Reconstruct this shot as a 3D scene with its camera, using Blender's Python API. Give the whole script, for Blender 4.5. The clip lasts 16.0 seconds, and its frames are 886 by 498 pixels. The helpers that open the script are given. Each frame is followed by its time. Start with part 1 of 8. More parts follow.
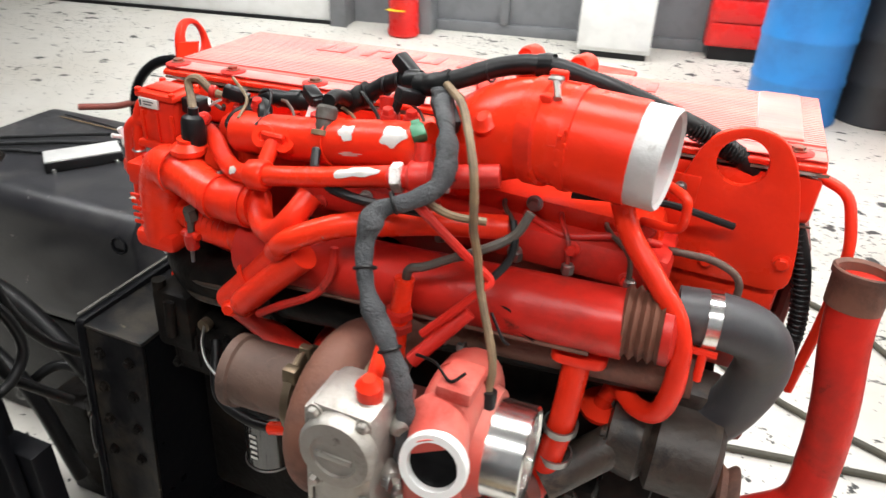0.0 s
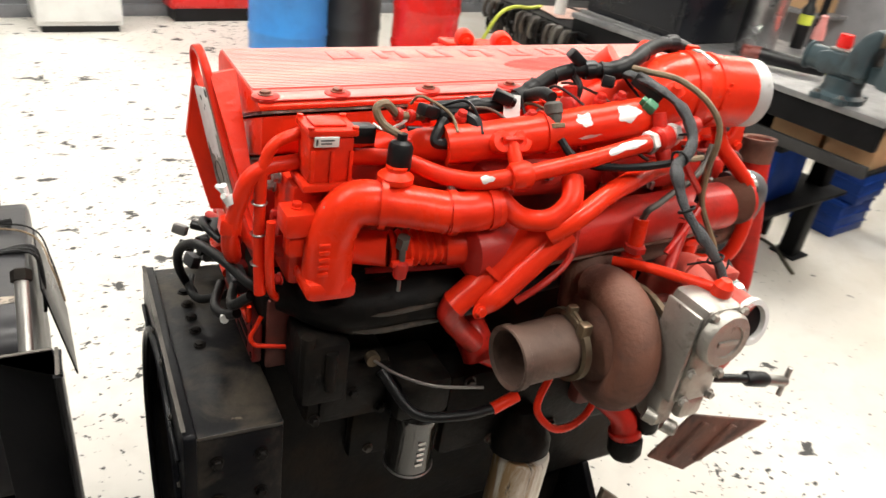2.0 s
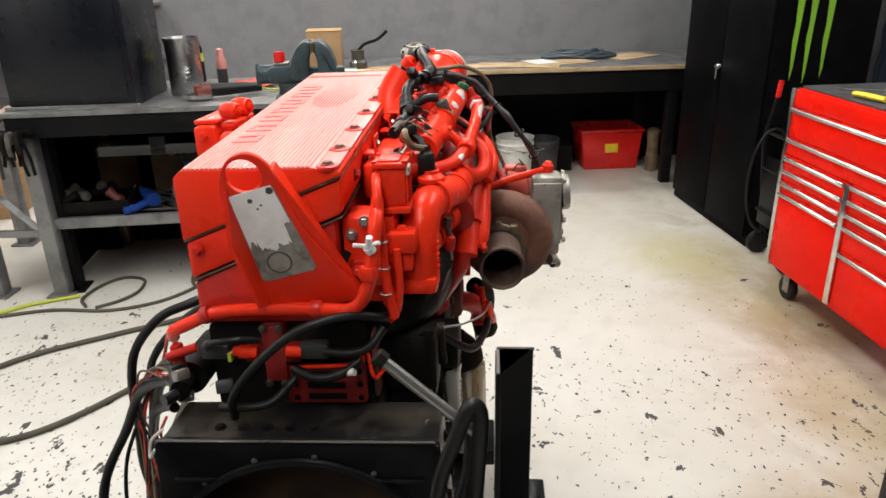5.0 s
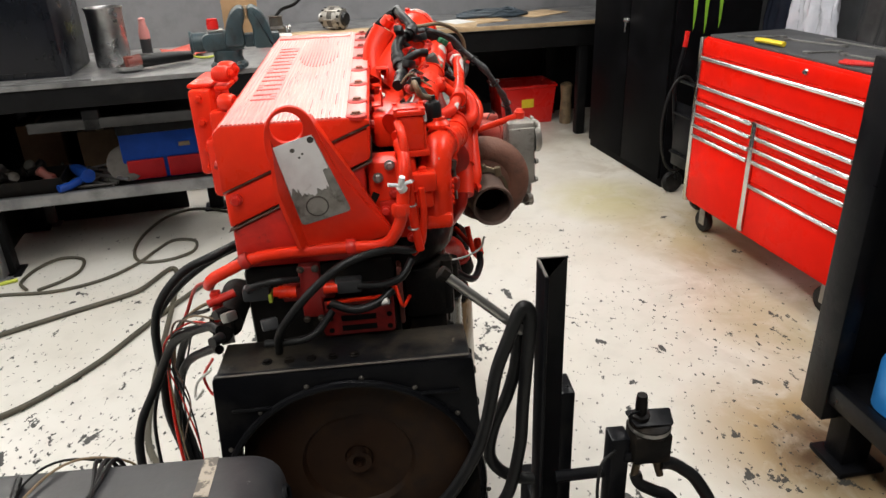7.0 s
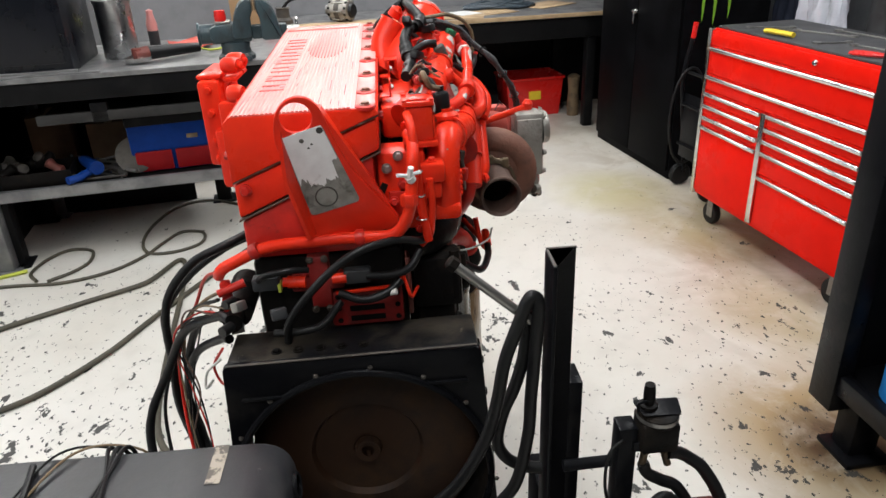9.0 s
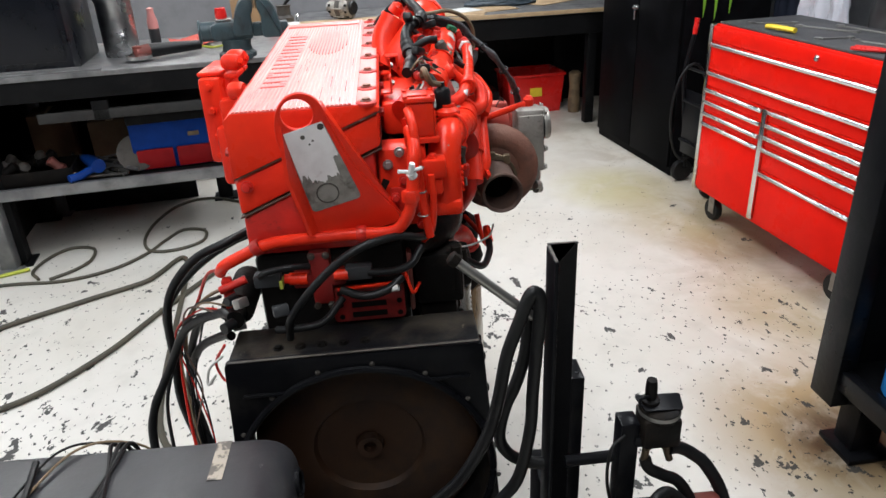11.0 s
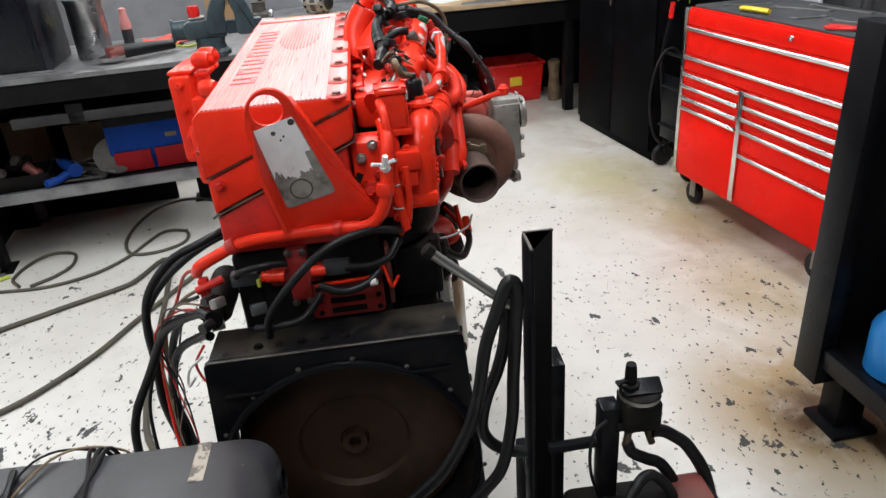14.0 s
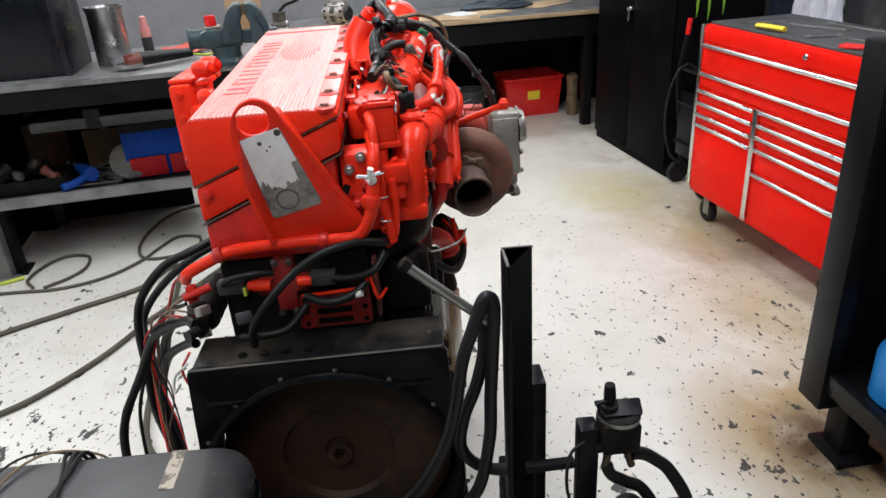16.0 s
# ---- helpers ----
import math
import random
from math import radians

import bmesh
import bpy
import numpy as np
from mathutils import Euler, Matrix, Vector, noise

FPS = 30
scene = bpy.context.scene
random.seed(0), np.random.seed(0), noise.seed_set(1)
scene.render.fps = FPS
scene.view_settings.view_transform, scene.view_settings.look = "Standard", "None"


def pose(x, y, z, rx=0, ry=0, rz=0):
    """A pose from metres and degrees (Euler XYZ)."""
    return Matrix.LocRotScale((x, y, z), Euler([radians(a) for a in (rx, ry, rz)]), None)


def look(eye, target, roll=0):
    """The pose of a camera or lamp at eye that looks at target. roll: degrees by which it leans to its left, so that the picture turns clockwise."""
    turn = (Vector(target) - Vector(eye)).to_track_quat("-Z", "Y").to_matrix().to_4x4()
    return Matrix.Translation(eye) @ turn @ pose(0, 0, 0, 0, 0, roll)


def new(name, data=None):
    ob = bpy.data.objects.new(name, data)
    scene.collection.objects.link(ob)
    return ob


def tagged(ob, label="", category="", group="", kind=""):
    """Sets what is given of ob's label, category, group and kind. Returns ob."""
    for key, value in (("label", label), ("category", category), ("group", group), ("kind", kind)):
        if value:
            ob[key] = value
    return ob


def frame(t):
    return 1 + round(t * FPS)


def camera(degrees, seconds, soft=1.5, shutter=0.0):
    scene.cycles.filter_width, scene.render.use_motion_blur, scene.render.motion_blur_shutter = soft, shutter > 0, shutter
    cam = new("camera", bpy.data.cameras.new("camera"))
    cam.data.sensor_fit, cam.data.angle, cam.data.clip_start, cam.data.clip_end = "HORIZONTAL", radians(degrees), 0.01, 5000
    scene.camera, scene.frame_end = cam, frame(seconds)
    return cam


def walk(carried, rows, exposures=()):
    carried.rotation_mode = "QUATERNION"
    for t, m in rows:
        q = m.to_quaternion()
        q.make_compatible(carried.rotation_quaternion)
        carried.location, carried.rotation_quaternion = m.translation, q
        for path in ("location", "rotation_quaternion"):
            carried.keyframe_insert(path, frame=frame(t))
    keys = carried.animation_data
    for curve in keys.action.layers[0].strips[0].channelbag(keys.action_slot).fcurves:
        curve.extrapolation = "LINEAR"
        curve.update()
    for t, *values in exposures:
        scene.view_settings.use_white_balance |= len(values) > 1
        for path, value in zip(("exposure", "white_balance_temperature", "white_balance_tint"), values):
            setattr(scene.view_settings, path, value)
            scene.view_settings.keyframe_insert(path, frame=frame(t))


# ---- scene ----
cam = camera(63.8, 16.0, soft=1.5, shutter=0.3)
PATH = [
    (0, (1.053, -0.919, 1.708), (0.42, 0.686, 0.696), 1.9),
    (0.5, (0.777, -0.97, 1.724), (0.551, 0.73, 0.696), 4.9),
    (1, (0.513, -0.921, 1.707), (0.56, 0.805, 0.699), 3.2),
    (1.5, (0.255, -0.908, 1.711), (0.621, 0.751, 0.654), 5.8),
    (2, (-0.08, -0.997, 1.712), (0.799, 0.507, 0.73), 8.5),
    (2.5, (-0.28, -0.969, 1.689), (0.834, 0.395, 0.741), 8.4),
    (3, (-0.464, -0.853, 1.684), (0.852, 0.338, 0.764), 2.9),
    (3.5, (-0.7, -0.731, 1.67), (0.871, 0.176, 0.826), 4.8),
    (4, (-0.925, -0.616, 1.683), (0.798, -0.02, 0.859), 3.2),
    (4.5, (-0.976, -0.421, 1.652), (0.827, -0.109, 0.845), -0.1),
    (4.7, (-0.989, -0.345, 1.67), (0.849, -0.135, 0.91), -0.2),
    (6.8, (-1.189, -0.021, 1.692), (0.622, -0.149, 0.853), -2.2),
    (7, (-1.191, -0.022, 1.691), (0.618, -0.158, 0.85), -2.1),
    (7.5, (-1.192, -0.025, 1.689), (0.611, -0.146, 0.83), -2.4),
    (8, (-1.19, -0.023, 1.687), (0.607, -0.141, 0.817), -2.6),
    (8.5, (-1.193, -0.021, 1.686), (0.606, -0.135, 0.819), -2.7),
    (9, (-1.197, -0.017, 1.689), (0.605, -0.134, 0.83), -2.3),
    (11.5, (-1.199, -0.017, 1.686), (0.6, -0.129, 0.819), -2.6),
    (12, (-1.201, -0.021, 1.687), (0.598, -0.146, 0.821), -3.1),
    (12.5, (-1.2, -0.023, 1.685), (0.593, -0.165, 0.811), -2.9),
    (13, (-1.2, -0.025, 1.685), (0.592, -0.17, 0.809), -3.1),
    (13.5, (-1.2, -0.032, 1.683), (0.59, -0.183, 0.805), -3.6),
    (14, (-1.196, -0.039, 1.681), (0.591, -0.183, 0.796), -4.1),
    (14.5, (-1.195, -0.044, 1.68), (0.591, -0.187, 0.79), -4.5),
    (15, (-1.195, -0.047, 1.681), (0.591, -0.187, 0.792), -4.9),
    (15.5, (-1.197, -0.059, 1.681), (0.596, -0.206, 0.808), -4.6),
    (16, (-1.195, -0.113, 1.679), (0.612, -0.198, 0.825), -3.5),
]
walk(cam, [(t, look(eye, target, roll)) for t, eye, target, roll in PATH], exposures=[(0, 0.21, 6000, 10), (1.0, 0.21, 6400, 10), (2.0, 0.21, 6400, 10), (3.0, 0.21, 6200, 10), (3.7, 0.09, 6050, 10), (4.7, -0.21, 6200, 10), (6.8, -0.27, 6200, 10), (8.0, -0.27, 6200, 10), (9.0, -0.27, 5900, 10), (11.5, -0.27, 5720, 10), (16, -0.27, 5720, 10)])

# ---- light ----
world = bpy.data.worlds.new("shop_air")
scene.world = world
world.use_nodes = True
world.node_tree.nodes["Background"].inputs[0].default_value = (1.0, 0.97, 0.92, 1)
world.node_tree.nodes["Background"].inputs[1].default_value = 0.012


def strip_light(x, y, watts, turn=10, lean=0, length=2.4):
    lamp = bpy.data.lights.new("tube_or_fill_light", "AREA")
    lamp.shape, lamp.size, lamp.size_y, lamp.energy = "RECTANGLE", length, 0.3, watts
    lamp.color = (1.0, 0.955, 0.87)
    ob = new("tube_or_fill_light", lamp)
    ob.matrix_basis = pose(x, y, 3.45, 0, 0, turn) @ pose(0, 0, 0, lean, 0, 0)
    return ob


# ceiling tubes, unseen; the last is added to brighten the turbo side
for lx, ly, lw in ((3.6, 0.0, 48), (3.6, 3.2, 40), (1.2, 0.3, 85), (1.2, 3.6, 68), (-1.6, 0.2, 70), (-1.6, 3.8, 80), (1.2, -1.9, 75)):
    strip_light(lx, ly, lw)
# added washers lean to the east and north walls and brighten them
for ly in (0.2, 3.0, 5.4):
    strip_light(4.75, ly, 85, 100, -48)
for lx in (-3.6, -0.6, 2.4):
    strip_light(lx, 4.9 + 0.18 * lx, 60, 10, 48)


# ---- helpers of the build ----
def coll(bms):
    out = bmesh.new()
    for b in bms:
        me = bpy.data.meshes.new("t")
        b.to_mesh(me)
        b.free()
        out.from_mesh(me)
        bpy.data.meshes.remove(me)
    return out


def box(x0, x1, y0, y1, z0, z1, bevel=0.004, segs=2):
    bm = bmesh.new()
    bmesh.ops.create_cube(bm, size=1.0)
    bmesh.ops.scale(bm, vec=(x1 - x0, y1 - y0, z1 - z0), verts=bm.verts)
    bmesh.ops.translate(bm, vec=((x0 + x1) / 2, (y0 + y1) / 2, (z0 + z1) / 2), verts=bm.verts)
    if bevel:
        bmesh.ops.bevel(bm, geom=bm.edges[:], offset=bevel, segments=segs, affect="EDGES", profile=0.5)
    return bm


def moved(bm, m):
    bm.transform(m)
    return bm


def prism(poly, t0, t1, axis="x", bevel=0.003, holes=()):
    """A flat outline, given in the two other axes, drawn out between t0 and t1 along one axis. holes: (u, v, r)."""
    bm = bmesh.new()

    def at(u, v, w):
        return {"x": (w, u, v), "y": (u, w, v), "z": (u, v, w)}[axis]
    if not holes:
        a = [bm.verts.new(at(u, v, t0)) for u, v in poly]
        f = bm.faces.new(a)
        r = bmesh.ops.extrude_face_region(bm, geom=[f])
        d = Vector(at(0, 0, t1)) - Vector(at(0, 0, t0))
        bmesh.ops.translate(bm, vec=d, verts=[v for v in r["geom"] if isinstance(v, bmesh.types.BMVert)])
    else:
        loops = []
        for w in (t0, t1):
            ed = []
            rings = [[(u, v) for u, v in poly]]
            for (u, v, r) in holes:
                rings.append([(u + r * math.cos(k * math.tau / 28), v + r * math.sin(k * math.tau / 28)) for k in range(28)])
            vs = []
            for ring in rings:
                q = [bm.verts.new(at(u, v, w)) for u, v in ring]
                vs.append(q)
                ed += [bm.edges.new((q[k], q[(k + 1) % len(q)])) for k in range(len(q))]
            bmesh.ops.triangle_fill(bm, use_beauty=True, use_dissolve=False, edges=ed)
            loops.append(vs)
        for qa, qb in zip(*loops):
            for k in range(len(qa)):
                n = (k + 1) % len(qa)
                bm.faces.new((qa[k], qa[n], qb[n], qb[k]))
    bmesh.ops.recalc_face_normals(bm, faces=bm.faces[:])
    if bevel:
        sharp = [e for e in bm.edges if len(e.link_faces) == 2 and e.calc_face_angle(0) > 0.6]
        bmesh.ops.bevel(bm, geom=sharp, offset=bevel, segments=2, affect="EDGES", profile=0.5)
    return bm


def rounded(pts, n=5, r=0.02):
    """The outline with each corner rounded by about r."""
    out = []
    m = len(pts)
    for k in range(m):
        p, a, b = Vector(pts[k]), Vector(pts[k - 1]), Vector(pts[(k + 1) % m])
        u, v = (a - p), (b - p)
        rr = min(r, u.length * 0.45, v.length * 0.45)
        s, e = p + u.normalized() * rr, p + v.normalized() * rr
        for i in range(n + 1):
            w = i / n
            out.append(tuple((1 - w) ** 2 * s + 2 * w * (1 - w) * p + w * w * e))
    return out


def smooth_line(pts, per=6):
    p = [Vector(q) for q in pts]
    if len(p) < 3:
        return p
    p = [p[0] * 2 - p[1]] + p + [p[-1] * 2 - p[-2]]
    out = []
    for i in range(1, len(p) - 2):
        a, b, c, d = p[i - 1:i + 3]
        for k in range(per):
            t = k / per
            out.append(0.5 * (2 * b + (c - a) * t + (2 * a - 5 * b + 4 * c - d) * t * t + (3 * b - a - 3 * c + d) * t ** 3))
    out.append(p[-2])
    return out


def bent(pts, r=0.03, n=5):
    """Straight runs joined by round bends."""
    p = [Vector(q) for q in pts]
    out = [p[0]]
    for k in range(1, len(p) - 1):
        u, v = p[k - 1] - p[k], p[k + 1] - p[k]
        rr = min(r, u.length * 0.48, v.length * 0.48)
        s, e = p[k] + u.normalized() * rr, p[k] + v.normalized() * rr
        for i in range(n + 1):
            w = i / n
            out.append((1 - w) ** 2 * s + 2 * w * (1 - w) * p[k] + w * w * e)
    out.append(p[-1])
    return out


def sweep(line, r, segs=14, cap=True, flat=1.0, wobble=0.0):
    """A pipe along a line of points; r is one radius or one for each end or a function of 0..1."""
    bm = bmesh.new()
    p = [Vector(q) for q in line]
    n = len(p)
    rings = []
    up = Vector((0, 0, 1))
    t0 = (p[1] - p[0]).normalized()
    side = t0.cross(up)
    if side.length < 0.05:
        side = t0.cross(Vector((0, 1, 0)))
    side.normalize()
    for i in range(n):
        t = (p[min(i + 1, n - 1)] - p[max(i - 1, 0)]).normalized()
        side = (side - t * side.dot(t)).normalized()
        b = t.cross(side)
        w = i / (n - 1)
        rad = r(w) if callable(r) else (r[0] + (r[1] - r[0]) * w if isinstance(r, tuple) else r)
        rad *= 1 + wobble * noise.noise(p[i] * 60)
        rings.append([bm.verts.new(p[i] + rad * (math.cos(k * math.tau / segs) * side + flat * math.sin(k * math.tau / segs) * b)) for k in range(segs)])
    for a, c in zip(rings, rings[1:]):
        for k in range(segs):
            bm.faces.new((a[k], a[(k + 1) % segs], c[(k + 1) % segs], c[k]))
    if cap:
        bm.faces.new(rings[0][::-1])
        bm.faces.new(rings[-1])
    bmesh.ops.recalc_face_normals(bm, faces=bm.faces[:])
    return bm


def rod(a, b, r, segs=16):
    return sweep([a, b], r, segs)


def lathe(prof, origin, axis, segs=28, close=True):
    """A turned shape: prof holds (radius, way along the axis)."""
    bm = bmesh.new()
    m = Matrix.Translation(origin) @ Vector(axis).to_track_quat("Z", "Y").to_matrix().to_4x4()
    rings = []
    for r, h in prof:
        rings.append([bm.verts.new(m @ Vector((r * math.cos(k * math.tau / segs), r * math.sin(k * math.tau / segs), h))) for k in range(segs)])
    for a, c in zip(rings, rings[1:]):
        for k in range(segs):
            bm.faces.new((a[k], a[(k + 1) % segs], c[(k + 1) % segs], c[k]))
    if close:
        if prof[0][0] > 1e-5:
            bm.faces.new(rings[0][::-1])
        if prof[-1][0] > 1e-5:
            bm.faces.new(rings[-1])
    bmesh.ops.remove_doubles(bm, verts=bm.verts[:], dist=1e-5)
    bmesh.ops.recalc_face_normals(bm, faces=bm.faces[:])
    return bm


def hexbolt(p, axis, r=0.009, h=0.008, washer=True):
    """A hexagon bolt head with a washer under it."""
    out = []
    if washer:
        out.append(lathe([(r * 1.35, 0), (r * 1.35, h * 0.25), (r * 1.2, h * 0.3)], p, axis, 14))
    b = lathe([(r, h * 0.25), (r, h * 0.95), (r * 0.8, h * 1.1)], p, axis, 6)
    out.append(b)
    return coll(out)


def torus(c, axis, R, r, segs=36, m=10):
    bm = bmesh.new()
    mt = Matrix.Translation(c) @ Vector(axis).to_track_quat("Z", "Y").to_matrix().to_4x4()
    vs = [[bm.verts.new(mt @ Vector(((R + r * math.cos(j * math.tau / m)) * math.cos(i * math.tau / segs), (R + r * math.cos(j * math.tau / m)) * math.sin(i * math.tau / segs), r * math.sin(j * math.tau / m)))) for j in range(m)] for i in range(segs)]
    for i in range(segs):
        for j in range(m):
            bm.faces.new((vs[i][j], vs[(i + 1) % segs][j], vs[(i + 1) % segs][(j + 1) % m], vs[i][(j + 1) % m]))
    bmesh.ops.recalc_face_normals(bm, faces=bm.faces[:])
    return bm


HOME = {}
UPRIGHT = Matrix.Identity(4)
# the engine hangs a little nose-down and leaning in its stand
LEANING = Matrix(((0.99946, -0.00029, 0.03278, 0.0), (-0.00029, 0.99984, 0.01789, 0.0), (-0.03278, -0.01789, 0.9993, 0.025), (0, 0, 0, 1)))
BESIDE = Matrix.Translation((0.031, 0.017, 0.037))
FRAME = {"now": UPRIGHT}


def thing(name, at, label, category, group="", kind=""):
    """The empty that stands at a thing's base; at is a place or a pose."""
    m = at if isinstance(at, Matrix) else Matrix.Translation(at)
    ob = new(name)
    ob.empty_display_size = 0.05
    ob.matrix_basis = FRAME["now"] @ m
    HOME[ob] = m
    return tagged(ob, label, category, group, kind)


def dress(ob, me, mat, angle=0.7):
    for m in (mat if isinstance(mat, (list, tuple)) else [mat]):
        me.materials.append(m)
    for f in me.polygons:
        f.use_smooth = True
    me.set_sharp_from_angle(angle=angle)


def part(name, bm, mat, parent, label="", here=False):
    """One mesh under a thing or a part. The shape is given in the world, or in the parent's own space with here=True."""
    m = HOME[parent]
    if not here:
        bm.transform(m.inverted())
    me = bpy.data.meshes.new(name)
    bm.to_mesh(me)
    bm.free()
    ob = new(name, me)
    dress(ob, me, mat)
    ob.parent = parent
    HOME[ob] = m
    return tagged(ob, label)


def solid(name, bm, mat, label="", category="", group="", kind="", at=None):
    """A thing that is one mesh."""
    m = at if isinstance(at, Matrix) else Matrix.Translation(at if at else (0, 0, 0))
    if not isinstance(at, Matrix):
        bm.transform(m.inverted())
    me = bpy.data.meshes.new(name)
    bm.to_mesh(me)
    bm.free()
    ob = new(name, me)
    dress(ob, me, mat)
    ob.matrix_basis = FRAME["now"] @ m
    HOME[ob] = m
    return tagged(ob, label, category, group, kind)


# ---- materials ----
def material(name, base, rough=0.5, metal=0.0, second=None, mix=(0.45, 0.65), scale=6.0, detail=6.0, bump=0.1, bump_scale=60.0,
             rough_var=0.12, stain=None, stain_mix=(0.55, 0.72), stain_scale=3.0, stain_rough=None, coat=0.0, spec=0.5, chips=None, chip_level=(0.64, 0.66), chip_scale=18.0, sheen=0.0, grime=None, grime_mix=(0.60, 0.68), grime_scale=16.0, stretch=(1.0, 1.0, 1.0)):
    mat = bpy.data.materials.new(name)
    mat.use_nodes = True
    nt = mat.node_tree
    b = nt.nodes["Principled BSDF"]
    tc = nt.nodes.new("ShaderNodeTexCoord")
    oi = nt.nodes.new("ShaderNodeObjectInfo")
    shift = nt.nodes.new("ShaderNodeVectorMath")
    shift.operation = "MULTIPLY_ADD"
    nt.links.new(oi.outputs["Random"], shift.inputs[0])
    shift.inputs[1].default_value = (7.0, 11.0, 5.0)
    mp = nt.nodes.new("ShaderNodeMapping")
    mp.inputs["Scale"].default_value = stretch
    nt.links.new(tc.outputs["Object"], mp.inputs["Vector"])
    nt.links.new(mp.outputs[0], shift.inputs[2])

    def noise_node(sc, det=detail, rgh=0.6, dist=0.0):
        n = nt.nodes.new("ShaderNodeTexNoise")
        n.inputs["Scale"].default_value, n.inputs["Detail"].default_value = sc, det
        n.inputs["Roughness"].default_value, n.inputs["Distortion"].default_value = rgh, dist
        nt.links.new(shift.outputs[0], n.inputs["Vector"])
        return n

    def ramp(src, lo, hi):
        r = nt.nodes.new("ShaderNodeMapRange")
        r.inputs["From Min"].default_value, r.inputs["From Max"].default_value = lo, hi
        nt.links.new(src, r.inputs["Value"])
        return r.outputs[0]

    def blend(fac, a, c):
        m = nt.nodes.new("ShaderNodeMix")
        m.data_type = "RGBA"
        nt.links.new(fac, m.inputs[0])
        for sock, v in ((m.inputs[6], a), (m.inputs[7], c)):
            if isinstance(v, tuple):
                sock.default_value = (*v, 1)
            else:
                nt.links.new(v, sock)
        return m.outputs[2]

    second = second or tuple(c * 0.8 for c in base)
    n1 = noise_node(scale)
    col = blend(ramp(n1.outputs[0], *mix), base, second)
    rgh = ramp(n1.outputs[0], 0.2, 0.8)
    mr = nt.nodes.new("ShaderNodeMapRange")
    nt.links.new(rgh, mr.inputs["Value"])
    mr.inputs["To Min"].default_value, mr.inputs["To Max"].default_value = max(0.03, rough - rough_var), min(1, rough + rough_var)
    rough_out = mr.outputs[0]
    if stain:
        s = ramp(noise_node(stain_scale, 8, 0.65, 0.4).outputs[0], *stain_mix)
        col = blend(s, col, stain)
        m = nt.nodes.new("ShaderNodeMix")
        nt.links.new(s, m.inputs[0])
        nt.links.new(rough_out, m.inputs[2])
        m.inputs[3].default_value = stain_rough if stain_rough is not None else min(1, rough + 0.3)
        rough_out = m.outputs[0]
    if chips:
        c = ramp(noise_node(chip_scale, 6, 0.6, 0.3).outputs[0], *chip_level)
        col = blend(c, col, chips)
    if grime:
        g = ramp(noise_node(grime_scale, 8, 0.72, 0.6).outputs[0], *grime_mix)
        col = blend(g, col, grime)
    b.inputs["Sheen Weight"].default_value = sheen
    b.inputs["Sheen Roughness"].default_value = 0.35
    nt.links.new(col, b.inputs["Base Color"])
    nt.links.new(rough_out, b.inputs["Roughness"])
    b.inputs["Metallic"].default_value = metal
    b.inputs["Coat Weight"].default_value = coat
    b.inputs["Specular IOR Level"].default_value = spec
    if bump:
        n2 = noise_node(bump_scale, 4)
        bp = nt.nodes.new("ShaderNodeBump")
        bp.inputs["Strength"].default_value, bp.inputs["Distance"].default_value = bump, 0.004
        nt.links.new(n2.outputs[0], bp.inputs["Height"])
        nt.links.new(bp.outputs[0], b.inputs["Normal"])
    return mat


RED = material("red_engine_paint", (0.76, 0.032, 0.008), 0.30, second=(0.67, 0.024, 0.007), stain=(0.52, 0.020, 0.009), stain_mix=(0.55, 0.78), stain_scale=7, bump=0.35, bump_scale=38, chips=(0.34, 0.27, 0.23), chip_level=(0.735, 0.745), chip_scale=30, grime=(0.10, 0.014, 0.009), grime_mix=(0.68, 0.80), grime_scale=13, rough_var=0.12, spec=0.22)
# pale pink in base and stain stands in for light glancing off the top
COVER = material("shine_paled_cover_red", (0.74, 0.10, 0.076), 0.34, second=(0.68, 0.075, 0.055), stain=(0.76, 0.26, 0.21), stain_mix=(0.44, 0.68), stain_scale=10, stain_rough=0.4, stretch=(0.25, 1.0, 1.0), bump=0.10, bump_scale=120, spec=0.8, sheen=0.8, grime=(0.30, 0.04, 0.03), grime_mix=(0.62, 0.72), grime_scale=9)
GRIMY = material("grimy_red_paint", (0.54, 0.020, 0.011), 0.36, second=(0.34, 0.016, 0.011), stain=(0.17, 0.024, 0.016), stain_mix=(0.54, 0.76), stain_scale=7, bump=0.35, bump_scale=45, spec=0.35, grime=(0.035, 0.014, 0.010), grime_mix=(0.61, 0.72), grime_scale=14)
DUSTYRED = material("dusty_dull_red", (0.50, 0.075, 0.055), 0.55, second=(0.44, 0.14, 0.11), mix=(0.42, 0.62), scale=7, stain=(0.30, 0.03, 0.02), stain_mix=(0.55, 0.72), stain_scale=9, bump=0.3, spec=0.3)
MAROON = material("heat_dulled_red", (0.17, 0.035, 0.025), 0.6, second=(0.10, 0.03, 0.022), stain=(0.05, 0.028, 0.02), stain_mix=(0.5, 0.75), bump=0.3)
RUST = material("rusty_cast_iron", (0.150, 0.060, 0.036), 0.7, second=(0.09, 0.043, 0.032), stain=(0.045, 0.03, 0.026), stain_mix=(0.5, 0.7), stain_scale=7, bump=0.45, bump_scale=90, grime=(0.23, 0.13, 0.10), grime_mix=(0.62, 0.74), grime_scale=10)
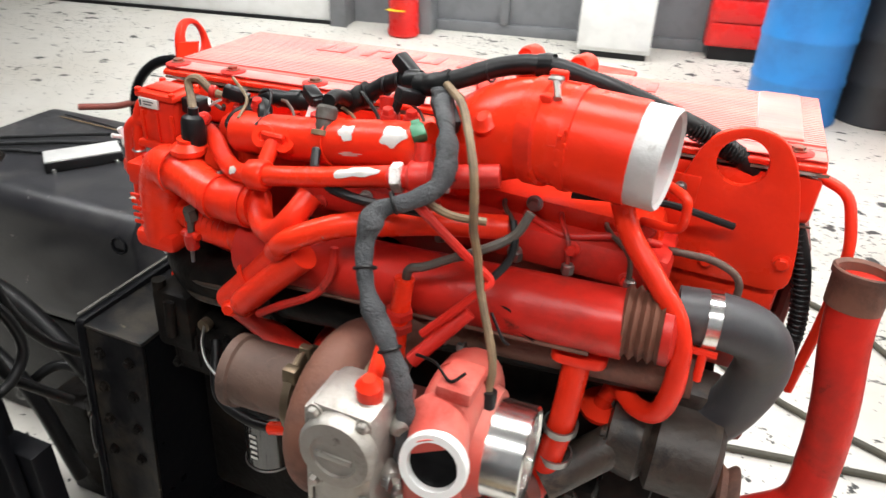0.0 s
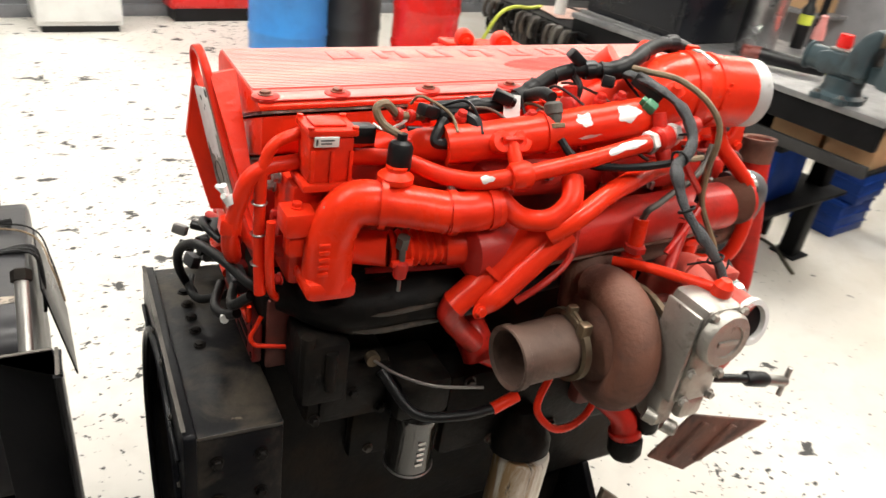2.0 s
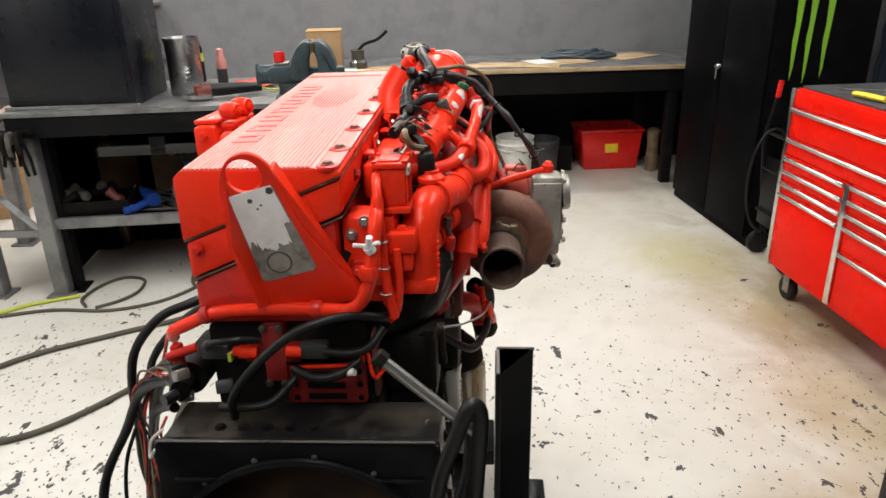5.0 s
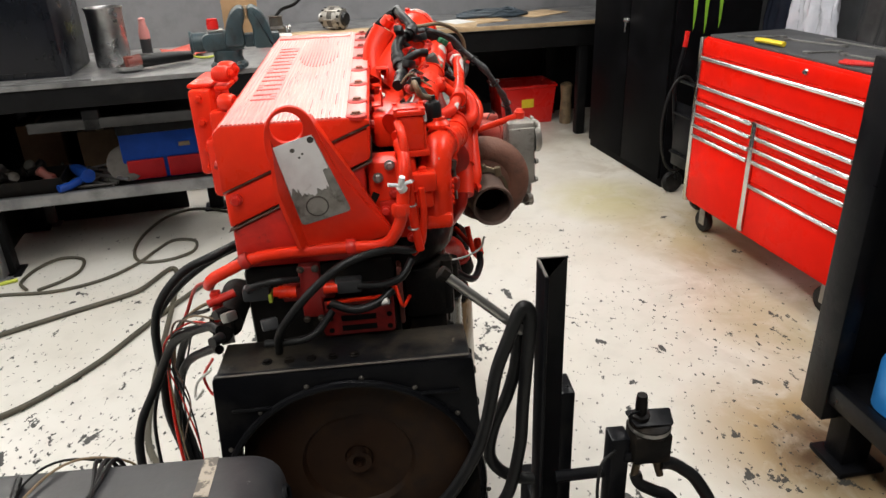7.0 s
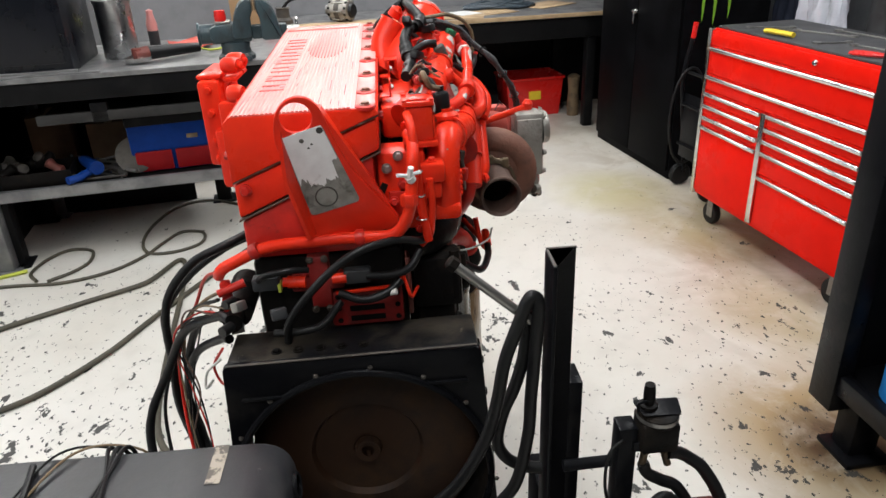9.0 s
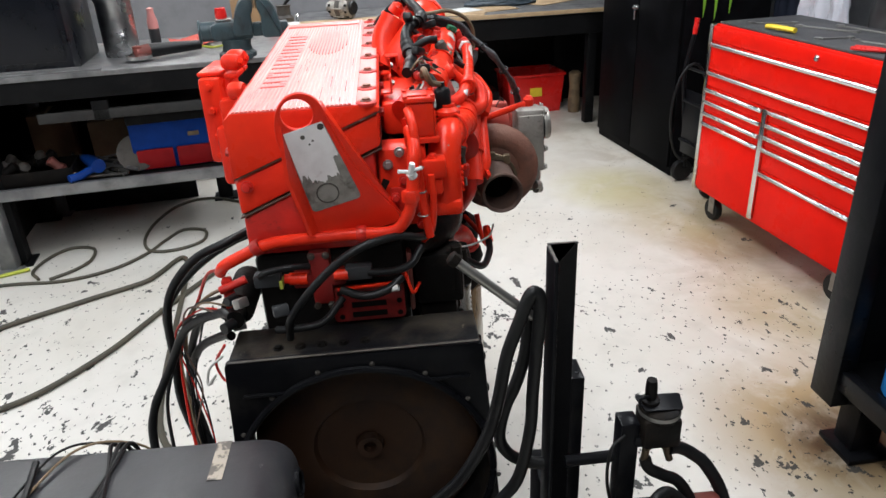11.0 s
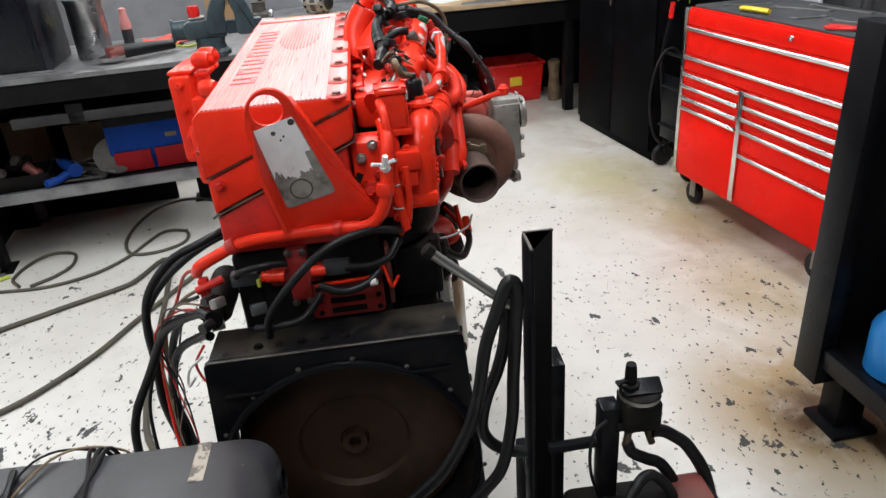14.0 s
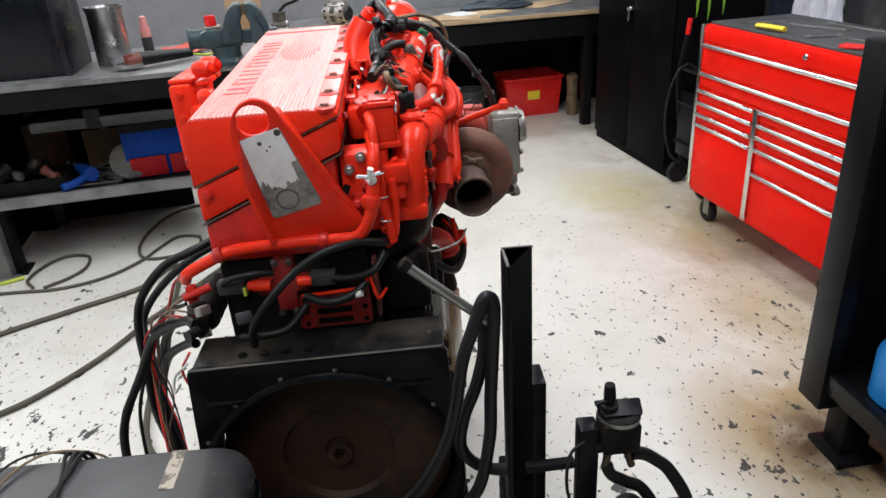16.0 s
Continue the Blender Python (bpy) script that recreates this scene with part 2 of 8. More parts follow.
RUSTLIGHT = material("pale_rusty_steel", (0.125, 0.075, 0.055), 0.6, second=(0.075, 0.045, 0.034), stain=(0.04, 0.027, 0.022), stain_mix=(0.5, 0.68), stain_scale=9, bump=0.3, metal=0.1, grime=(0.20, 0.13, 0.10), grime_mix=(0.6, 0.74), grime_scale=12)
BROWN = material("brown_oiled_steel", (0.042, 0.019, 0.009), 0.5, second=(0.022, 0.012, 0.008), stain=(0.085, 0.042, 0.017), stain_mix=(0.52, 0.8), stain_scale=6, bump=0.15, metal=0.3)
ALU = material("cast_aluminium", (0.40, 0.38, 0.345), 0.45, metal=0.75, second=(0.30, 0.28, 0.25), stain=(0.16, 0.14, 0.12), stain_mix=(0.52, 0.70), stain_scale=12, bump=0.35, bump_scale=110, grime=(0.06, 0.05, 0.04), grime_mix=(0.60, 0.68), grime_scale=18)
SILVER = material("silver_paint", (0.50, 0.50, 0.49), 0.5, metal=0.2, second=(0.43, 0.43, 0.42), stain=(0.30, 0.29, 0.28), stain_mix=(0.62, 0.8), bump=0.25, bump_scale=80, grime=(0.24, 0.22, 0.2), grime_mix=(0.62, 0.72), grime_scale=20)
CHROME = material("bright_steel", (0.72, 0.71, 0.69), 0.22, metal=1.0, second=(0.6, 0.6, 0.58), bump=0.05)
STEEL = material("dull_steel", (0.36, 0.35, 0.33), 0.38, metal=0.9, second=(0.26, 0.25, 0.24), stain=(0.12, 0.09, 0.07), stain_mix=(0.6, 0.8), bump=0.12)
BRASS = material("brass_clamp", (0.20, 0.155, 0.10), 0.45, metal=0.8, second=(0.12, 0.09, 0.06), stain=(0.06, 0.04, 0.03), bump=0.15)
BLACK = material("black_machine_paint", spec=0.12, base=(0.005, 0.0052, 0.0065), rough=0.33, second=(0.008, 0.008, 0.009), stain=(0.03, 0.027, 0.023), stain_mix=(0.58, 0.85), stain_scale=4, bump=0.2, bump_scale=35)
DARK = material("oily_dark_iron", spec=0.10, base=(0.0065, 0.0055, 0.005), rough=0.5, second=(0.004, 0.004, 0.004), stain=(0.028, 0.021, 0.015), stain_mix=(0.52, 0.75), stain_scale=6, bump=0.5, bump_scale=40)
GREASE = material("greasy_grey_iron", (0.075, 0.066, 0.055), 0.55, second=(0.045, 0.04, 0.035), stain=(0.02, 0.018, 0.016), stain_mix=(0.5, 0.7), stain_scale=8, bump=0.5, bump_scale=55)
RUBBER = material("black_rubber", spec=0.25, base=(0.007, 0.007, 0.0075), rough=0.42, second=(0.011, 0.011, 0.011), stain=(0.045, 0.042, 0.038), stain_mix=(0.62, 0.85), stain_scale=9, bump=0.2, bump_scale=90)
SLEEVE = material("grey_woven_sleeve", spec=0.3, base=(0.040, 0.042, 0.045), rough=0.5, second=(0.085, 0.087, 0.09), mix=(0.4, 0.7), scale=25, bump=0.7, bump_scale=260, grime=(0.012, 0.012, 0.012), grime_mix=(0.55, 0.65), grime_scale=30)
PLASTIC = material("black_plastic", spec=0.3, base=(0.007, 0.007, 0.0075), rough=0.36, second=(0.012, 0.012, 0.013), bump=0.08)
TAN = material("dirty_tan_conduit", (0.19, 0.13, 0.07), 0.6, second=(0.09, 0.065, 0.04), scale=18, bump=0.3, bump_scale=140)
GREEN = material("green_plastic", (0.03, 0.17, 0.08), 0.4)
WHITE = material("white_paint", (0.74, 0.74, 0.72), 0.4, second=(0.66, 0.66, 0.64), bump=0.05)
PATCH = material("bare_scratched_patch", (0.30, 0.285, 0.255), 0.5, metal=0.25, second=(0.21, 0.20, 0.18), mix=(0.42, 0.6), scale=24, stain=(0.12, 0.105, 0.09), stain_mix=(0.52, 0.66), stain_scale=30, bump=0.3, grime=(0.42, 0.34, 0.31), grime_mix=(0.62, 0.72), grime_scale=40)
LABEL = material("scuffed_white_label", (0.80, 0.77, 0.76), 0.4, second=(0.70, 0.66, 0.65), mix=(0.45, 0.65), scale=14, stain=(0.52, 0.45, 0.42), stain_mix=(0.60, 0.75), stain_scale=26, bump=0.1)
WORN = material("worn_bare_plate", (0.78, 0.75, 0.73), 0.45, second=(0.66, 0.62, 0.60), mix=(0.5, 0.54), scale=11, stain=(0.24, 0.215, 0.19), stain_mix=(0.505, 0.53), stain_scale=7, stain_rough=0.6, bump=0.2, grime=(0.42, 0.37, 0.33), grime_mix=(0.54, 0.60), grime_scale=24)
WORNRED = material("paint_worn_bolt", (0.30, 0.05, 0.03), 0.4, metal=0.3, second=(0.20, 0.10, 0.07), mix=(0.45, 0.55), scale=60, bump=0.2)
LETTER = material("red_letter_paint", (0.62, 0.070, 0.052), 0.4, second=(0.55, 0.05, 0.04), sheen=0.5, bump=0.1)
OILY = material("oily_brown_iron", (0.040, 0.030, 0.022), 0.5, second=(0.022, 0.017, 0.014), stain=(0.09, 0.06, 0.04), stain_mix=(0.54, 0.72), stain_scale=8, bump=0.5, bump_scale=60, grime=(0.008, 0.007, 0.006), grime_mix=(0.54, 0.64))
BARE = material("bare_scuffed_metal", (0.66, 0.63, 0.60), 0.4, metal=0.3, second=(0.52, 0.48, 0.45), mix=(0.45, 0.6), scale=30, bump=0.2)
FILTER = material("oil_streaked_white", (0.66, 0.64, 0.57), 0.35, second=(0.54, 0.50, 0.40), stain=(0.27, 0.17, 0.08), stain_mix=(0.48, 0.60), stain_scale=14, grime=(0.06, 0.045, 0.032), grime_mix=(0.57, 0.64), grime_scale=30, bump=0.1, stretch=(1.0, 1.0, 0.12))
BOWL = material("smoky_filter_bowl", (0.020, 0.019, 0.018), 0.10, second=(0.035, 0.033, 0.030), stain=(0.13, 0.12, 0.11), stain_mix=(0.62, 0.70), stain_scale=22, bump=0.1, spec=0.9, stretch=(1.0, 1.0, 0.25))
HOUSE = material("dusty_black_paint", (0.006, 0.006, 0.007), 0.36, second=(0.009, 0.009, 0.010), stain=(0.075, 0.062, 0.045), stain_mix=(0.47, 0.76), stain_scale=7, bump=0.3, bump_scale=40, spec=0.16, grime=(0.20, 0.17, 0.12), grime_mix=(0.66, 0.76), grime_scale=22)
UNIT = material("scuffed_black_cover", (0.022, 0.022, 0.025), 0.36, second=(0.030, 0.030, 0.033), stain=(0.06, 0.057, 0.055), stain_mix=(0.52, 0.75), stain_scale=5, bump=0.15, bump_scale=30, spec=0.36, chips=(0.16, 0.155, 0.15), chip_level=(0.70, 0.72), chip_scale=30)
DUSTRUB = material("dusty_rubber", (0.032, 0.032, 0.035), 0.5, second=(0.05, 0.05, 0.053), stain=(0.09, 0.075, 0.06), stain_mix=(0.55, 0.75), stain_scale=9, bump=0.15, sheen=0.1)


FLOOR_Z = 0.0


def floor_material():
    mat = bpy.data.materials.new("chipped_white_floor_paint")
    mat.use_nodes = True
    nt = mat.node_tree
    b = nt.nodes["Principled BSDF"]
    tc = nt.nodes.new("ShaderNodeTexCoord")

    def nz(sc, det, rgh=0.55, dist=0.0, stretch=None):
        n = nt.nodes.new("ShaderNodeTexNoise")
        n.inputs["Scale"].default_value, n.inputs["Detail"].default_value = sc, det
        n.inputs["Roughness"].default_value, n.inputs["Distortion"].default_value = rgh, dist
        src = tc.outputs["Object"]
        if stretch:
            mp = nt.nodes.new("ShaderNodeMapping")
            mp.inputs["Scale"].default_value, mp.inputs["Rotation"].default_value = stretch, (0, 0, 0.5)
            nt.links.new(src, mp.inputs["Vector"])
            src = mp.outputs[0]
        nt.links.new(src, n.inputs["Vector"])
        return n.outputs[0]

    def rng(src, lo, hi, a=0.0, c=1.0):
        r = nt.nodes.new("ShaderNodeMapRange")
        for k, v in (("From Min", lo), ("From Max", hi), ("To Min", a), ("To Max", c)):
            r.inputs[k].default_value = v
        nt.links.new(src, r.inputs["Value"])
        return r.outputs[0]

    def maths(op, x, y):
        m = nt.nodes.new("ShaderNodeMath")
        m.operation = op
        for k, v in enumerate((x, y)):
            if isinstance(v, float):
                m.inputs[k].default_value = v
            else:
                nt.links.new(v, m.inputs[k])
        return m.outputs[0]

    def mixc(f, a, c):
        m = nt.nodes.new("ShaderNodeMix")
        m.data_type = "RGBA"
        nt.links.new(f, m.inputs[0])
        for s, v in ((m.inputs[6], a), (m.inputs[7], c)):
            if isinstance(v, tuple):
                s.default_value = (*v, 1)
            else:
                nt.links.new(v, s)
        return m.outputs[2]

    col = mixc(rng(nz(1.1, 5), 0.35, 0.7), (0.66, 0.64, 0.595), (0.58, 0.55, 0.49))
    col = mixc(rng(nz(9.0, 6), 0.5, 0.75, 0, 0.35), col, (0.46, 0.44, 0.40))
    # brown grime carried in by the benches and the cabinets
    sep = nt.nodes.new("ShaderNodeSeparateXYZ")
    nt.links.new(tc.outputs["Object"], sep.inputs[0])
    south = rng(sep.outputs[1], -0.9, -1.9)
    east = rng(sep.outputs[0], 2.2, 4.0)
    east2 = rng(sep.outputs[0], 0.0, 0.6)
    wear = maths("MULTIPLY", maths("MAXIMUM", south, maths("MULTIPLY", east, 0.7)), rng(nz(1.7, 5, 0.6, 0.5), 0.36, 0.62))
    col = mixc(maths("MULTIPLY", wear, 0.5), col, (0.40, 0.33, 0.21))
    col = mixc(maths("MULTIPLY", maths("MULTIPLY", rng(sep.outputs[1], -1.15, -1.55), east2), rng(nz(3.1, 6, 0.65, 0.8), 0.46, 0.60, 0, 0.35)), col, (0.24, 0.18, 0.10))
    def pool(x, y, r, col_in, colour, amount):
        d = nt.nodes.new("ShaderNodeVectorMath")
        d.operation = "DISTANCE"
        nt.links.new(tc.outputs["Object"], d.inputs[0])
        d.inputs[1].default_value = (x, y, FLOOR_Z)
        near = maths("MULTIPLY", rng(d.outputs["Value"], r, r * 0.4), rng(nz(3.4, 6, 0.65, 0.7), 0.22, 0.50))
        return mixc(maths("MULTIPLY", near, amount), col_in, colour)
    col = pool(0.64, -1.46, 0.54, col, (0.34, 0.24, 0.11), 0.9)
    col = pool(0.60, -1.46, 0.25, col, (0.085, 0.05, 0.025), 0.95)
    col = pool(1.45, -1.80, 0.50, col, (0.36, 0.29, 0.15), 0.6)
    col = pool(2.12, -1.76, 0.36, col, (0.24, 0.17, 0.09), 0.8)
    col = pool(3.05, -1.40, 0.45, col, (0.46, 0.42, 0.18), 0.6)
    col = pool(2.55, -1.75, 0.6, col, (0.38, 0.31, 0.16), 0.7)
    # paint flaked off down to the dark slab
    dens = maths("SUBTRACT", rng(nz(1.3, 3), 0.3, 0.7, 0.03, -0.05), rng(sep.outputs[0], 1.6, 3.6, -0.02, 0.06))
    fewer = maths("SUBTRACT", dens, rng(sep.outputs[1], -0.2, -0.8, 0.0, 0.020))
    big = rng(maths("ADD", nz(6.3, 5, 0.62, 0.15, (1, 1.35, 1)), fewer), 0.628, 0.640)
    small = rng(maths("ADD", nz(30.0, 4, 0.55, 0.1, (1, 1.4, 1)), dens), 0.648, 0.661)
    chip = maths("MAXIMUM", big, small)
    col = mixc(maths("MULTIPLY", chip, 0.95), col, (0.030, 0.030, 0.029))
    nt.links.new(col, b.inputs["Base Color"])
    nt.links.new(rng(chip, 0, 1, 0.38, 0.75), b.inputs["Roughness"])
    bp = nt.nodes.new("ShaderNodeBump")
    bp.inputs["Strength"].default_value, bp.inputs["Distance"].default_value = 0.25, 0.003
    nt.links.new(maths("SUBTRACT", nz(40.0, 4), chip), bp.inputs["Height"])
    nt.links.new(bp.outputs[0], b.inputs["Normal"])
    return mat


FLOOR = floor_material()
WALL = material("grey_wall_paint", (0.17, 0.175, 0.185), 0.5, second=(0.14, 0.145, 0.155), stain=(0.10, 0.10, 0.10), stain_mix=(0.6, 0.8), stain_scale=2, bump=0.25, bump_scale=30)
PALEWALL = material("pale_block_paint", (0.21, 0.21, 0.22), 0.45, second=(0.175, 0.175, 0.185), stain=(0.25, 0.24, 0.23), stain_mix=(0.6, 0.85), stain_scale=3, bump=0.3, bump_scale=40)
CEIL = material("dark_unseen_ceiling", (0.16, 0.16, 0.16), 0.7)
DOORW = material("white_door_steel", (0.70, 0.70, 0.69), 0.4, second=(0.63, 0.63, 0.61), stain=(0.45, 0.44, 0.42), stain_mix=(0.62, 0.85), bump=0.05)
BLUE = material("blue_drum_plastic", (0.035, 0.22, 0.58), 0.4, second=(0.03, 0.18, 0.50), stain=(0.05, 0.12, 0.25), stain_mix=(0.62, 0.8), bump=0.1)
GREYD = material("dark_grey_plastic", (0.03, 0.031, 0.033), 0.5, stain=(0.10, 0.10, 0.10), stain_mix=(0.6, 0.8), bump=0.1)
REDP = material("red_sheet_enamel", (0.62, 0.014, 0.010), 0.28, second=(0.56, 0.012, 0.009), stain=(0.34, 0.02, 0.016), stain_mix=(0.66, 0.85), bump=0.04)
CHEST = material("orange_red_enamel", (0.78, 0.011, 0.003), 0.30, second=(0.73, 0.009, 0.003), bump=0.02, spec=0.05, stain=(0.62, 0.014, 0.006), stain_mix=(0.6, 0.85), stain_scale=3)
MAT = material("grey_rubber_mat", (0.055, 0.055, 0.058), 0.6, second=(0.04, 0.04, 0.043), stain=(0.09, 0.085, 0.08), stain_mix=(0.55, 0.8), bump=0.2)
BENCH = material("dark_bench_steel", spec=0.10, base=(0.0065, 0.0065, 0.007), rough=0.5, second=(0.004, 0.004, 0.0045), stain=(0.022, 0.020, 0.019), stain_mix=(0.58, 0.82), stain_scale=3, bump=0.2)
BENCHTOP = material("scuffed_steel_top", (0.23, 0.23, 0.23), 0.36, second=(0.14, 0.14, 0.145), stain=(0.08, 0.077, 0.072), stain_mix=(0.55, 0.8), stain_scale=5, bump=0.15, metal=0.5)
WOOD = material("pale_plywood", (0.46, 0.33, 0.19), 0.6, second=(0.36, 0.25, 0.14), scale=9, bump=0.2)
CARD = material("cardboard", (0.42, 0.26, 0.13), 0.8, second=(0.36, 0.22, 0.11), bump=0.15)
YELLOW = material("yellow_print", (0.80, 0.58, 0.02), 0.45)
LIME = material("lime_hose", (0.50, 0.56, 0.06), 0.5, second=(0.42, 0.47, 0.06))
VISE = material("blue_green_hammer_paint", (0.030, 0.050, 0.058), 0.35, second=(0.020, 0.034, 0.040), stain=(0.012, 0.014, 0.015), stain_mix=(0.52, 0.7), stain_scale=9, bump=0.3)
WHITEB = material("scuffed_white_plastic", (0.66, 0.65, 0.61), 0.5, second=(0.58, 0.56, 0.52), stain=(0.25, 0.22, 0.19), stain_mix=(0.55, 0.75), stain_scale=7, bump=0.1)
HOSE = material("dusty_hose", (0.055, 0.05, 0.035), 0.6, second=(0.085, 0.075, 0.05), bump=0.2)
CABIN = material("black_cabinet_paint", spec=0.02, base=(0.003, 0.003, 0.0034), rough=0.4, second=(0.005, 0.005, 0.006), bump=0.05)

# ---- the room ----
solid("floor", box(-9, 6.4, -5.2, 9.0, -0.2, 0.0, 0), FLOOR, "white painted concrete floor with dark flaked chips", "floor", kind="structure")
# out of view; toned dark so black paint has little to reflect
solid("ceiling", box(-9, 6.4, -5.2, 9.0, 3.75, 3.95, 0), CEIL, "plain dark workshop ceiling", "ceiling", kind="structure")
NW = pose(-2.4, 5.42, 0, 0, 0, 9)                       # foot of the wall with the big door; x runs along it
EW = pose(5.40, -0.70, 0, 0, 0, 7)                        # wall behind the long bench; y runs along it
SW = pose(5.80, -2.55, 0, 0, 0, 8)                        # wall behind the tool chest; x runs along it


def local(name, bm, mat, m, label="", category="", kind="", group=""):
    return solid(name, bm, mat, label, category, group, kind, at=m)


local("wall_north", coll([box(-0.3, 8.2, 0.30, 0.5, -0.05, 1.9, 0), box(-4.6, -0.3, 0.30, 0.5, 2.9, 3.75, 0)]), WALL, NW, "grey painted workshop wall beside the big door", "wall", "structure")
local("wall_east", box(0.0, 0.2, -3.2, 8.0, -0.05, 1.9, 0), PALEWALL, EW, "pale grey painted block wall behind the bench", "wall", "structure")
local("wall_south", box(-13, 0.0, -0.2, 0.0, -0.05, 1.9, 0), WALL, SW, "dark grey painted workshop wall", "wall", "structure")
# unseen upper walls, made white as a bright reflector for the valve cover
UPPER = material("white_wall_for_reflection", (0.78, 0.77, 0.74), 0.6, second=(0.72, 0.71, 0.68), bump=0.1)
local("wall_east_upper", box(0.0, 0.2, -3.2, 8.0, 1.9, 3.75, 0), UPPER, EW, "unseen upper wall, white to reflect in the valve cover", "wall", "structure")
# unseen too; kept dark so faces turned this way mirror little
local("wall_south_upper", box(-13, 0.0, -0.2, 0.0, 1.9, 3.75, 0), WALL, SW, "dark grey upper wall", "wall", "structure")
local("wall_north_upper", box(-0.3, 8.2, 0.30, 0.5, 1.9, 3.75, 0), UPPER, NW, "unseen upper wall by the door, white to reflect in the cover", "wall", "structure")
solid("wall_west", box(-7.0, -6.8, -5.2, 9.0, -0.05, 3.75, 0), WALL, "grey workshop wall", "wall", kind="structure")
door = thing("door_1", NW, "white ribbed roll-up workshop door, shut", "door", kind="structure")
for k in range(9):
    part("slat", box(-4.6, -0.32, 0.08, 0.13, 0.03 + k * 0.32, 0.03 + k * 0.32 + 0.312, 0.012), DOORW, door, here=True)
part("seal", box(-4.6, -0.32, 0.06, 0.15, 0.0, 0.03, 0.005), RUBBER, door, here=True)
for x in (-0.32, 0.55):
    local("trim", box(x, x + 0.16, 0.0, 0.30, 0, 2.9, 0.006), WALL, NW, "grey painted steel post", "post", "structure")
local("baseboard", box(0.71, 8.2, 0.24, 0.30, 0, 0.10, 0.004), WALL, NW, "dark grey skirting along the wall", "skirting", "structure")
for k in range(6):
    local("trim", box(1.35 + k * 1.1, 1.43 + k * 1.1, 0.22, 0.30, 0.1, 1.9, 0.004), WALL, NW, "grey wall batten", "trim", "structure")


# ---- drums, cabinets by the north wall ----
def drum(m, mat, label, r=0.285, h=0.88):
    t = thing("drum", m, label, "drum", "drums")
    prof = [(r * 0.97, 0), (r, 0.01), (r, 0.025), (r * 0.975, 0.04)]
    for z in (0.29, 0.58):
        prof += [(r * 0.975, z - 0.03), (r, z - 0.012), (r, z + 0.012), (r * 0.975, z + 0.03)]
    prof += [(r * 0.975, h - 0.04), (r, h - 0.025), (r, h - 0.004), (r * 0.96, h), (r * 0.95, h - 0.02), (0.0, h - 0.02)]
    part("body", lathe(prof, (0, 0, 0), (0, 0, 1), 40), mat, t, here=True)
    part("bung", lathe([(0.03, h - 0.02), (0.03, h - 0.005), (0, h - 0.005)], (r * 0.6, 0, 0), (0, 0, 1), 12), PLASTIC, t, here=True)
    return t


drum(pose(1.51, 4.64, 0, 0, 0, 40), BLUE, "blue plastic drum standing by the wall", 0.312, 0.93)
drum(pose(2.08, 4.86, 0, 0, 0, 10), GREYD, "dark grey plastic drum between two brighter drums")
drum(pose(2.51, 4.24, 0, 0, 0, 100), REDP, "red steel drum under a drain tray", 0.268, 0.77)
tray = thing("drain_tray", pose(2.51, 4.24, 0.77, 0, 0, 12), "red square drain tray on a drum", "tray")
part("pan", prism([(-0.20, 0), (0.20, 0), (0.36, 0.20), (0.33, 0.20), (0.19, 0.02), (-0.19, 0.02), (-0.33, 0.20), (-0.36, 0.20)], -0.33, 0.33, "y"), REDP, tray, here=True)
for s in (-0.34, 0.32):
    part("end_wall", prism([(-0.20, 0), (0.20, 0), (0.36, 0.20), (-0.36, 0.20)], s, s + 0.02, "y"), REDP, tray, here=True)
part("sticker", box(0.10, 0.20, -0.348, -0.343, 0.06, 0.13, 0), YELLOW, tray, "yellow warning sticker", here=True)

wc = thing("white_cabinet", pose(0.062, 5.525, 0, 0, 0, 6), "white enamel cabinet against the grey wall", "cabinet")
part("body", box(-0.32, 0.32, 0.02, 0.55, 0.05, 1.05, 0.012), WHITE, wc, here=True)
part("door", box(-0.315, 0.315, -0.02, 0.018, 0.09, 1.03, 0.01), WHITE, wc, here=True)
part("plinth", box(-0.29, 0.29, 0.03, 0.5, 0.0, 0.05, 0), PLASTIC, wc, "black plinth", here=True)

rc = thing("red_cabinet", pose(1.28, 5.97, 0, 0, 0, 8), "red steel roller cabinet by the wall", "cabinet")
part("body", box(-0.48, 0.48, 0.02, 0.28, 0.12, 0.95, 0.01), REDP, rc, here=True)
for k in range(4):
    part("drawer", box(-0.46, 0.46, 0.0, 0.018, 0.14 + k * 0.2, 0.325 + k * 0.2, 0.006), REDP, rc, here=True)
part("plinth", box(-0.44, 0.44, 0.05, 0.26, 0.0, 0.12, 0), PLASTIC, rc, "dark base", here=True)

gc = thing("oily_waste_can", (-1.92, 5.40, 0), "small red steel safety can with a yellow label", "can")
part("body", lathe([(0.13, 0), (0.15, 0.02), (0.15, 0.06), (0.142, 0.08), (0.142, 0.40), (0.15, 0.42), (0.15, 0.45), (0.0, 0.47)], (-1.92, 5.40, 0), (0, 0, 1), 30), REDP, gc)
part("label", sweep([(-1.92 + 0.143 * math.sin(a / 10), 5.40 - 0.143 * math.cos(a / 10), 0.26) for a in range(-6, 6)], 0.07, 4, flat=0.03), YELLOW, gc, "yellow warning label")


# ---- the long bench ----
EB = pose(4.44, -0.8, 0, 0, 0, 6.5)                          # middle of the front edge; y runs along it
eb = thing("workbench", EB, "long dark steel workbench with a plywood edged top", "workbench")
part("top", box(0.0, 0.94, -1.72, 1.92, 0.895, 0.925, 0.004), BENCHTOP, eb, "scuffed grey top", here=True)
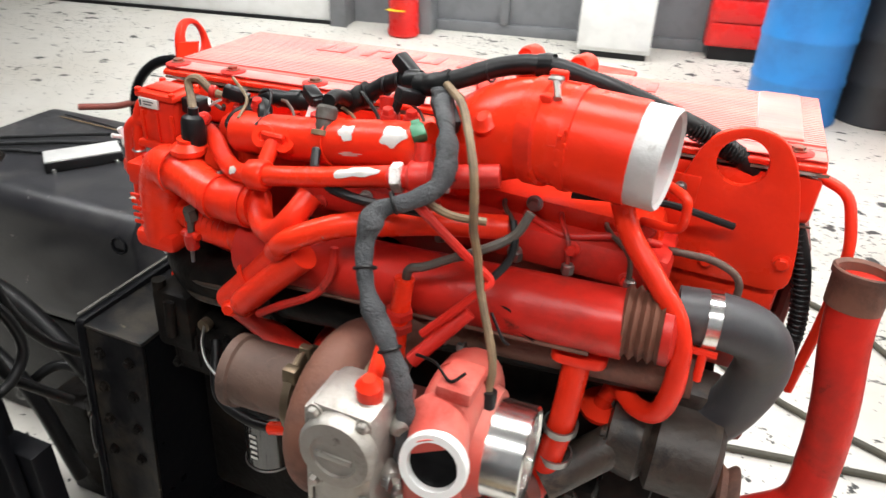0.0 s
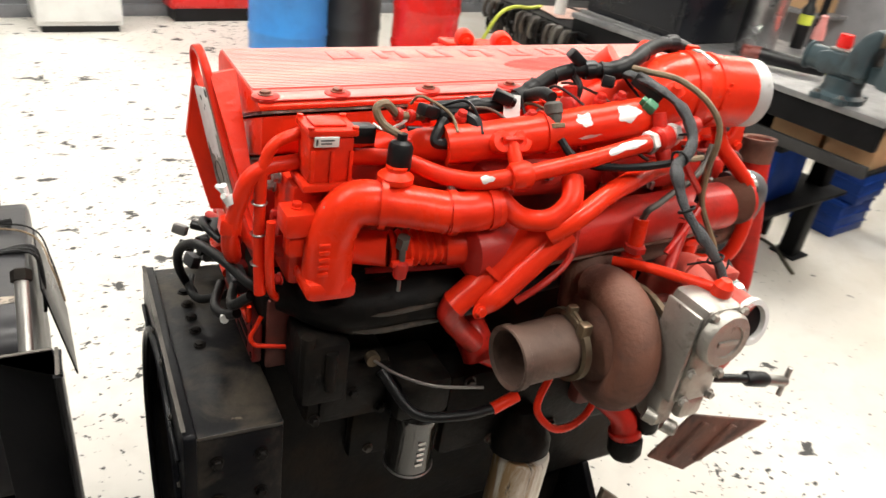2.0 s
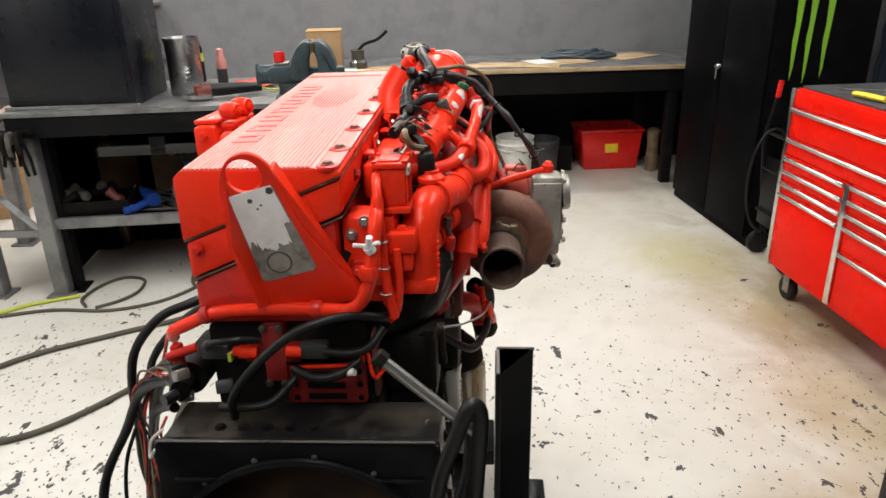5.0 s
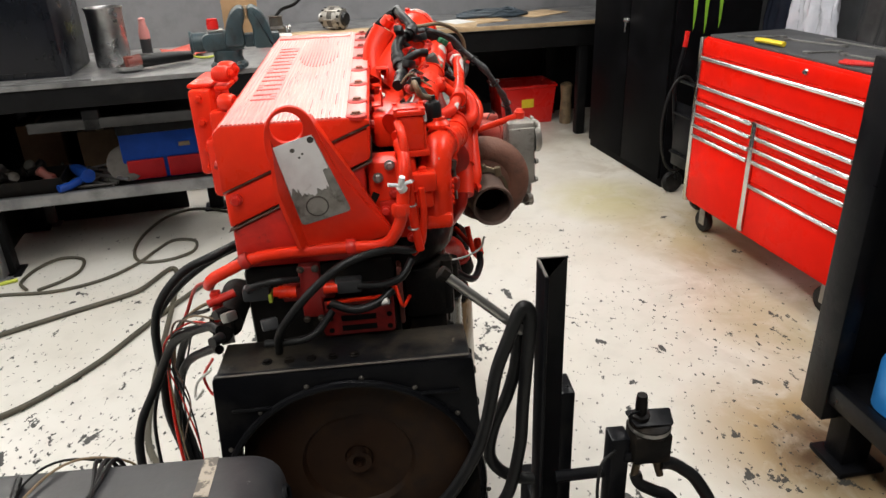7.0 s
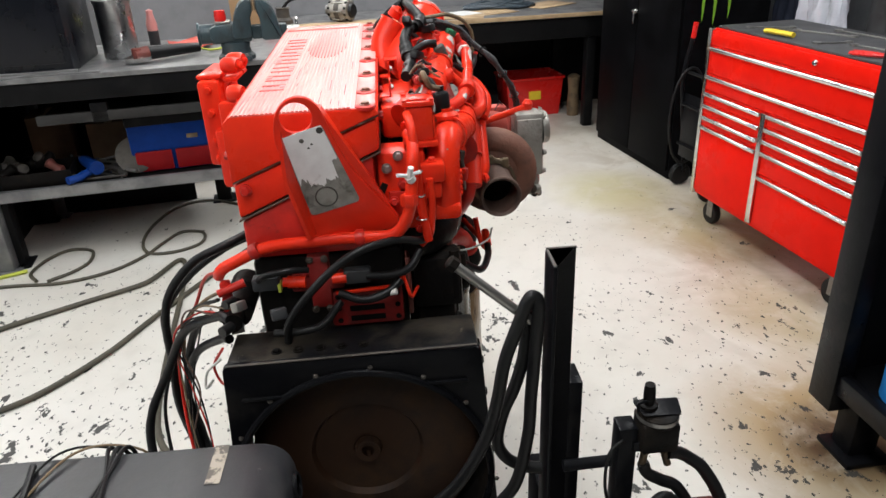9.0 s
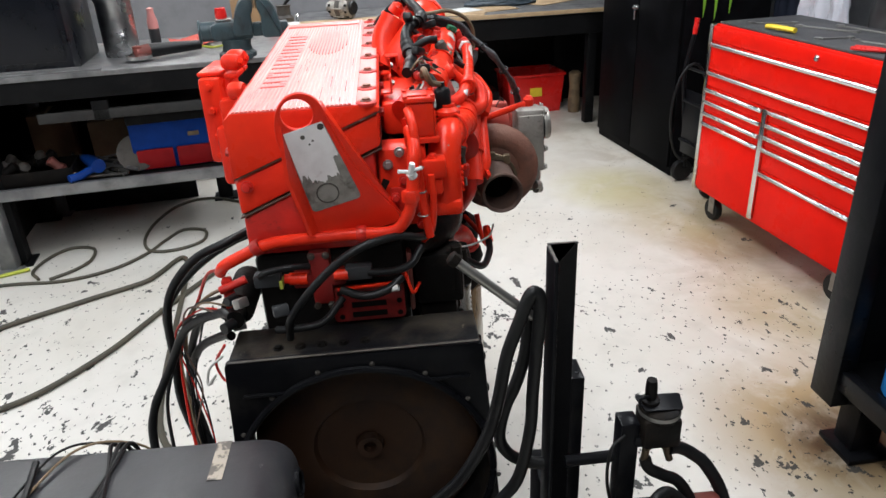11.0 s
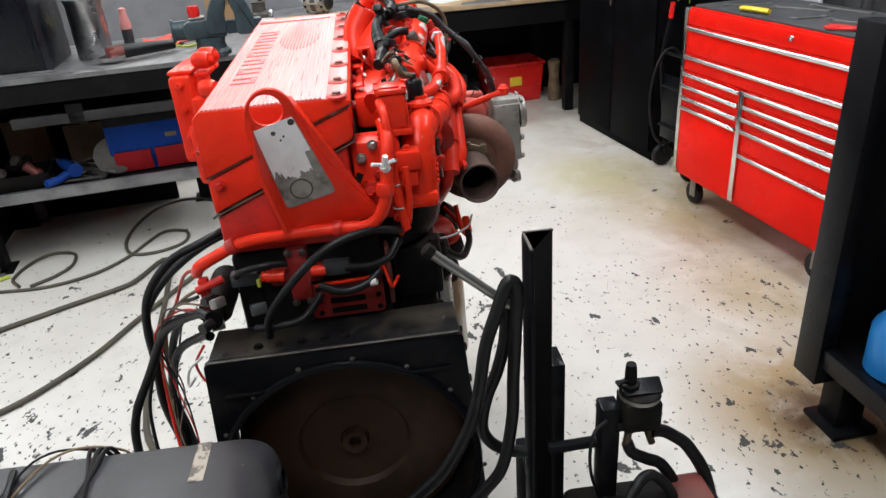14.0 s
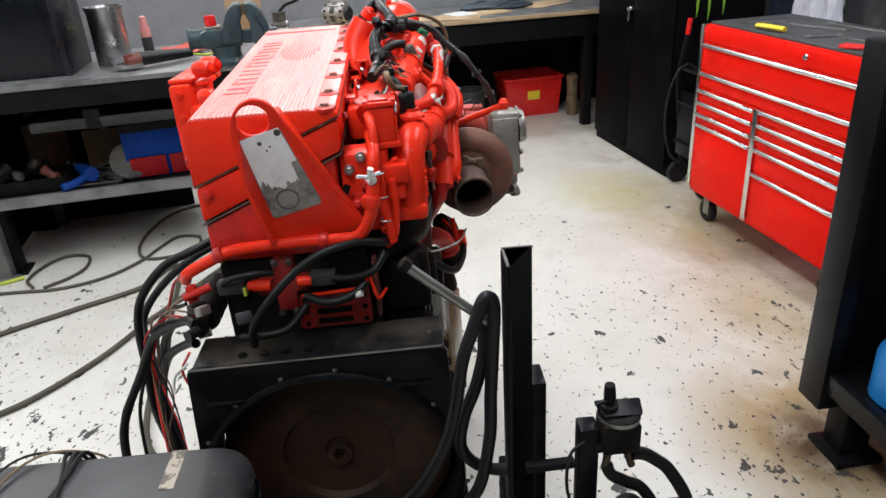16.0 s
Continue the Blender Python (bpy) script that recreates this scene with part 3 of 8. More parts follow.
part("edge_strip", box(-0.012, 0.0, -1.72, 1.92, 0.900, 0.931, 0.003), WOOD, eb, "pale plywood strip", here=True)
part("apron", box(0.02, 0.06, -1.71, 1.91, 0.735, 0.894, 0.004), BENCH, eb, here=True)
# invented dark boards; they stand in for the shade behind the buckets
part("lower_shelf", coll([box(0.47, 0.86, -0.20, 1.90, 0.20, 0.225, 0.003), box(0.45, 0.469, -0.20, 1.90, 0.012, 0.225, 0.003)]), BENCH, eb, here=True)
# dark backing added where the space under the bench is only in shade
part("back_panel", box(0.87, 0.90, -1.71, 1.91, 0.0, 0.894, 0.003), BENCH, eb, "dark panel put in for the shade under the bench", here=True)
for y in (-0.90, 1.36, 1.78):
    part("leg", box(0.03, 0.11, y, y + 0.075, 0, 0.894, 0.006), BENCH, eb, here=True)
    part("leg", box(0.76, 0.86, y, y + 0.10, 0, 0.894, 0.006), BENCH, eb, here=True)


def bucket(x, y, mat, label, h=0.37, r=0.15, turn=0):
    t = thing("bucket", pose(x, y, 0, 0, 0, turn), label, "bucket", "buckets under the bench")
    part("body", lathe([(r * 0.86, 0), (r * 0.87, 0.006), (r * 0.95, h * 0.72), (r * 1.02, h * 0.73), (r * 1.02, h * 0.76), (r * 0.97, h * 0.77), (r * 0.98, h * 0.84), (r * 1.04, h * 0.85), (r * 1.04, h * 0.88), (r, h * 0.89),
                        (r * 1.0, h * 0.98), (r * 1.04, h), (r * 0.97, h), (r * 0.93, h * 0.6), (r * 0.84, 0.02), (0, 0.015)], (0, 0, 0), (0, 0, 1), 36), mat, t, here=True)
    part("bail", sweep([(math.cos(a) * r * 1.06, math.sin(a) * r * 1.06, h * 0.84 - 0.05 * math.sin(a)) for a in [math.pi * k / 12 for k in range(13)]], 0.003, 6), STEEL, t, here=True)
    return t


for x, y, a, h in ((4.66, 0.88, 6, 0.25), (4.72, 0.61, -8, 0.23), (4.84, 1.20, 3, 0.29)):
    tb = thing("storage_tote", pose(x, y, 0, 0, 0, a), "black scuffed plastic tote under the workbench", "tote", "totes under the workbench")
    part("tub", prism([(-0.16, 0.0), (0.16, 0.0), (0.19, h), (-0.19, h)], -0.13, 0.13, "y", 0.006), GREYD, tb, here=True)
    part("rim", box(-0.20, 0.20, -0.14, 0.14, h + 0.001, h + 0.022, 0.004), PLASTIC, tb, here=True)
solid("wood_block", box(-0.07, 0.07, -0.05, 0.05, 0, 0.09, 0.004), BENCH, "dark wooden block on the floor under the workbench", "block", at=pose(4.40, 0.43, 0, 0, 0, 12))
bucket(4.49, -0.015, GREYD, "dark grey bucket with yellow lined rim", turn=200)
b2 = bucket(4.63, -0.455, WHITEB, "scuffed white bucket with red print", turn=160)
part("print", sweep([(0.137 * math.cos(a / 10 + 3.0), 0.137 * math.sin(a / 10 + 3.0), 0.14) for a in range(-6, 7)], 0.035, 4, flat=0.03), material("faded_red_print", (0.45, 0.06, 0.05), 0.6), b2, "faded red print", here=True)
bucket(4.74, -0.69, GREYD, "dirty grey metal pail", h=0.33, r=0.13)
solid("packet", moved(box(-0.13, 0.13, -0.1, 0.1, 0, 0.06, 0.015), pose(4.49, -0.015, 0.362, 8, -6, 20)), YELLOW, "yellow plastic packet lying on a bucket", "packet")
crate = thing("crate", pose(4.985, -1.285, 0, 0, 0, 7), "red plastic tote with a yellow label", "crate")
part("tub", prism([(-0.225, 0), (0.225, 0), (0.262, 0.33), (0.247, 0.33), (0.212, 0.012), (-0.212, 0.012), (-0.247, 0.33), (-0.262, 0.33)], 0, 0.36, "x"), REDP, crate, here=True)
for x in (0.0, 0.35):
    part("end_wall", prism([(-0.22, 0.002), (0.22, 0.002), (0.25, 0.32), (-0.25, 0.32)], x, x + 0.012, "x"), REDP, crate, here=True)
part("label", box(-0.006, -0.002, -0.055, 0.055, 0.145, 0.22, 0), YELLOW, crate, "yellow label", here=True)
part("rim", coll([box(-0.02, 0.38, y - 0.010, y + 0.010, 0.318, 0.340, 0.004) for y in (-0.262, 0.262)] + [box(x - 0.010, x + 0.010, -0.262, 0.262, 0.318, 0.340, 0.004) for x in (-0.01, 0.37)]), REDP, crate, here=True)


# ---- the vise table ----
VT = pose(2.567, 0.76, 0, 0, 0, 9.5)                       # on the front edge; y runs along it to the north
RAIL = material("dull_grey_rail", (0.034, 0.033, 0.032), 0.5, second=(0.026, 0.026, 0.026), stain=(0.015, 0.014, 0.013), stain_mix=(0.5, 0.75), bump=0.2, spec=0.2)
vt = thing("welding_bench", VT, "heavy dark steel bench with a lower shelf", "workbench")
part("top", box(0.0, 0.95, -0.26, 1.42, 1.005, 1.03, 0.003), BENCHTOP, vt, "scuffed steel top", here=True)
part("front_rail", box(0.01, 0.05, -0.25, 1.41, 0.90, 1.004, 0.004), BENCH, vt, here=True)
part("back_rail", box(0.90, 0.94, -0.25, 1.41, 0.88, 1.004, 0.004), BENCH, vt, here=True)
part("bar", box(0.03, 0.06, -0.25, 1.0, 0.785, 0.835, 0.004), RAIL, vt, here=True)
part("upper_shelf", box(0.061, 0.88, -0.25, 1.0, 0.79, 0.805, 0.003), BENCH, vt, here=True)
part("hanger", box(0.03, 0.08, 0.66, 0.74, 0.78, 0.879, 0.004), BENCH, vt, here=True)
# two dark panels added to keep the space below the top in shade
part("back_panel", box(0.905, 0.93, 0.42, 1.40, 0.0, 0.879, 0.003), BENCH, vt, here=True)
part("end_panel", box(0.14, 0.90, 1.385, 1.405, 0.012, 1.0, 0.002), BENCH, vt, here=True)
part("lower_shelf", box(0.12, 0.90, 0.10, 1.40, 0.41, 0.43, 0.003), BENCH, vt, here=True)
part("shelf_rail", box(0.09, 0.12, 0.16, 1.40, 0.385, 0.445, 0.003), BENCHTOP, vt, here=True)
for y, xs in ((0.19, (0.80,)), (1.28, (0.13, 0.80))):
    for x in xs:
        part("leg", box(x, x + 0.09, y, y + 0.09, 0, 1.004, 0.006), BENCH, vt, here=True)
        part("foot", box(x - 0.03, x + 0.12, y - 0.03, y + 0.12, 0, 0.012, 0.003), BENCH, vt, here=True)


# ---- black cabinet, hand truck, tool chest, shelf rack ----
BC = pose(4.24, -1.628, 0, 0, 0, 9.9)
bc = thing("steel_cabinet", BC, "tall black steel cabinet, shut, with chrome handle", "cabinet")
part("body", box(-1.068, 0.0, -0.62, -0.02, 0.0, 1.95, 0.006), CABIN, bc, here=True)
for x0, x1 in ((-1.058, -0.538), (-0.531, -0.01)):
    part("door", box(x0, x1, -0.019, 0.0, 0.06, 1.93, 0.004), CABIN, bc, here=True)
part("handle", coll([lathe([(0.02, 0), (0.02, 0.012), (0.012, 0.03), (0, 0.03)], (-0.515, 0.0, 1.025), (0, 1, 0), 14), sweep([(-0.515, 0.03, 1.025), (-0.595, 0.035, 1.03)], (0.009, 0.006), 8), sweep([(-0.515, 0.02, 1.025), (-0.517, 0.022, 0.945)], (0.008, 0.006), 8)]), CHROME, bc, "chrome handle", here=True)

CLAW = material("claw_green", (0.20, 0.42, 0.02), 0.6)
for y, z0, z1 in ((-0.142, 1.01, 1.46), (-0.222, 0.99, 1.50), (-0.322, 1.02, 1.44)):
    part("claw_mark", prism([(y - 0.022, z1), (y + 0.020, z1 + 0.03), (y + 0.012, (z0 + z1) / 2 + 0.08), (y + 0.018, (z0 + z1) / 2), (y + 0.004, z0), (y - 0.006, z0 + 0.06), (y - 0.012, (z0 + z1) / 2)], -1.072, -1.0695, "x", 0), CLAW, bc, "lime green stripe", here=True)

TC = pose(1.945, -1.797, 0, 0, 0, 8.74)
tc_ = thing("tool_chest", TC, "orange-red roller tool chest with chrome drawer pulls", "tool chest")
W2, D2 = 0.59, 0.52
part("body", box(-W2, W2, -D2, -0.015, 0.172, 1.085, 0.006), CHEST, tc_, here=True)
part("top_mat", box(-W2 + 0.02, W2 - 0.02, -D2 + 0.02, -0.03, 1.085, 1.097, 0.003), MAT, tc_, "grey rubber mat", here=True)
part("top_panel", box(-W2 + 0.02, W2 - 0.02, -0.014, 0.0, 1.003, 1.076, 0.004), CHEST, tc_, here=True)


def drawer(x0, x1, z0, z1):
    d = part("drawer", box(x0, x1, -0.014, 0.0, z0, z1, 0.004), CHEST, tc_, here=True)
    part("pull", prism([(0.0, z1 - 0.022), (0.016, z1 - 0.024), (0.02, z1 - 0.012), (0.014, z1 - 0.004), (0.0, z1 - 0.003)], x0 + 0.004, x1 - 0.004, "x", 0.002), CHROME, d, "chrome pull rail", here=True)


for z0, z1 in ((0.856, 0.998), (0.769, 0.851)):
    drawer(-W2 + 0.02, W2 - 0.02, z0, z1)
for z0, z1 in ((0.699, 0.760), (0.636, 0.695), (0.581, 0.632), (0.196, 0.577)):
    drawer(0.082, W2 - 0.02, z0, z1)
for z0, z1 in ((0.705, 0.765), (0.645, 0.700), (0.585, 0.641), (0.464, 0.581), (0.196, 0.460)):
    drawer(-W2 + 0.02, 0.042, z0, z1)
part("lock", lathe([(0.014, 0), (0.014, 0.006), (0.009, 0.012), (0, 0.012)], (-0.207, 0.0, 1.045), (0, 1, 0), 16), CHROME, tc_, "chrome lock", here=True)
part("post", box(0.045, 0.079, -0.014, 0.012, 0.196, 0.761, 0.004), CHROME, tc_, "chrome centre post", here=True)
part("corner_trim", box(W2 - 0.018, W2 + 0.012, -0.05, 0.006, 0.172, 1.085, 0.006), CHROME, tc_, "chrome corner trim", here=True)
part("corner_trim", box(-W2 - 0.012, -W2 + 0.018, -0.05, 0.006, 0.172, 1.085, 0.006), CHROME, tc_, "chrome corner trim", here=True)
for x in (-0.49, 0.49):
    for y in (-0.42, -0.09):
        cst = part("caster", coll([box(x - 0.03, x + 0.03, y - 0.03, y + 0.03, 0.145, 0.171, 0.003), box(x - 0.025, x + 0.025, y - 0.027, y - 0.023, 0.05, 0.147, 0.001), box(x - 0.025, x + 0.025, y + 0.023, y + 0.027, 0.05, 0.147, 0.001)]), STEEL, tc_, here=True)
        part("wheel", lathe([(0.03, -0.021), (0.058, -0.019), (0.064, -0.009), (0.064, 0.009), (0.058, 0.019), (0.03, 0.021)], (x + 0.012, y, 0.064), (0, 1, 0), 24), RUBBER, cst, here=True)

ht = thing("hand_truck", pose(2.92, -1.80, 0, 0, 0, 9), "black hand truck with a red grip by the cabinet", "hand truck")
part("frame", coll([sweep(bent([(s, -0.10, 0.1), (s, -0.02, 0.72), (s * 0.8, -0.05, 0.95)], 0.1), 0.013, 10) for s in (-0.13, 0.13)] + [rod((-0.13, -0.04, z), (0.13, -0.04, z), 0.01, 8) for z in (0.3, 0.55, 0.75)]), BLACK, ht, here=True)
part("grip", rod((0.104, -0.05, 0.95), (0.100, -0.056, 1.04), 0.015, 10), REDP, ht, "red grip", here=True)
for s in (-0.17, 0.17):
    part("wheel", lathe([(0.03, -0.022), (0.062, -0.020), (0.072, -0.01), (0.072, 0.01), (0.062, 0.020), (0.03, 0.022)], (s, -0.1, 0.072), (1, 0, 0), 24), RUBBER, ht, here=True)
part("backplate", box(-0.125, 0.125, -0.052, -0.044, 0.22, 0.62, 0.004), BLACK, ht, here=True)
part("hoop", sweep([(0.075, -0.05 + 0.12 * math.sin(a), 0.48 + 0.30 * math.cos(a)) for a in [k * math.tau / 24 for k in range(25)]], 0.009, 8), RUBBER, ht, here=True)

SR = pose(0.597, -1.367, 0, 0, 0, 4)
sr = thing("shelf_rack", SR, "black steel shelf rack with a low shelf", "rack")
part("post", box(-0.03, 0.08, -0.06, 0.0, 0.165, 1.315, 0.004), BLACK, sr, here=True)
part("side_panel", box(0.04, 0.079, -0.70, -0.061, 0.165, 1.31, 0.003), BLACK, sr, here=True)
part("shelf_rail", box(-1.2, -0.031, -0.05, -0.01, 0.235, 0.305, 0.004), BLACK, sr, here=True)
part("shelf", box(-1.2, 0.039, -0.70, -0.061, 0.255, 0.275, 0.002), BLACK, sr, here=True)
part("top_shelf", box(-1.2, 0.039, -0.70, -0.061, 1.26, 1.285, 0.002), BLACK, sr, here=True)
part("back_panel", box(-1.2, 0.079, -0.74, -0.701, 0.13, 1.29, 0.003), BLACK, sr, here=True)
part("foot", coll([box(-0.09, 0.0, -0.16, -0.06, 0.02, 0.254, 0.006), box(-0.13, 0.03, -0.19, -0.03, 0.0, 0.02, 0.004)]), BLACK, sr, here=True)
jug = thing("jug", SR @ pose(-0.16, -0.17, 0.275), "blue plastic jug with a red cap on the shelf", "jug")
part("body", lathe([(0.085, 0), (0.095, 0.01), (0.095, 0.15), (0.09, 0.17), (0.05, 0.22), (0.025, 0.235), (0.022, 0.26)], (0, 0, 0), (0, 0, 1), 28), BLUE, jug, here=True)
part("cap", lathe([(0.028, 0.255), (0.028, 0.285), (0, 0.285)], (0, 0, 0), (0, 0, 1), 20), REDP, jug, "red cap", here=True)

# ---- flywheel housing and stand ----
FRAME["now"] = LEANING
FH = thing("flywheel_housing", (0.05, 0.08, 0.22), "black square flywheel housing with a rusty flywheel", "engine housing")
CY, CZ, RR = 0.08, 0.556, 0.272
part("face_plate", prism(rounded([(-0.215, 0.24), (0.378, 0.24), (0.338, 0.866), (-0.180, 0.862)], 3, 0.01), -0.02, 0.0, "x", 0.002, holes=[(CY, CZ, RR)]), BLACK, FH)
part("top_plate", prism([(-0.176, 0.845), (0.338, 0.845), (0.338, 0.855), (0.25, 0.855), (0.20, 0.853), (-0.03, 0.853), (-0.08, 0.855), (-0.176, 0.855)], 0.0, 0.135, "x"), HOUSE, FH)
part("worn_edge", box(-0.0215, -0.0145, -0.172, 0.334, 0.8682, 0.8692, 0), GREASE, FH, "worn bare front edge")
part("worn_edge", box(0.0, 0.133, -0.1772, -0.1762, 0.850, 0.8545, 0), GREASE, FH, "worn bare side edge")
for top, foot, w in ((-0.176, -0.211, 0.008), (0.338, 0.375, -0.008)):
    part("side_plate", prism([(top, 0.845), (foot, 0.26), (foot + w, 0.26), (top + w, 0.845)], 0.0, 0.135, "x", 0.002), HOUSE, FH)
part("back_plate", prism([(-0.166, 0.843), (-0.200, 0.262), (0.364, 0.262), (0.328, 0.843)], 0.1305, 0.1345, "x", 0), BLACK, FH)
part("ring", torus((-0.022, CY, CZ), (1, 0, 0), RR, 0.008, 64, 8), BLACK, FH)
part("bore", lathe([(RR, -0.01), (RR - 0.004, 0.11)], (0, CY, CZ), (1, 0, 0), 64, close=False), DARK, FH)
fw = part("flywheel", lathe([(0.0, 0.092), (0.03, 0.092), (0.034, 0.088), (0.120, 0.088), (0.128, 0.074), (0.248, 0.068), (0.256, 0.074), (0.256, 0.128), (0, 0.128)], (0, CY, CZ), (1, 0, 0), 64), BROWN, FH, "brown oily flywheel")
part("hub", lathe([(0.015, 0.095), (0.015, 0.072), (0.028, 0.070), (0.03, 0.090)], (0, CY, CZ), (1, 0, 0), 28, close=False), BROWN, fw)
for k in range(16):
    a = math.tau * (k + 0.3) / 16
    part("bolt", hexbolt((-0.021, CY + (RR + 0.012) * math.cos(a), CZ + (RR + 0.012) * math.sin(a)), (-1, 0, 0), 0.0042, 0.004), GREASE, FH)
for y in (-0.11, 0.27):
    part("slot_rib", box(-0.028, -0.02, y - 0.04, y + 0.04, 0.785, 0.793, 0.003), BLACK, FH)
for k in range(5):
    part("bolt", hexbolt((0.045, 0.24 - k * 0.045, 0.8545), (0, 0, 1), 0.0085, 0.006), DARK, FH)
for z in (0.80, 0.72, 0.64, 0.56):
    for x in (0.03, 0.10):
        part("bolt", hexbolt((x, -0.176 - 0.06 * (0.845 - z), z), (0, -1, 0), 0.009, 0.010), DARK, FH)

GASK = material("dark_gasket", (0.13, 0.075, 0.05), 0.6, second=(0.34, 0.29, 0.25), mix=(0.5, 0.6), scale=30)
# ---- engine ----
def raked(bm, drop=0.010):
    """The head's upper parts climb a little towards the front of the engine."""
    for v in bm.verts:
        v.co.z += 0.051 * (v.co.x - 0.128) * min(1, max(0, (v.co.z - 1.032) / 0.08)) - drop * min(1, max(0, (v.co.z - 1.3175) / 0.012))
    return bm


EN = thing("diesel_engine", (0.6, 0.12, 0.2), "large red six-cylinder truck diesel engine, partly stripped", "engine")
part("block", box(0.136, 1.10, -0.04, 0.28, 0.36, 1.03, 0.02), DARK, EN, "oily dark engine block")
part("oil_pan", box(0.25, 1.0, 0.02, 0.24, 0.16, 0.358, 0.03), DARK, EN)
part("side_cover", box(0.30, 1.06, -0.075, -0.042, 0.62, 0.84, 0.012), DARK, EN)
part("cylinder_head", raked(prism([(0.004, 1.032), (0.282, 1.032), (0.282, 1.116), (0.004, 1.236)], 0.128, 1.145, "x", 0.008)), GRIMY, EN)
part("rocker_housing", raked(prism([(-0.010, 1.2445), (0.285, 1.1225), (0.285, 1.195), (-0.010, 1.309)], 0.125, 1.150, "x", 0.008)), RED, EN)
part("gasket", raked(prism([(-0.014, 1.3125), (0.286, 1.1968), (0.286, 1.2002), (-0.013, 1.3162)], 0.1245, 1.153, "x", 0), 0), GASK, EN, "dark gasket edge")
part("gasket", raked(prism([(-0.012, 1.2398), (0.286, 1.1168), (0.286, 1.1202), (-0.012, 1.2428)], 0.1245, 1.153, "x", 0), 0), RUSTLIGHT, EN, "bare metal gasket edge")
part("bolt", hexbolt((0.122, 0.262, 1.185), (-1, 0, 0), 0.0095, 0.012), GRIMY, EN)

# valve cover: rounded lid with fine ribs along it
prof = [(-0.014, 1.3175), (0.286, 1.2015), (0.286, 1.325), (0.272, 1.3415), (0.002, 1.3405), (-0.014, 1.334)]
vc = part("valve_cover", raked(prism(prof, 0.120, 1.148, "x", 0.0015)), RED, EN, "red valve cover, its ribbed top paled for reflected light")
n = 28
prof = [(0.271, 1.3418)]
for k in range(n):
    y = 0.264 - k * 0.222 / (n - 1)
    prof += [(y + 0.0034, 1.3425), (y + 0.0029, 1.3452), (y - 0.0029, 1.3452), (y - 0.0034, 1.3425)]
prof += [(0.030, 1.3418)]
part("ribbed_top", raked(prism(prof, 0.122, 1.146, "x", 0)), COVER, vc, "worn red ribs, paled pink for the light they reflect")
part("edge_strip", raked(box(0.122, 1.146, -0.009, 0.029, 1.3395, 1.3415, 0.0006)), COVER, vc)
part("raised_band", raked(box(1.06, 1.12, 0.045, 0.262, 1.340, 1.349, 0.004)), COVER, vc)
# cast emblem: seven block marks and a round field of bars
for k in range(7):
    x = 0.30 + k * 0.092
    part("emblem_block", raked(coll([box(x, x + 0.016, 0.186, 0.238, 1.344, 1.3466, 0.0006), box(x + 0.042, x + 0.058, 0.186, 0.238, 1.344, 1.3466, 0.0006), box(x + 0.0165, x + 0.0415, 0.186 + 0.040 * (k % 2), 0.198 + 0.040 * (k % 2), 1.344, 1.3466, 0.0006)])), LETTER, vc, "red block mark")
for k in range(13):
    w = 0.17 * math.sqrt(max(0.02, 1 - ((k - 6) / 6.5) ** 2))
    part("emblem_bar", raked(box(0.79 - w, 0.79 + w, 0.118 + (k - 6) * 0.0082, 0.1212 + (k - 6) * 0.0082, 1.3440, 1.3466, 0.0006)), LETTER, vc, "red bar mark")
random.seed(8)
for k in range(34):
    x, y, w = random.uniform(0.125, 1.05), 0.264 - (random.randrange(27) + 0.5) * 0.222 / 27, random.uniform(0.02, 0.11)
    part("dirt_line", raked(box(x, min(x + w, 1.14), y - 0.0009, y + 0.0009, 1.3416, 1.3436, 0)), MAROON, vc, "dark dirt in a groove")
for x in (0.135, 0.248, 0.405, 0.563, 0.72, 0.877, 1.0, 1.111):
    part("washer", raked(lathe([(0.0, -0.004), (0.021, -0.004), (0.021, 0.0015), (0.018, 0.003), (0.0, 0.0036)], (x, 0.010, 1.3415), (0, 0, 1), 18)), GRIMY, vc, "flat paint-worn washer")
    part("bolt", raked(hexbolt((x, 0.010, 1.3450), (0, 0, 1), 0.0090, 0.0055)), WORNRED, vc, "brownish bolt head with worn paint")
for x in (0.16, 0.36, 0.56, 0.76, 0.96):
    part("bolt", hexbolt((x, 0.287, 1.24 + 0.04 * x), (0, 1, 0.2), 0.009, 0.012), GRIMY, vc)

# rear lifting lug, leaning on the back of the head
LG = Matrix.Translation((0.126, 0, 1.06)) @ Euler((0, radians(-9.7), radians(5.7))).to_matrix().to_4x4()
lugp = rounded([(0.118, -0.005), (-0.045, 0.03), (0.052, 0.168), (0.083, 0.250), (0.096, 0.295), (0.112, 0.314), (0.134, 0.322), (0.160, 0.314), (0.180, 0.290), (0.188, 0.245), (0.174, 0.175), (0.143, 0.032)], 4, 0.03)
lug = part("lifting_lug", moved(prism(lugp, -0.008, 0.004, "x", 0.002, holes=[(0.142, 0.280, 0.030)]), LG), RED, EN, "red lifting lug with a torn label on bare metal")


def on_patch(u, v):
    """A place on the label's field of the lug, u from its far to its near edge, v from the top down."""
    top = Vector((0.174, 0.244)).lerp(Vector((0.097, 0.264)), u)
    foot = Vector((0.138, 0.073)).lerp(Vector((0.039, 0.096)), u)
    return tuple(top.lerp(foot, v))


part("bare_patch", moved(prism(rounded([on_patch(0, 0), on_patch(1, 0), on_patch(1, 1), on_patch(0, 1)], 4, 0.010), -0.0095, -0.0075, "x", 0), LG), PATCH, lug, "bare scratched grey metal patch")
torn = [(0.02, 0.0), (0.98, 0.0)]
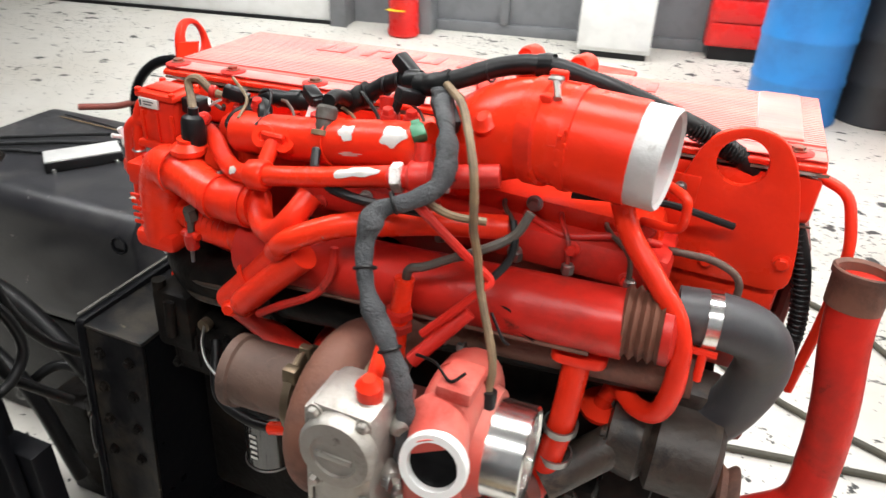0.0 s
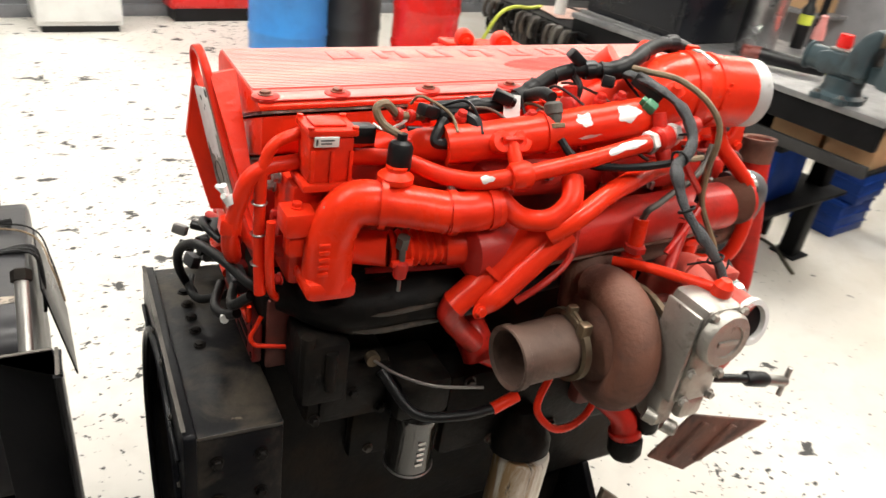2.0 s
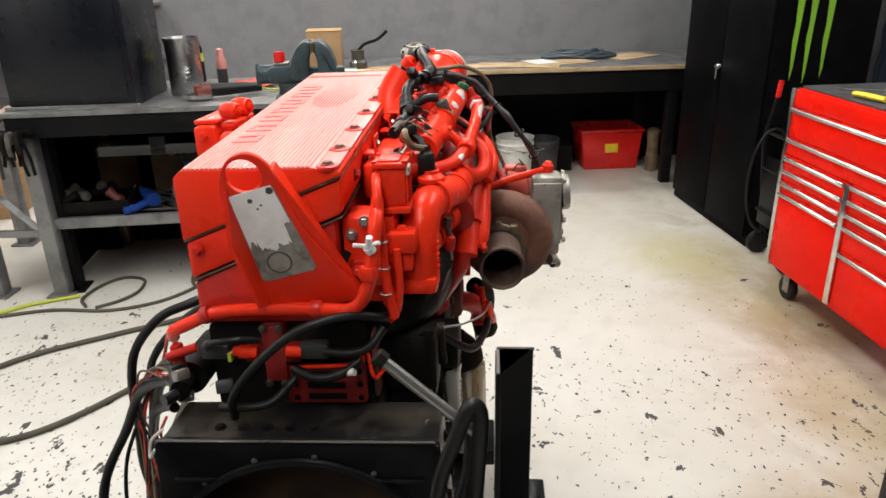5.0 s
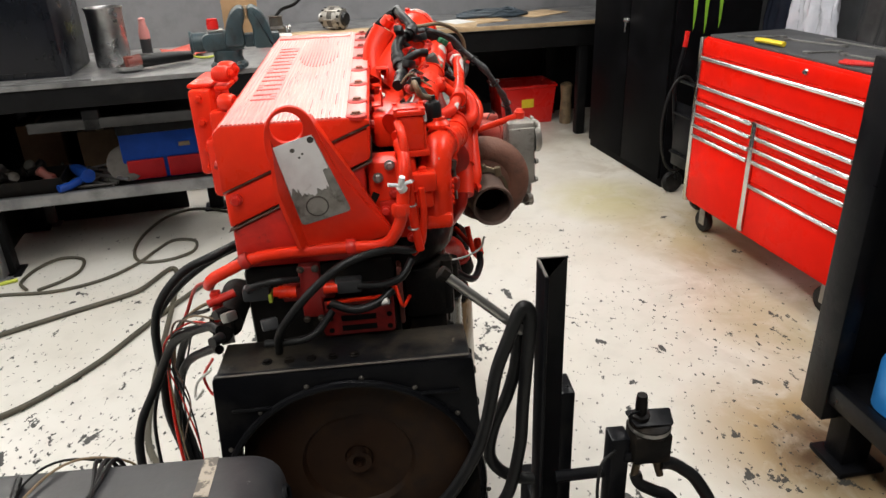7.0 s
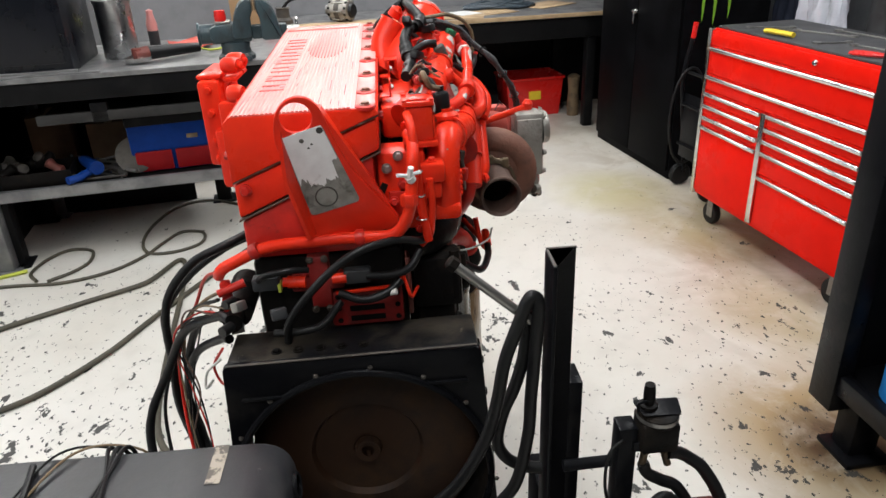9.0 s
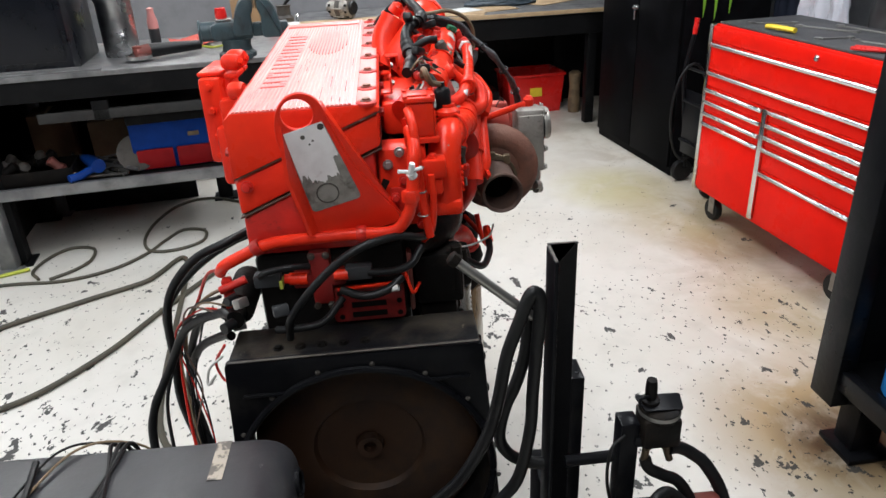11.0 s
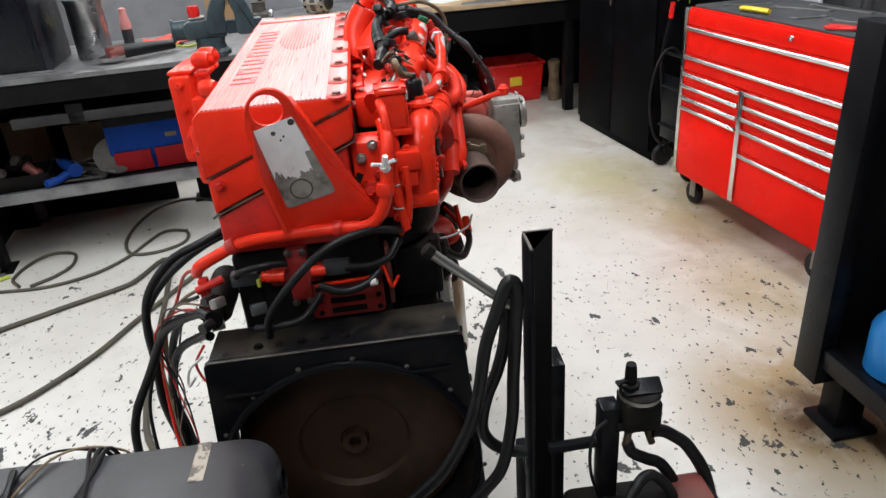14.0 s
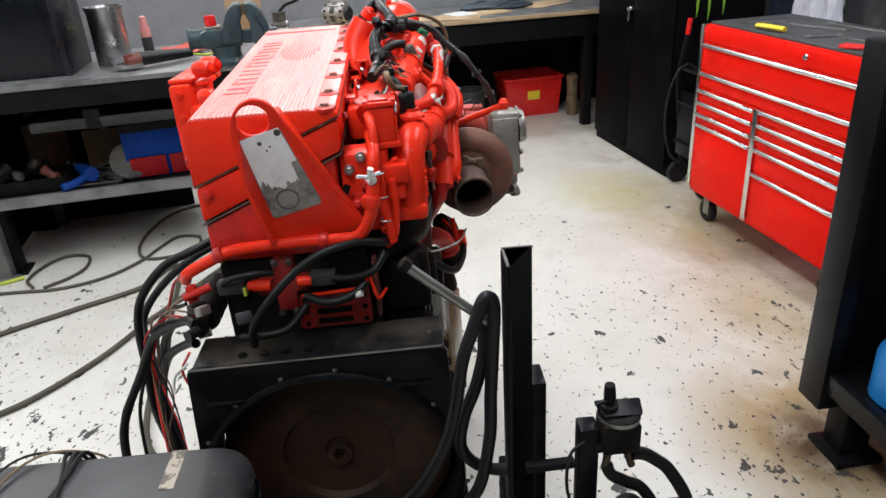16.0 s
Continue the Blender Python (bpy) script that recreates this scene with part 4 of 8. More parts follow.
for k in range(29):
    u = 0.98 - 0.96 * k / 28
    torn.append((u, (0.40 if u > 0.82 else 0.66 if u > 0.22 else 0.56) + 0.10 * noise.noise(Vector((u * 9, 1.7, 0))) + 0.09 * noise.noise(Vector((u * 34, 4.1, 0)))))
part("torn_label", moved(prism([on_patch(u, v) for u, v in torn], -0.0102, -0.0094, "x", 0), LG), LABEL, lug, "scuffed white label, torn along its foot")
for u, v, r in ((0.90, 0.05, 0.0065), (0.42, 0.10, 0.0045), (0.60, 0.17, 0.0022), (0.50, 0.20, 0.0022)):
    y, z = on_patch(u, v)
    part("label_hole", moved(lathe([(0.0, -0.0106), (r, -0.0106), (r, -0.0090)], (0, y, z), (1, 0, 0), 12), LG), GREASE, lug, "grey bare spot")
y, z = on_patch(0.42, 0.82)
part("ring_mark", moved(torus((-0.0094, y, z), (1, 0, 0), 0.021, 0.0016, 28, 5), LG), GREASE, lug, "dark ring mark")
# one side of the lug folds back to the head, the other stands out
for edge, w in ((((0.094, 0.285, 0.040, 0), (0.052, 0.168, 0.026, 0), (-0.044, 0.031, 0.004, 0)), 0.007), (((0.180, 0.262, -0.008, 0), (0.172, 0.165, -0.037, 0.008), (0.140, 0.030, -0.027, 0.012)), -0.007)):
    bm = bmesh.new()
    for y, z, d, out in edge:
        for x, o in ((0.0 if d > 0 else -0.007, 0), (d, out)):
            for dy in (0.0, w):
                bm.verts.new(LG @ Vector((x, y + dy + o, z)))
    bmesh.ops.convex_hull(bm, input=bm.verts[:])
    part("side_flange", bm, RED, lug)
part("pocket", moved(box(-0.002, 0.002, -0.007, 0.007, -0.028, 0.028, 0.001), pose(0.1262, -0.002, 1.150, 28, 0, 0)), DARK, EN, "dark recess")
# front lifting lug, facing the exhaust side
fl = part("lifting_lug", prism(rounded([(0.955, 1.205), (1.150, 1.205), (1.142, 1.28), (1.118, 1.37), (1.092, 1.412), (1.045, 1.420), (1.003, 1.398), (0.975, 1.31)], 4, 0.03), -0.040, -0.028, "y", 0.002, holes=[(1.050, 1.372, 0.031)]), RED, EN, "red front lifting lug")
for x, z in ((0.985, 1.240), (1.130, 1.250), (1.04, 1.230)):
    part("bolt", hexbolt((x, -0.040, z), (0, -1, 0), 0.009, 0.009), RED, fl)
part("front_cover", box(1.152, 1.172, 0.03, 0.26, 0.88, 1.25, 0.01), MAROON, EN)
part("mount_bracket", box(0.97, 1.14, -0.027, 0.004, 1.10, 1.215, 0.01), RED, EN)


def pipe(name, pts, r, mat, label="", bend=0.03, parent=None, segs=14, curve=False):
    return part(name, sweep(smooth_line(pts) if curve else bent(pts, bend), r, segs, wobble=0.05), mat, parent or EN, label)


def band(p, axis, r, w, mat, parent, bolt=True):
    """A hose clamp with its screw."""
    ax = Vector(axis).normalized()
    c = part("clamp", lathe([(r, -w / 2), (r + 0.003, -w / 2), (r + 0.003, w / 2), (r, w / 2)], p, ax, 28, close=False), mat, parent)
    if bolt:
        side = ax.cross(Vector((0, 0, 1))).normalized()
        up = side.cross(ax)
        q = Vector(p) + (up * 0.85 - side * 0.5).normalized() * (r + 0.006)
        part("clamp_screw", rod(q - side * 0.016, q + side * 0.016, 0.005, 8), STEEL, c)
    return c


# control box, bracket and pipes at the rear corner
cb = part("control_box", coll([box(0.165, 0.232, -0.122, -0.066, 1.245, 1.316, 0.006), box(0.157, 0.240, -0.129, -0.058, 1.234, 1.246, 0.003)]), RED, EN)
part("lid", coll([box(0.161, 0.236, -0.1255, -0.061, 1.3165, 1.327, 0.003), box(0.172, 0.222, -0.112, -0.070, 1.327, 1.331, 0.003)]), RED, cb)
for x in (0.170, 0.1985, 0.227):
    part("rib", box(x - 0.003, x + 0.003, -0.1255, -0.1215, 1.247, 1.296, 0.001), RED, cb)
part("data_plate_print", coll([box(0.172, 0.175, -0.1280, -0.1274, 1.306, 1.315, 0), box(0.179, 0.199, -0.1280, -0.1274, 1.312, 1.3138, 0), box(0.179, 0.195, -0.1280, -0.1274, 1.3075, 1.3093, 0)]), GREYD, cb)
part("data_plate", box(0.170, 0.206, -0.1275, -0.1225, 1.303, 1.318, 0.0005), WHITEB, cb, "small printed metal plate")
part("connector", box(0.235, 0.270, -0.108, -0.078, 1.298, 1.324, 0.004), PLASTIC, cb, "black connector")
for x in (0.166, 0.231):
    for y in (-0.121, -0.066):
        part("screw", lathe([(0.005, 0), (0.005, 0.004), (0, 0.005)], (x, y, 1.327), (0, 0, 1), 8), RED, cb)
part("bracket", box(0.150, 0.235, -0.10, 0.0, 1.06, 1.232, 0.012), RED, EN)
blk = part("sensor_block", coll([box(0.132, 0.180, -0.138, -0.085, 1.165, 1.205, 0.006), box(0.140, 0.172, -0.13, -0.095, 1.128, 1.165, 0.006)]), RED, EN)
part("bolt", hexbolt((0.155, -0.112, 1.205), (0, 0, 1), 0.008, 0.008), RED, blk)
pipe("pipe", [(0.165, -0.069, 1.303), (0.125, -0.075, 1.292), (0.110, -0.078, 1.25), (0.108, -0.082, 1.14), (0.110, -0.094, 1.05)], 0.009, RED, bend=0.03)
p2 = pipe("pipe", [(0.175, -0.068, 1.259), (0.115, -0.075, 1.255), (0.090, -0.074, 1.235), (0.066, -0.060, 1.13), (0.085, -0.03, 1.075), (0.098, 0.06, 1.075), (0.112, 0.24, 1.066), (0.135, 0.345, 1.012), (0.165, 0.36, 0.985)], 0.0125, RED, "red steel cross-over pipe", bend=0.045)
part("tap", coll([rod((0.072, -0.068, 1.195), (0.066, -0.063, 1.205), 0.010, 10), sweep([(0.055, -0.04, 1.212), (0.066, -0.062, 1.206), (0.055, -0.085, 1.216)], 0.004, 8), rod((0.066, -0.063, 1.2), (0.058, -0.068, 1.225), 0.006, 8)]), WHITE, EN, "white-painted tap")
part("union", lathe([(0.016, -0.012), (0.018, -0.008), (0.018, 0.008), (0.016, 0.012)], (0.070, -0.06, 1.155), (0.1, 0, 1), 6), RED, p2)
part("union", lathe([(0.015, -0.01), (0.017, -0.006), (0.017, 0.006), (0.015, 0.01)], (0.096, 0.045, 1.075), (0.05, 1, 0), 20), GRIMY, p2)
part("union", lathe([(0.015, -0.01), (0.017, -0.006), (0.017, 0.006), (0.015, 0.01)], (0.115, 0.262, 1.056), (0.1, 0.6, -0.3), 20), GRIMY, p2)
for z in (1.135, 1.095):
    part("plug", hexbolt((0.128, 0.0 - 0.03, z), (-1, 0, 0), 0.008, 0.010), GRIMY, EN)

for y, z in ((-0.02, 1.20), (-0.05, 1.165), (-0.022, 1.06), (-0.08, 1.065), (-0.045, 1.225)):
    part("plug", hexbolt((0.146, y, z), (-1, -0.1, 0), 0.008, 0.010), STEEL if z > 1.19 else GRIMY, EN)
pipe("pipe", [(0.120, -0.105, 1.18), (0.118, -0.108, 1.12), (0.125, -0.10, 1.055), (0.14, -0.08, 1.03)], 0.007, RED, bend=0.03)
part("bracket", coll([box(0.140, 0.150, -0.075, -0.02, 1.10, 1.15, 0.002), box(0.120, 0.150, -0.078, -0.072, 1.11, 1.14, 0.002)]), GRIMY, EN)
for z in (1.10, 1.15, 1.20):
    part("clip", torus((0.108, -0.082 - 0.12 * (1.14 - z) * 0.3, z), (0, 0, 1), 0.0105, 0.002, 14, 5), STEEL, EN)

# thermostat elbow and hose run
th = part("thermostat_elbow", coll([sweep(bent([(0.200, -0.136, 1.085), (0.200, -0.136, 1.17), (0.222, -0.145, 1.226), (0.285, -0.168, 1.228), (0.360, -0.197, 1.222)], 0.055, 7), lambda w: 0.038 - 0.006 * w, 20)]), RED, EN, "red cast coolant elbow")
part("foot", box(0.160, 0.240, -0.172, -0.07, 1.070, 1.105, 0.012), RED, th)
for k in range(5):
    part("cast_mark", box(0.172, 0.188, -0.1765, -0.1725, 1.12 + k * 0.012, 1.126 + k * 0.012, 0.001), RED, th)
band((0.268, -0.162, 1.229), (0.063, -0.023, 0.0), 0.037, 0.010, RED, th, False)
hz = pipe("hose", [(0.355, -0.195, 1.222), (0.400, -0.203, 1.226), (0.440, -0.205, 1.232)], 0.032, RED, "painted rubber hose", curve=True)
band((0.365, -0.197, 1.223), (1, -0.2, 0.05), 0.032, 0.012, RED, hz)
band((0.425, -0.204, 1.230), (1, -0.1, 0.1), 0.032, 0.012, RED, hz)
part("filler_neck", lathe([(0.022, -0.03), (0.022, 0.012), (0.027, 0.014), (0.027, 0.022), (0.016, 0.03), (0.016, 0.036)], (0.285, -0.158, 1.248), (0, 0, 1), 20), RED, EN)
part("sensor", coll([lathe([(0.017, 0), (0.0185, 0.006), (0.0185, 0.036), (0.016, 0.042), (0.008, 0.046), (0.008, 0.056)], (0.291, -0.150, 1.274), (0.03, 0.05, 1), 10)]), PLASTIC, EN, "black plastic sensor plug")
pipe("sensor_lead", [(0.292, -0.147, 1.325), (0.272, -0.125, 1.335), (0.262, -0.115, 1.355), (0.278, -0.112, 1.362), (0.298, -0.108, 1.345), (0.32, -0.104, 1.340), (0.365, -0.10, 1.338)], 0.0065, TAN, "tan ribbed conduit", curve=True, segs=8)
for p in ((0.30, -0.107, 1.344), (0.322, -0.104, 1.340), (0.35, -0.101, 1.338)):
    part("conduit_clip", lathe([(0.007, -0.005), (0.010, -0.004), (0.010, 0.004), (0.007, 0.005)], p, (1, 0.2, -0.1), 10), GRIMY, EN)
pipe("wire", [(0.272, -0.085, 1.322), (0.285, -0.10, 1.318), (0.305, -0.11, 1.330), (0.32, -0.105, 1.338)], 0.0022, WHITEB, "thin white wire", curve=True, segs=6)

# exhaust gas pipework
part("water_manifold", box(0.45, 1.0, -0.135, -0.02, 1.205, 1.262, 0.015), GRIMY, EN)
part("inlet_manifold", box(0.32, 0.98, -0.10, -0.012, 1.212, 1.29, 0.018), RED, EN)
c1 = pipe("crossover_pipe", [(0.22, -0.065, 1.262), (0.30, -0.118, 1.282), (0.36, -0.168, 1.268), (0.40, -0.198, 1.270), (0.455, -0.222, 1.288), (0.56, -0.237, 1.315), (0.665, -0.246, 1.345)], 0.0135, RED, "red pipe with chipped paint", bend=0.04)
part("union", lathe([(0.018, -0.016), (0.021, -0.012), (0.021, 0.012), (0.018, 0.016)], (0.457, -0.222, 1.289), (1, -0.1, 0.2), 12), RED, c1)
part("stay", coll([rod((0.457, -0.218, 1.290), (0.457, -0.182, 1.325), 0.011, 10)]), RED, c1)
tA = pipe("venturi_tube", [(0.37, -0.135, 1.305), (0.46, -0.15, 1.318), (0.56, -0.168, 1.340), (0.69, -0.190, 1.368)], 0.031, RED, "red tube with chipped paint", bend=0.03, segs=20)
band((0.535, -0.164, 1.335), (1, -0.17, 0.2), 0.031, 0.022, RED, tA, False)
part("lobe_bridge", moved(box(-0.018, 0.018, -0.006, 0.004, -0.014, 0.014, 0.005), pose(0.4575, -0.181, 1.326, -58, 0, 0) @ pose(0, 0, 0, 90, 0, 0)), RED, tA)
for x in (0.440, 0.475):
    b_ = part("lobe", lathe([(0.016, -0.012), (0.0175, 0.0), (0.016, 0.006), (0.007, 0.006), (0.006, 0.003), (0, 0.003)], (x, -0.181, 1.326), (0.0, -0.8, 0.5), 18), RED, tA)
part("neck", rod((0.30, -0.06, 1.27), (0.40, -0.135, 1.31), 0.028, 16), RED, EN)
part("pressure_switch", coll([lathe([(0.016, 0), (0.018, 0.008), (0.016, 0.03), (0.012, 0.034), (0.012, 0.05)], (0.60, -0.125, 1.345), (-0.1, 0.2, 1), 16)]), GRIMY, EN)
cT = part("tee_fitting", coll([rod((0.66, -0.245, 1.342), (0.79, -0.215, 1.362), 0.0145, 14), lathe([(0.016, -0.016), (0.021, -0.011), (0.021, 0.011), (0.016, 0.016)], (0.700, -0.237, 1.348), (1, 0.2, 0.15), 14), rod((0.70, -0.237, 1.35), (0.695, -0.222, 1.385), 0.011, 12), rod((0.70, -0.237, 1.345), (0.705, -0.255, 1.315), 0.012, 12)]), GRIMY, EN)
part("union", lathe([(0.013, -0.008), (0.0185, -0.006), (0.0185, 0.006), (0.013, 0.008)], (0.672, -0.243, 1.344), (1, 0.2, 0.15), 6), WORN, cT)
part("union", lathe([(0.013, -0.008), (0.0185, -0.006), (0.0185, 0.006), (0.013, 0.008)], (0.727, -0.231, 1.352), (1, 0.2, 0.15), 6), WORN, cT)
pipe("s_pipe", [(0.440, -0.20, 1.245), (0.462, -0.234, 1.222), (0.505, -0.262, 1.228), (0.535, -0.262, 1.262), (0.545, -0.235, 1.285)], 0.017, RED, "bent red pipe", bend=0.03)
pipe("s_pipe", [(0.505, -0.262, 1.205), (0.535, -0.280, 1.238), (0.60, -0.262, 1.270), (0.72, -0.215, 1.282), (0.80, -0.19, 1.285)], 0.016, RED, "bent red pipe", bend=0.03)


def worn_spot(p0, p1, r, mid, half, parent, seed):
    """An irregular patch of bare metal on a tube from p0 to p1; mid and half are angles from straight out, upwards."""
    p0, p1 = Vector(p0), Vector(p1)
    t = (p1 - p0).normalized()
    out = Vector((0, -1, 0))
    out = (out - t * out.dot(t)).normalized()
    up = t.cross(out)
    up = up if up.z > 0 else -up
    bm = bmesh.new()
    ring = []
    for k in range(40):
        a = k * math.tau / 40
        wob = 0.75 + 0.5 * noise.noise(Vector((math.cos(a) * 1.6, math.sin(a) * 1.6, seed)))
        ring.append((0.5 + 0.5 * wob * math.cos(a), mid + half * wob * math.sin(a)))
    rows = []
    for s in (0.0, 0.35, 0.7, 1.0):
        rows.append([bm.verts.new(p0.lerp(p1, 0.5 + (u - 0.5) * s) + (r + 0.0005) * (math.cos(mid + (v - mid) * s) * out + math.sin(mid + (v - mid) * s) * up)) for u, v in ring] if s else [bm.verts.new(p0.lerp(p1, 0.5) + (r + 0.0005) * (math.cos(mid) * out + math.sin(mid) * up))])
    for k in range(40):
        n_ = (k + 1) % 40
        bm.faces.new((rows[0][0], rows[1][k], rows[1][n_]))
        for a, b in zip(rows[1:], rows[2:]):
            bm.faces.new((a[k], b[k], b[n_], a[n_]))
    bmesh.ops.recalc_face_normals(bm, faces=bm.faces[:])
    return part("bare_spot", bm, BARE, parent, "bare scuffed metal spot")


def on_line(a, b, x):
    w = (x - a[0]) / (b[0] - a[0])
    return tuple(a[k] + (b[k] - a[k]) * w for k in range(3))


VA, VB = (0.56, -0.168, 1.340), (0.69, -0.190, 1.368)
worn_spot(on_line(VA, VB, 0.565), on_line(VA, VB, 0.600), 0.031, 0.75, 0.45, tA, 1.3)
worn_spot(on_line(VA, VB, 0.628), on_line(VA, VB, 0.682), 0.031, 0.70, 0.55, tA, 5.1)
worn_spot(on_line(VA, VB, 0.57), on_line(VA, VB, 0.61), 0.031, -0.15, 0.12, tA, 2.2)
CA, CB = (0.56, -0.237, 1.315), (0.665, -0.246, 1.345)
worn_spot(on_line(CA, CB, 0.575), on_line(CA, CB, 0.662), 0.0135, 0.8, 0.75, c1, 3.7)
worn_spot((0.40, -0.198, 1.270), (0.425, -0.209, 1.278), 0.0135, 0.7, 0.5, c1, 8.4)
# exhaust gas cooler
ax = Vector((0.60, 0.012, 0.040)).normalized()
cl = part("gas_cooler", sweep([(0.40, -0.193, 1.150), (0.41, -0.193, 1.1505), (0.95, -0.1810, 1.1858), (0.965, -0.1807, 1.1868)], lambda w: 0.030 if w < 0.01 else 0.045, 28), GRIMY, EN, "large grimy red exhaust gas cooler")
part("seam", sweep([(0.42, -0.225, 1.118), (0.93, -0.214, 1.151)], 0.0035, 6), RUST, cl)
part("end_cap", lathe([(0.040, -0.008), (0.044, -0.005), (0.044, 0.006), (0.030, 0.012)], (1.014, -0.178, 1.192), ax, 28), GRIMY, cl)
part("label_groove", sweep(bent([(0.80, -0.222, 1.195), (0.83, -0.226, 1.190), (0.835, -0.224, 1.165), (0.86, -0.218, 1.150)], 0.01), 0.0022, 6), DARK, cl)
by = part("bellows", lathe([(0.041 + 0.007 * (k % 2), 0.0056 * k) for k in range(10)], (0.958, -0.178, 1.190), ax, 28, close=False), RUST, EN, "ribbed steel bellows")
part("bellows", lathe([(0.026 + 0.005 * (k % 2), 0.006 * k) for k in range(17)], (0.29, -0.152, 1.143), (1, -0.15, 0.07), 24, close=False), RED, EN, "ribbed red bellows")
part("elbow", sweep(bent([(0.235, -0.12, 1.138), (0.29, -0.152, 1.143)], 0.02), 0.028, 18), RED, EN)
part("elbow", sweep(bent([(0.385, -0.166, 1.150), (0.44, -0.19, 1.155)], 0.02), 0.034, 18), RED, EN)
vb = part("drain_cock", coll([lathe([(0.0105, -0.010), (0.0105, 0.010)], (0.298, -0.185, 1.172), (0, -0.2, 1), 6), rod((0.298, -0.187, 1.160), (0.298, -0.190, 1.135), 0.0055, 10)]), GREASE, EN, "dull steel drain cock with red body")
part("cock_body", coll([lathe([(0.005, -0.02), (0.0105, -0.016), (0.0115, 0.0), (0.0105, 0.010), (0.006, 0.013)], (0.298, -0.190, 1.130), (0, -0.1, 1), 14), rod((0.287, -0.190, 1.130), (0.309, -0.190, 1.130), 0.0045, 8)]), GRIMY, vb, "red cock body")
part("spout", rod((0.298, -0.191, 1.112), (0.298, -0.192, 1.090), 0.0032, 8), STEEL, vb)
part("handle", coll([rod((0.282, -0.189, 1.138), (0.315, -0.191, 1.138), 0.006, 8)]), RED, vb)
# flattened down pipe
dp = part("down_pipe", sweep(bent([(0.515, -0.232, 1.202), (0.49, -0.226, 1.178), (0.386, -0.216, 1.066)], 0.035), 0.027, 18, flat=0.75), RED, EN, "bright red flattened pipe")
part("down_pipe", sweep(bent([(0.545, -0.255, 1.205), (0.435, -0.25, 1.092), (0.425, -0.235, 1.075)], 0.02), 0.020, 14), RED, EN)
pipe("drain_tube", [(0.392, -0.212, 1.075), (0.386, -0.205, 1.045), (0.42, -0.185, 1.00), (0.485, -0.15, 0.93)], 0.020, GRIMY, "dark red drain tube", bend=0.02)
part("bolt", hexbolt((0.412, -0.252, 1.075), (0.2, -1, 0.2), 0.010, 0.010), RED, dp)
band((0.44, -0.222, 1.125), (0.107, 0.01, 0.112), 0.0275, 0.008, RED, dp, False)

# intake elbow
ie = part("intake_elbow", sweep(smooth_line([(0.675, -0.04, 1.285), (0.70, -0.08, 1.325), (0.745, -0.122, 1.372), (0.80, -0.138, 1.398), (0.86, -0.144, 1.399), (0.932, -0.149, 1.398)]), lambda w: 0.056 + 0.006 * min(1, w * 1.6), 32), RED, EN, "large red cast intake elbow")
part("clamp_band", lathe([(0.061, -0.012), (0.066, -0.010), (0.066, 0.010), (0.061, 0.012)], (0.818, -0.141, 1.399), (1, -0.18, 0.08), 36, close=False), RED, ie)
part("clamp_bolt", coll([rod((0.824, -0.146, 1.464), (0.836, -0.178, 1.452), 0.0045, 8), box(0.814, 0.832, -0.152, -0.132, 1.456, 1.468, 0.003)]), STEEL, ie)
part("clamp_lug", box(0.812, 0.834, -0.136, -0.122, 1.453, 1.472, 0.003), RED, ie)
part("clamp_lug", box(0.814, 0.830, -0.182, -0.166, 1.440, 1.456, 0.003), RED, ie)
part("clamp_band", lathe([(0.0615, -0.006), (0.0645, -0.005), (0.0645, 0.005), (0.0615, 0.006)], (0.858, -0.144, 1.399), (1, -0.1, 0.0), 36, close=False), RED, ie)
part("casting_rib", sweep(smooth_line([(0.70, -0.125, 1.360), (0.745, -0.172, 1.386), (0.80, -0.195, 1.402), (0.86, -0.203, 1.408)]), 0.0035, 8), RED, ie)
part("casting_rib", sweep(smooth_line([(0.71, -0.06, 1.38), (0.75, -0.10, 1.426), (0.80, -0.125, 1.455), (0.86, -0.138, 1.461)]), 0.0035, 8), RED, ie)
part("spigot", lathe([(0.0585, -0.032), (0.0600, -0.028), (0.0600, 0.032), (0.0575, 0.035), (0.053, 0.031), (0.051, -0.09), (0.0, -0.092)], (0.934, -0.149, 1.398), (1, -0.14, 0.0), 40), SILVER, ie, "silver-grey open spigot")
for k in range(6):
    part("cast_mark", box(0.848 + 0.006 * (k % 2), 0.852 + 0.006 * (k % 2), -0.208, -0.203, 1.385 + k * 0.008, 1.390 + k * 0.008, 0.0006), RED, ie)
for p in ((0.757, -0.176, 1.405), (0.775, -0.07, 1.442)):
    part("boss", lathe([(0.018, -0.01), (0.018, 0.012), (0.013, 0.014), (0.007, 0.020), (0, 0.02)], p, (-0.2, -0.6, 0.7), 16), RED, ie)
part("bridge_casting", sweep(smooth_line([(0.66, -0.03, 1.31), (0.70, -0.03, 1.38), (0.72, -0.06, 1.43)]), 0.03, 16, flat=0.5), RED, EN)
part("clip_frame", coll([box(0.60, 0.645, -0.062, -0.056, 1.318, 1.345, 0.001), box(0.60, 0.645, -0.062, -0.03, 1.343, 1.347, 0.001)]), RED, EN)

# vent pipe with a square bend
up_ = pipe("vent_pipe", [(0.925, -0.148, 1.335), (0.945, -0.155, 1.297), (0.985, -0.176, 1.258), (1.018, -0.188, 1.222), (1.034, -0.192, 1.180), (1.038, -0.193, 1.12), (1.028, -0.186, 1.070), (1.0, -0.160, 1.048), (0.970, -0.120, 1.040), (0.955, -0.10, 0.985)], 0.0138, RED, "red steel pipe in a wide arc", curve=True)
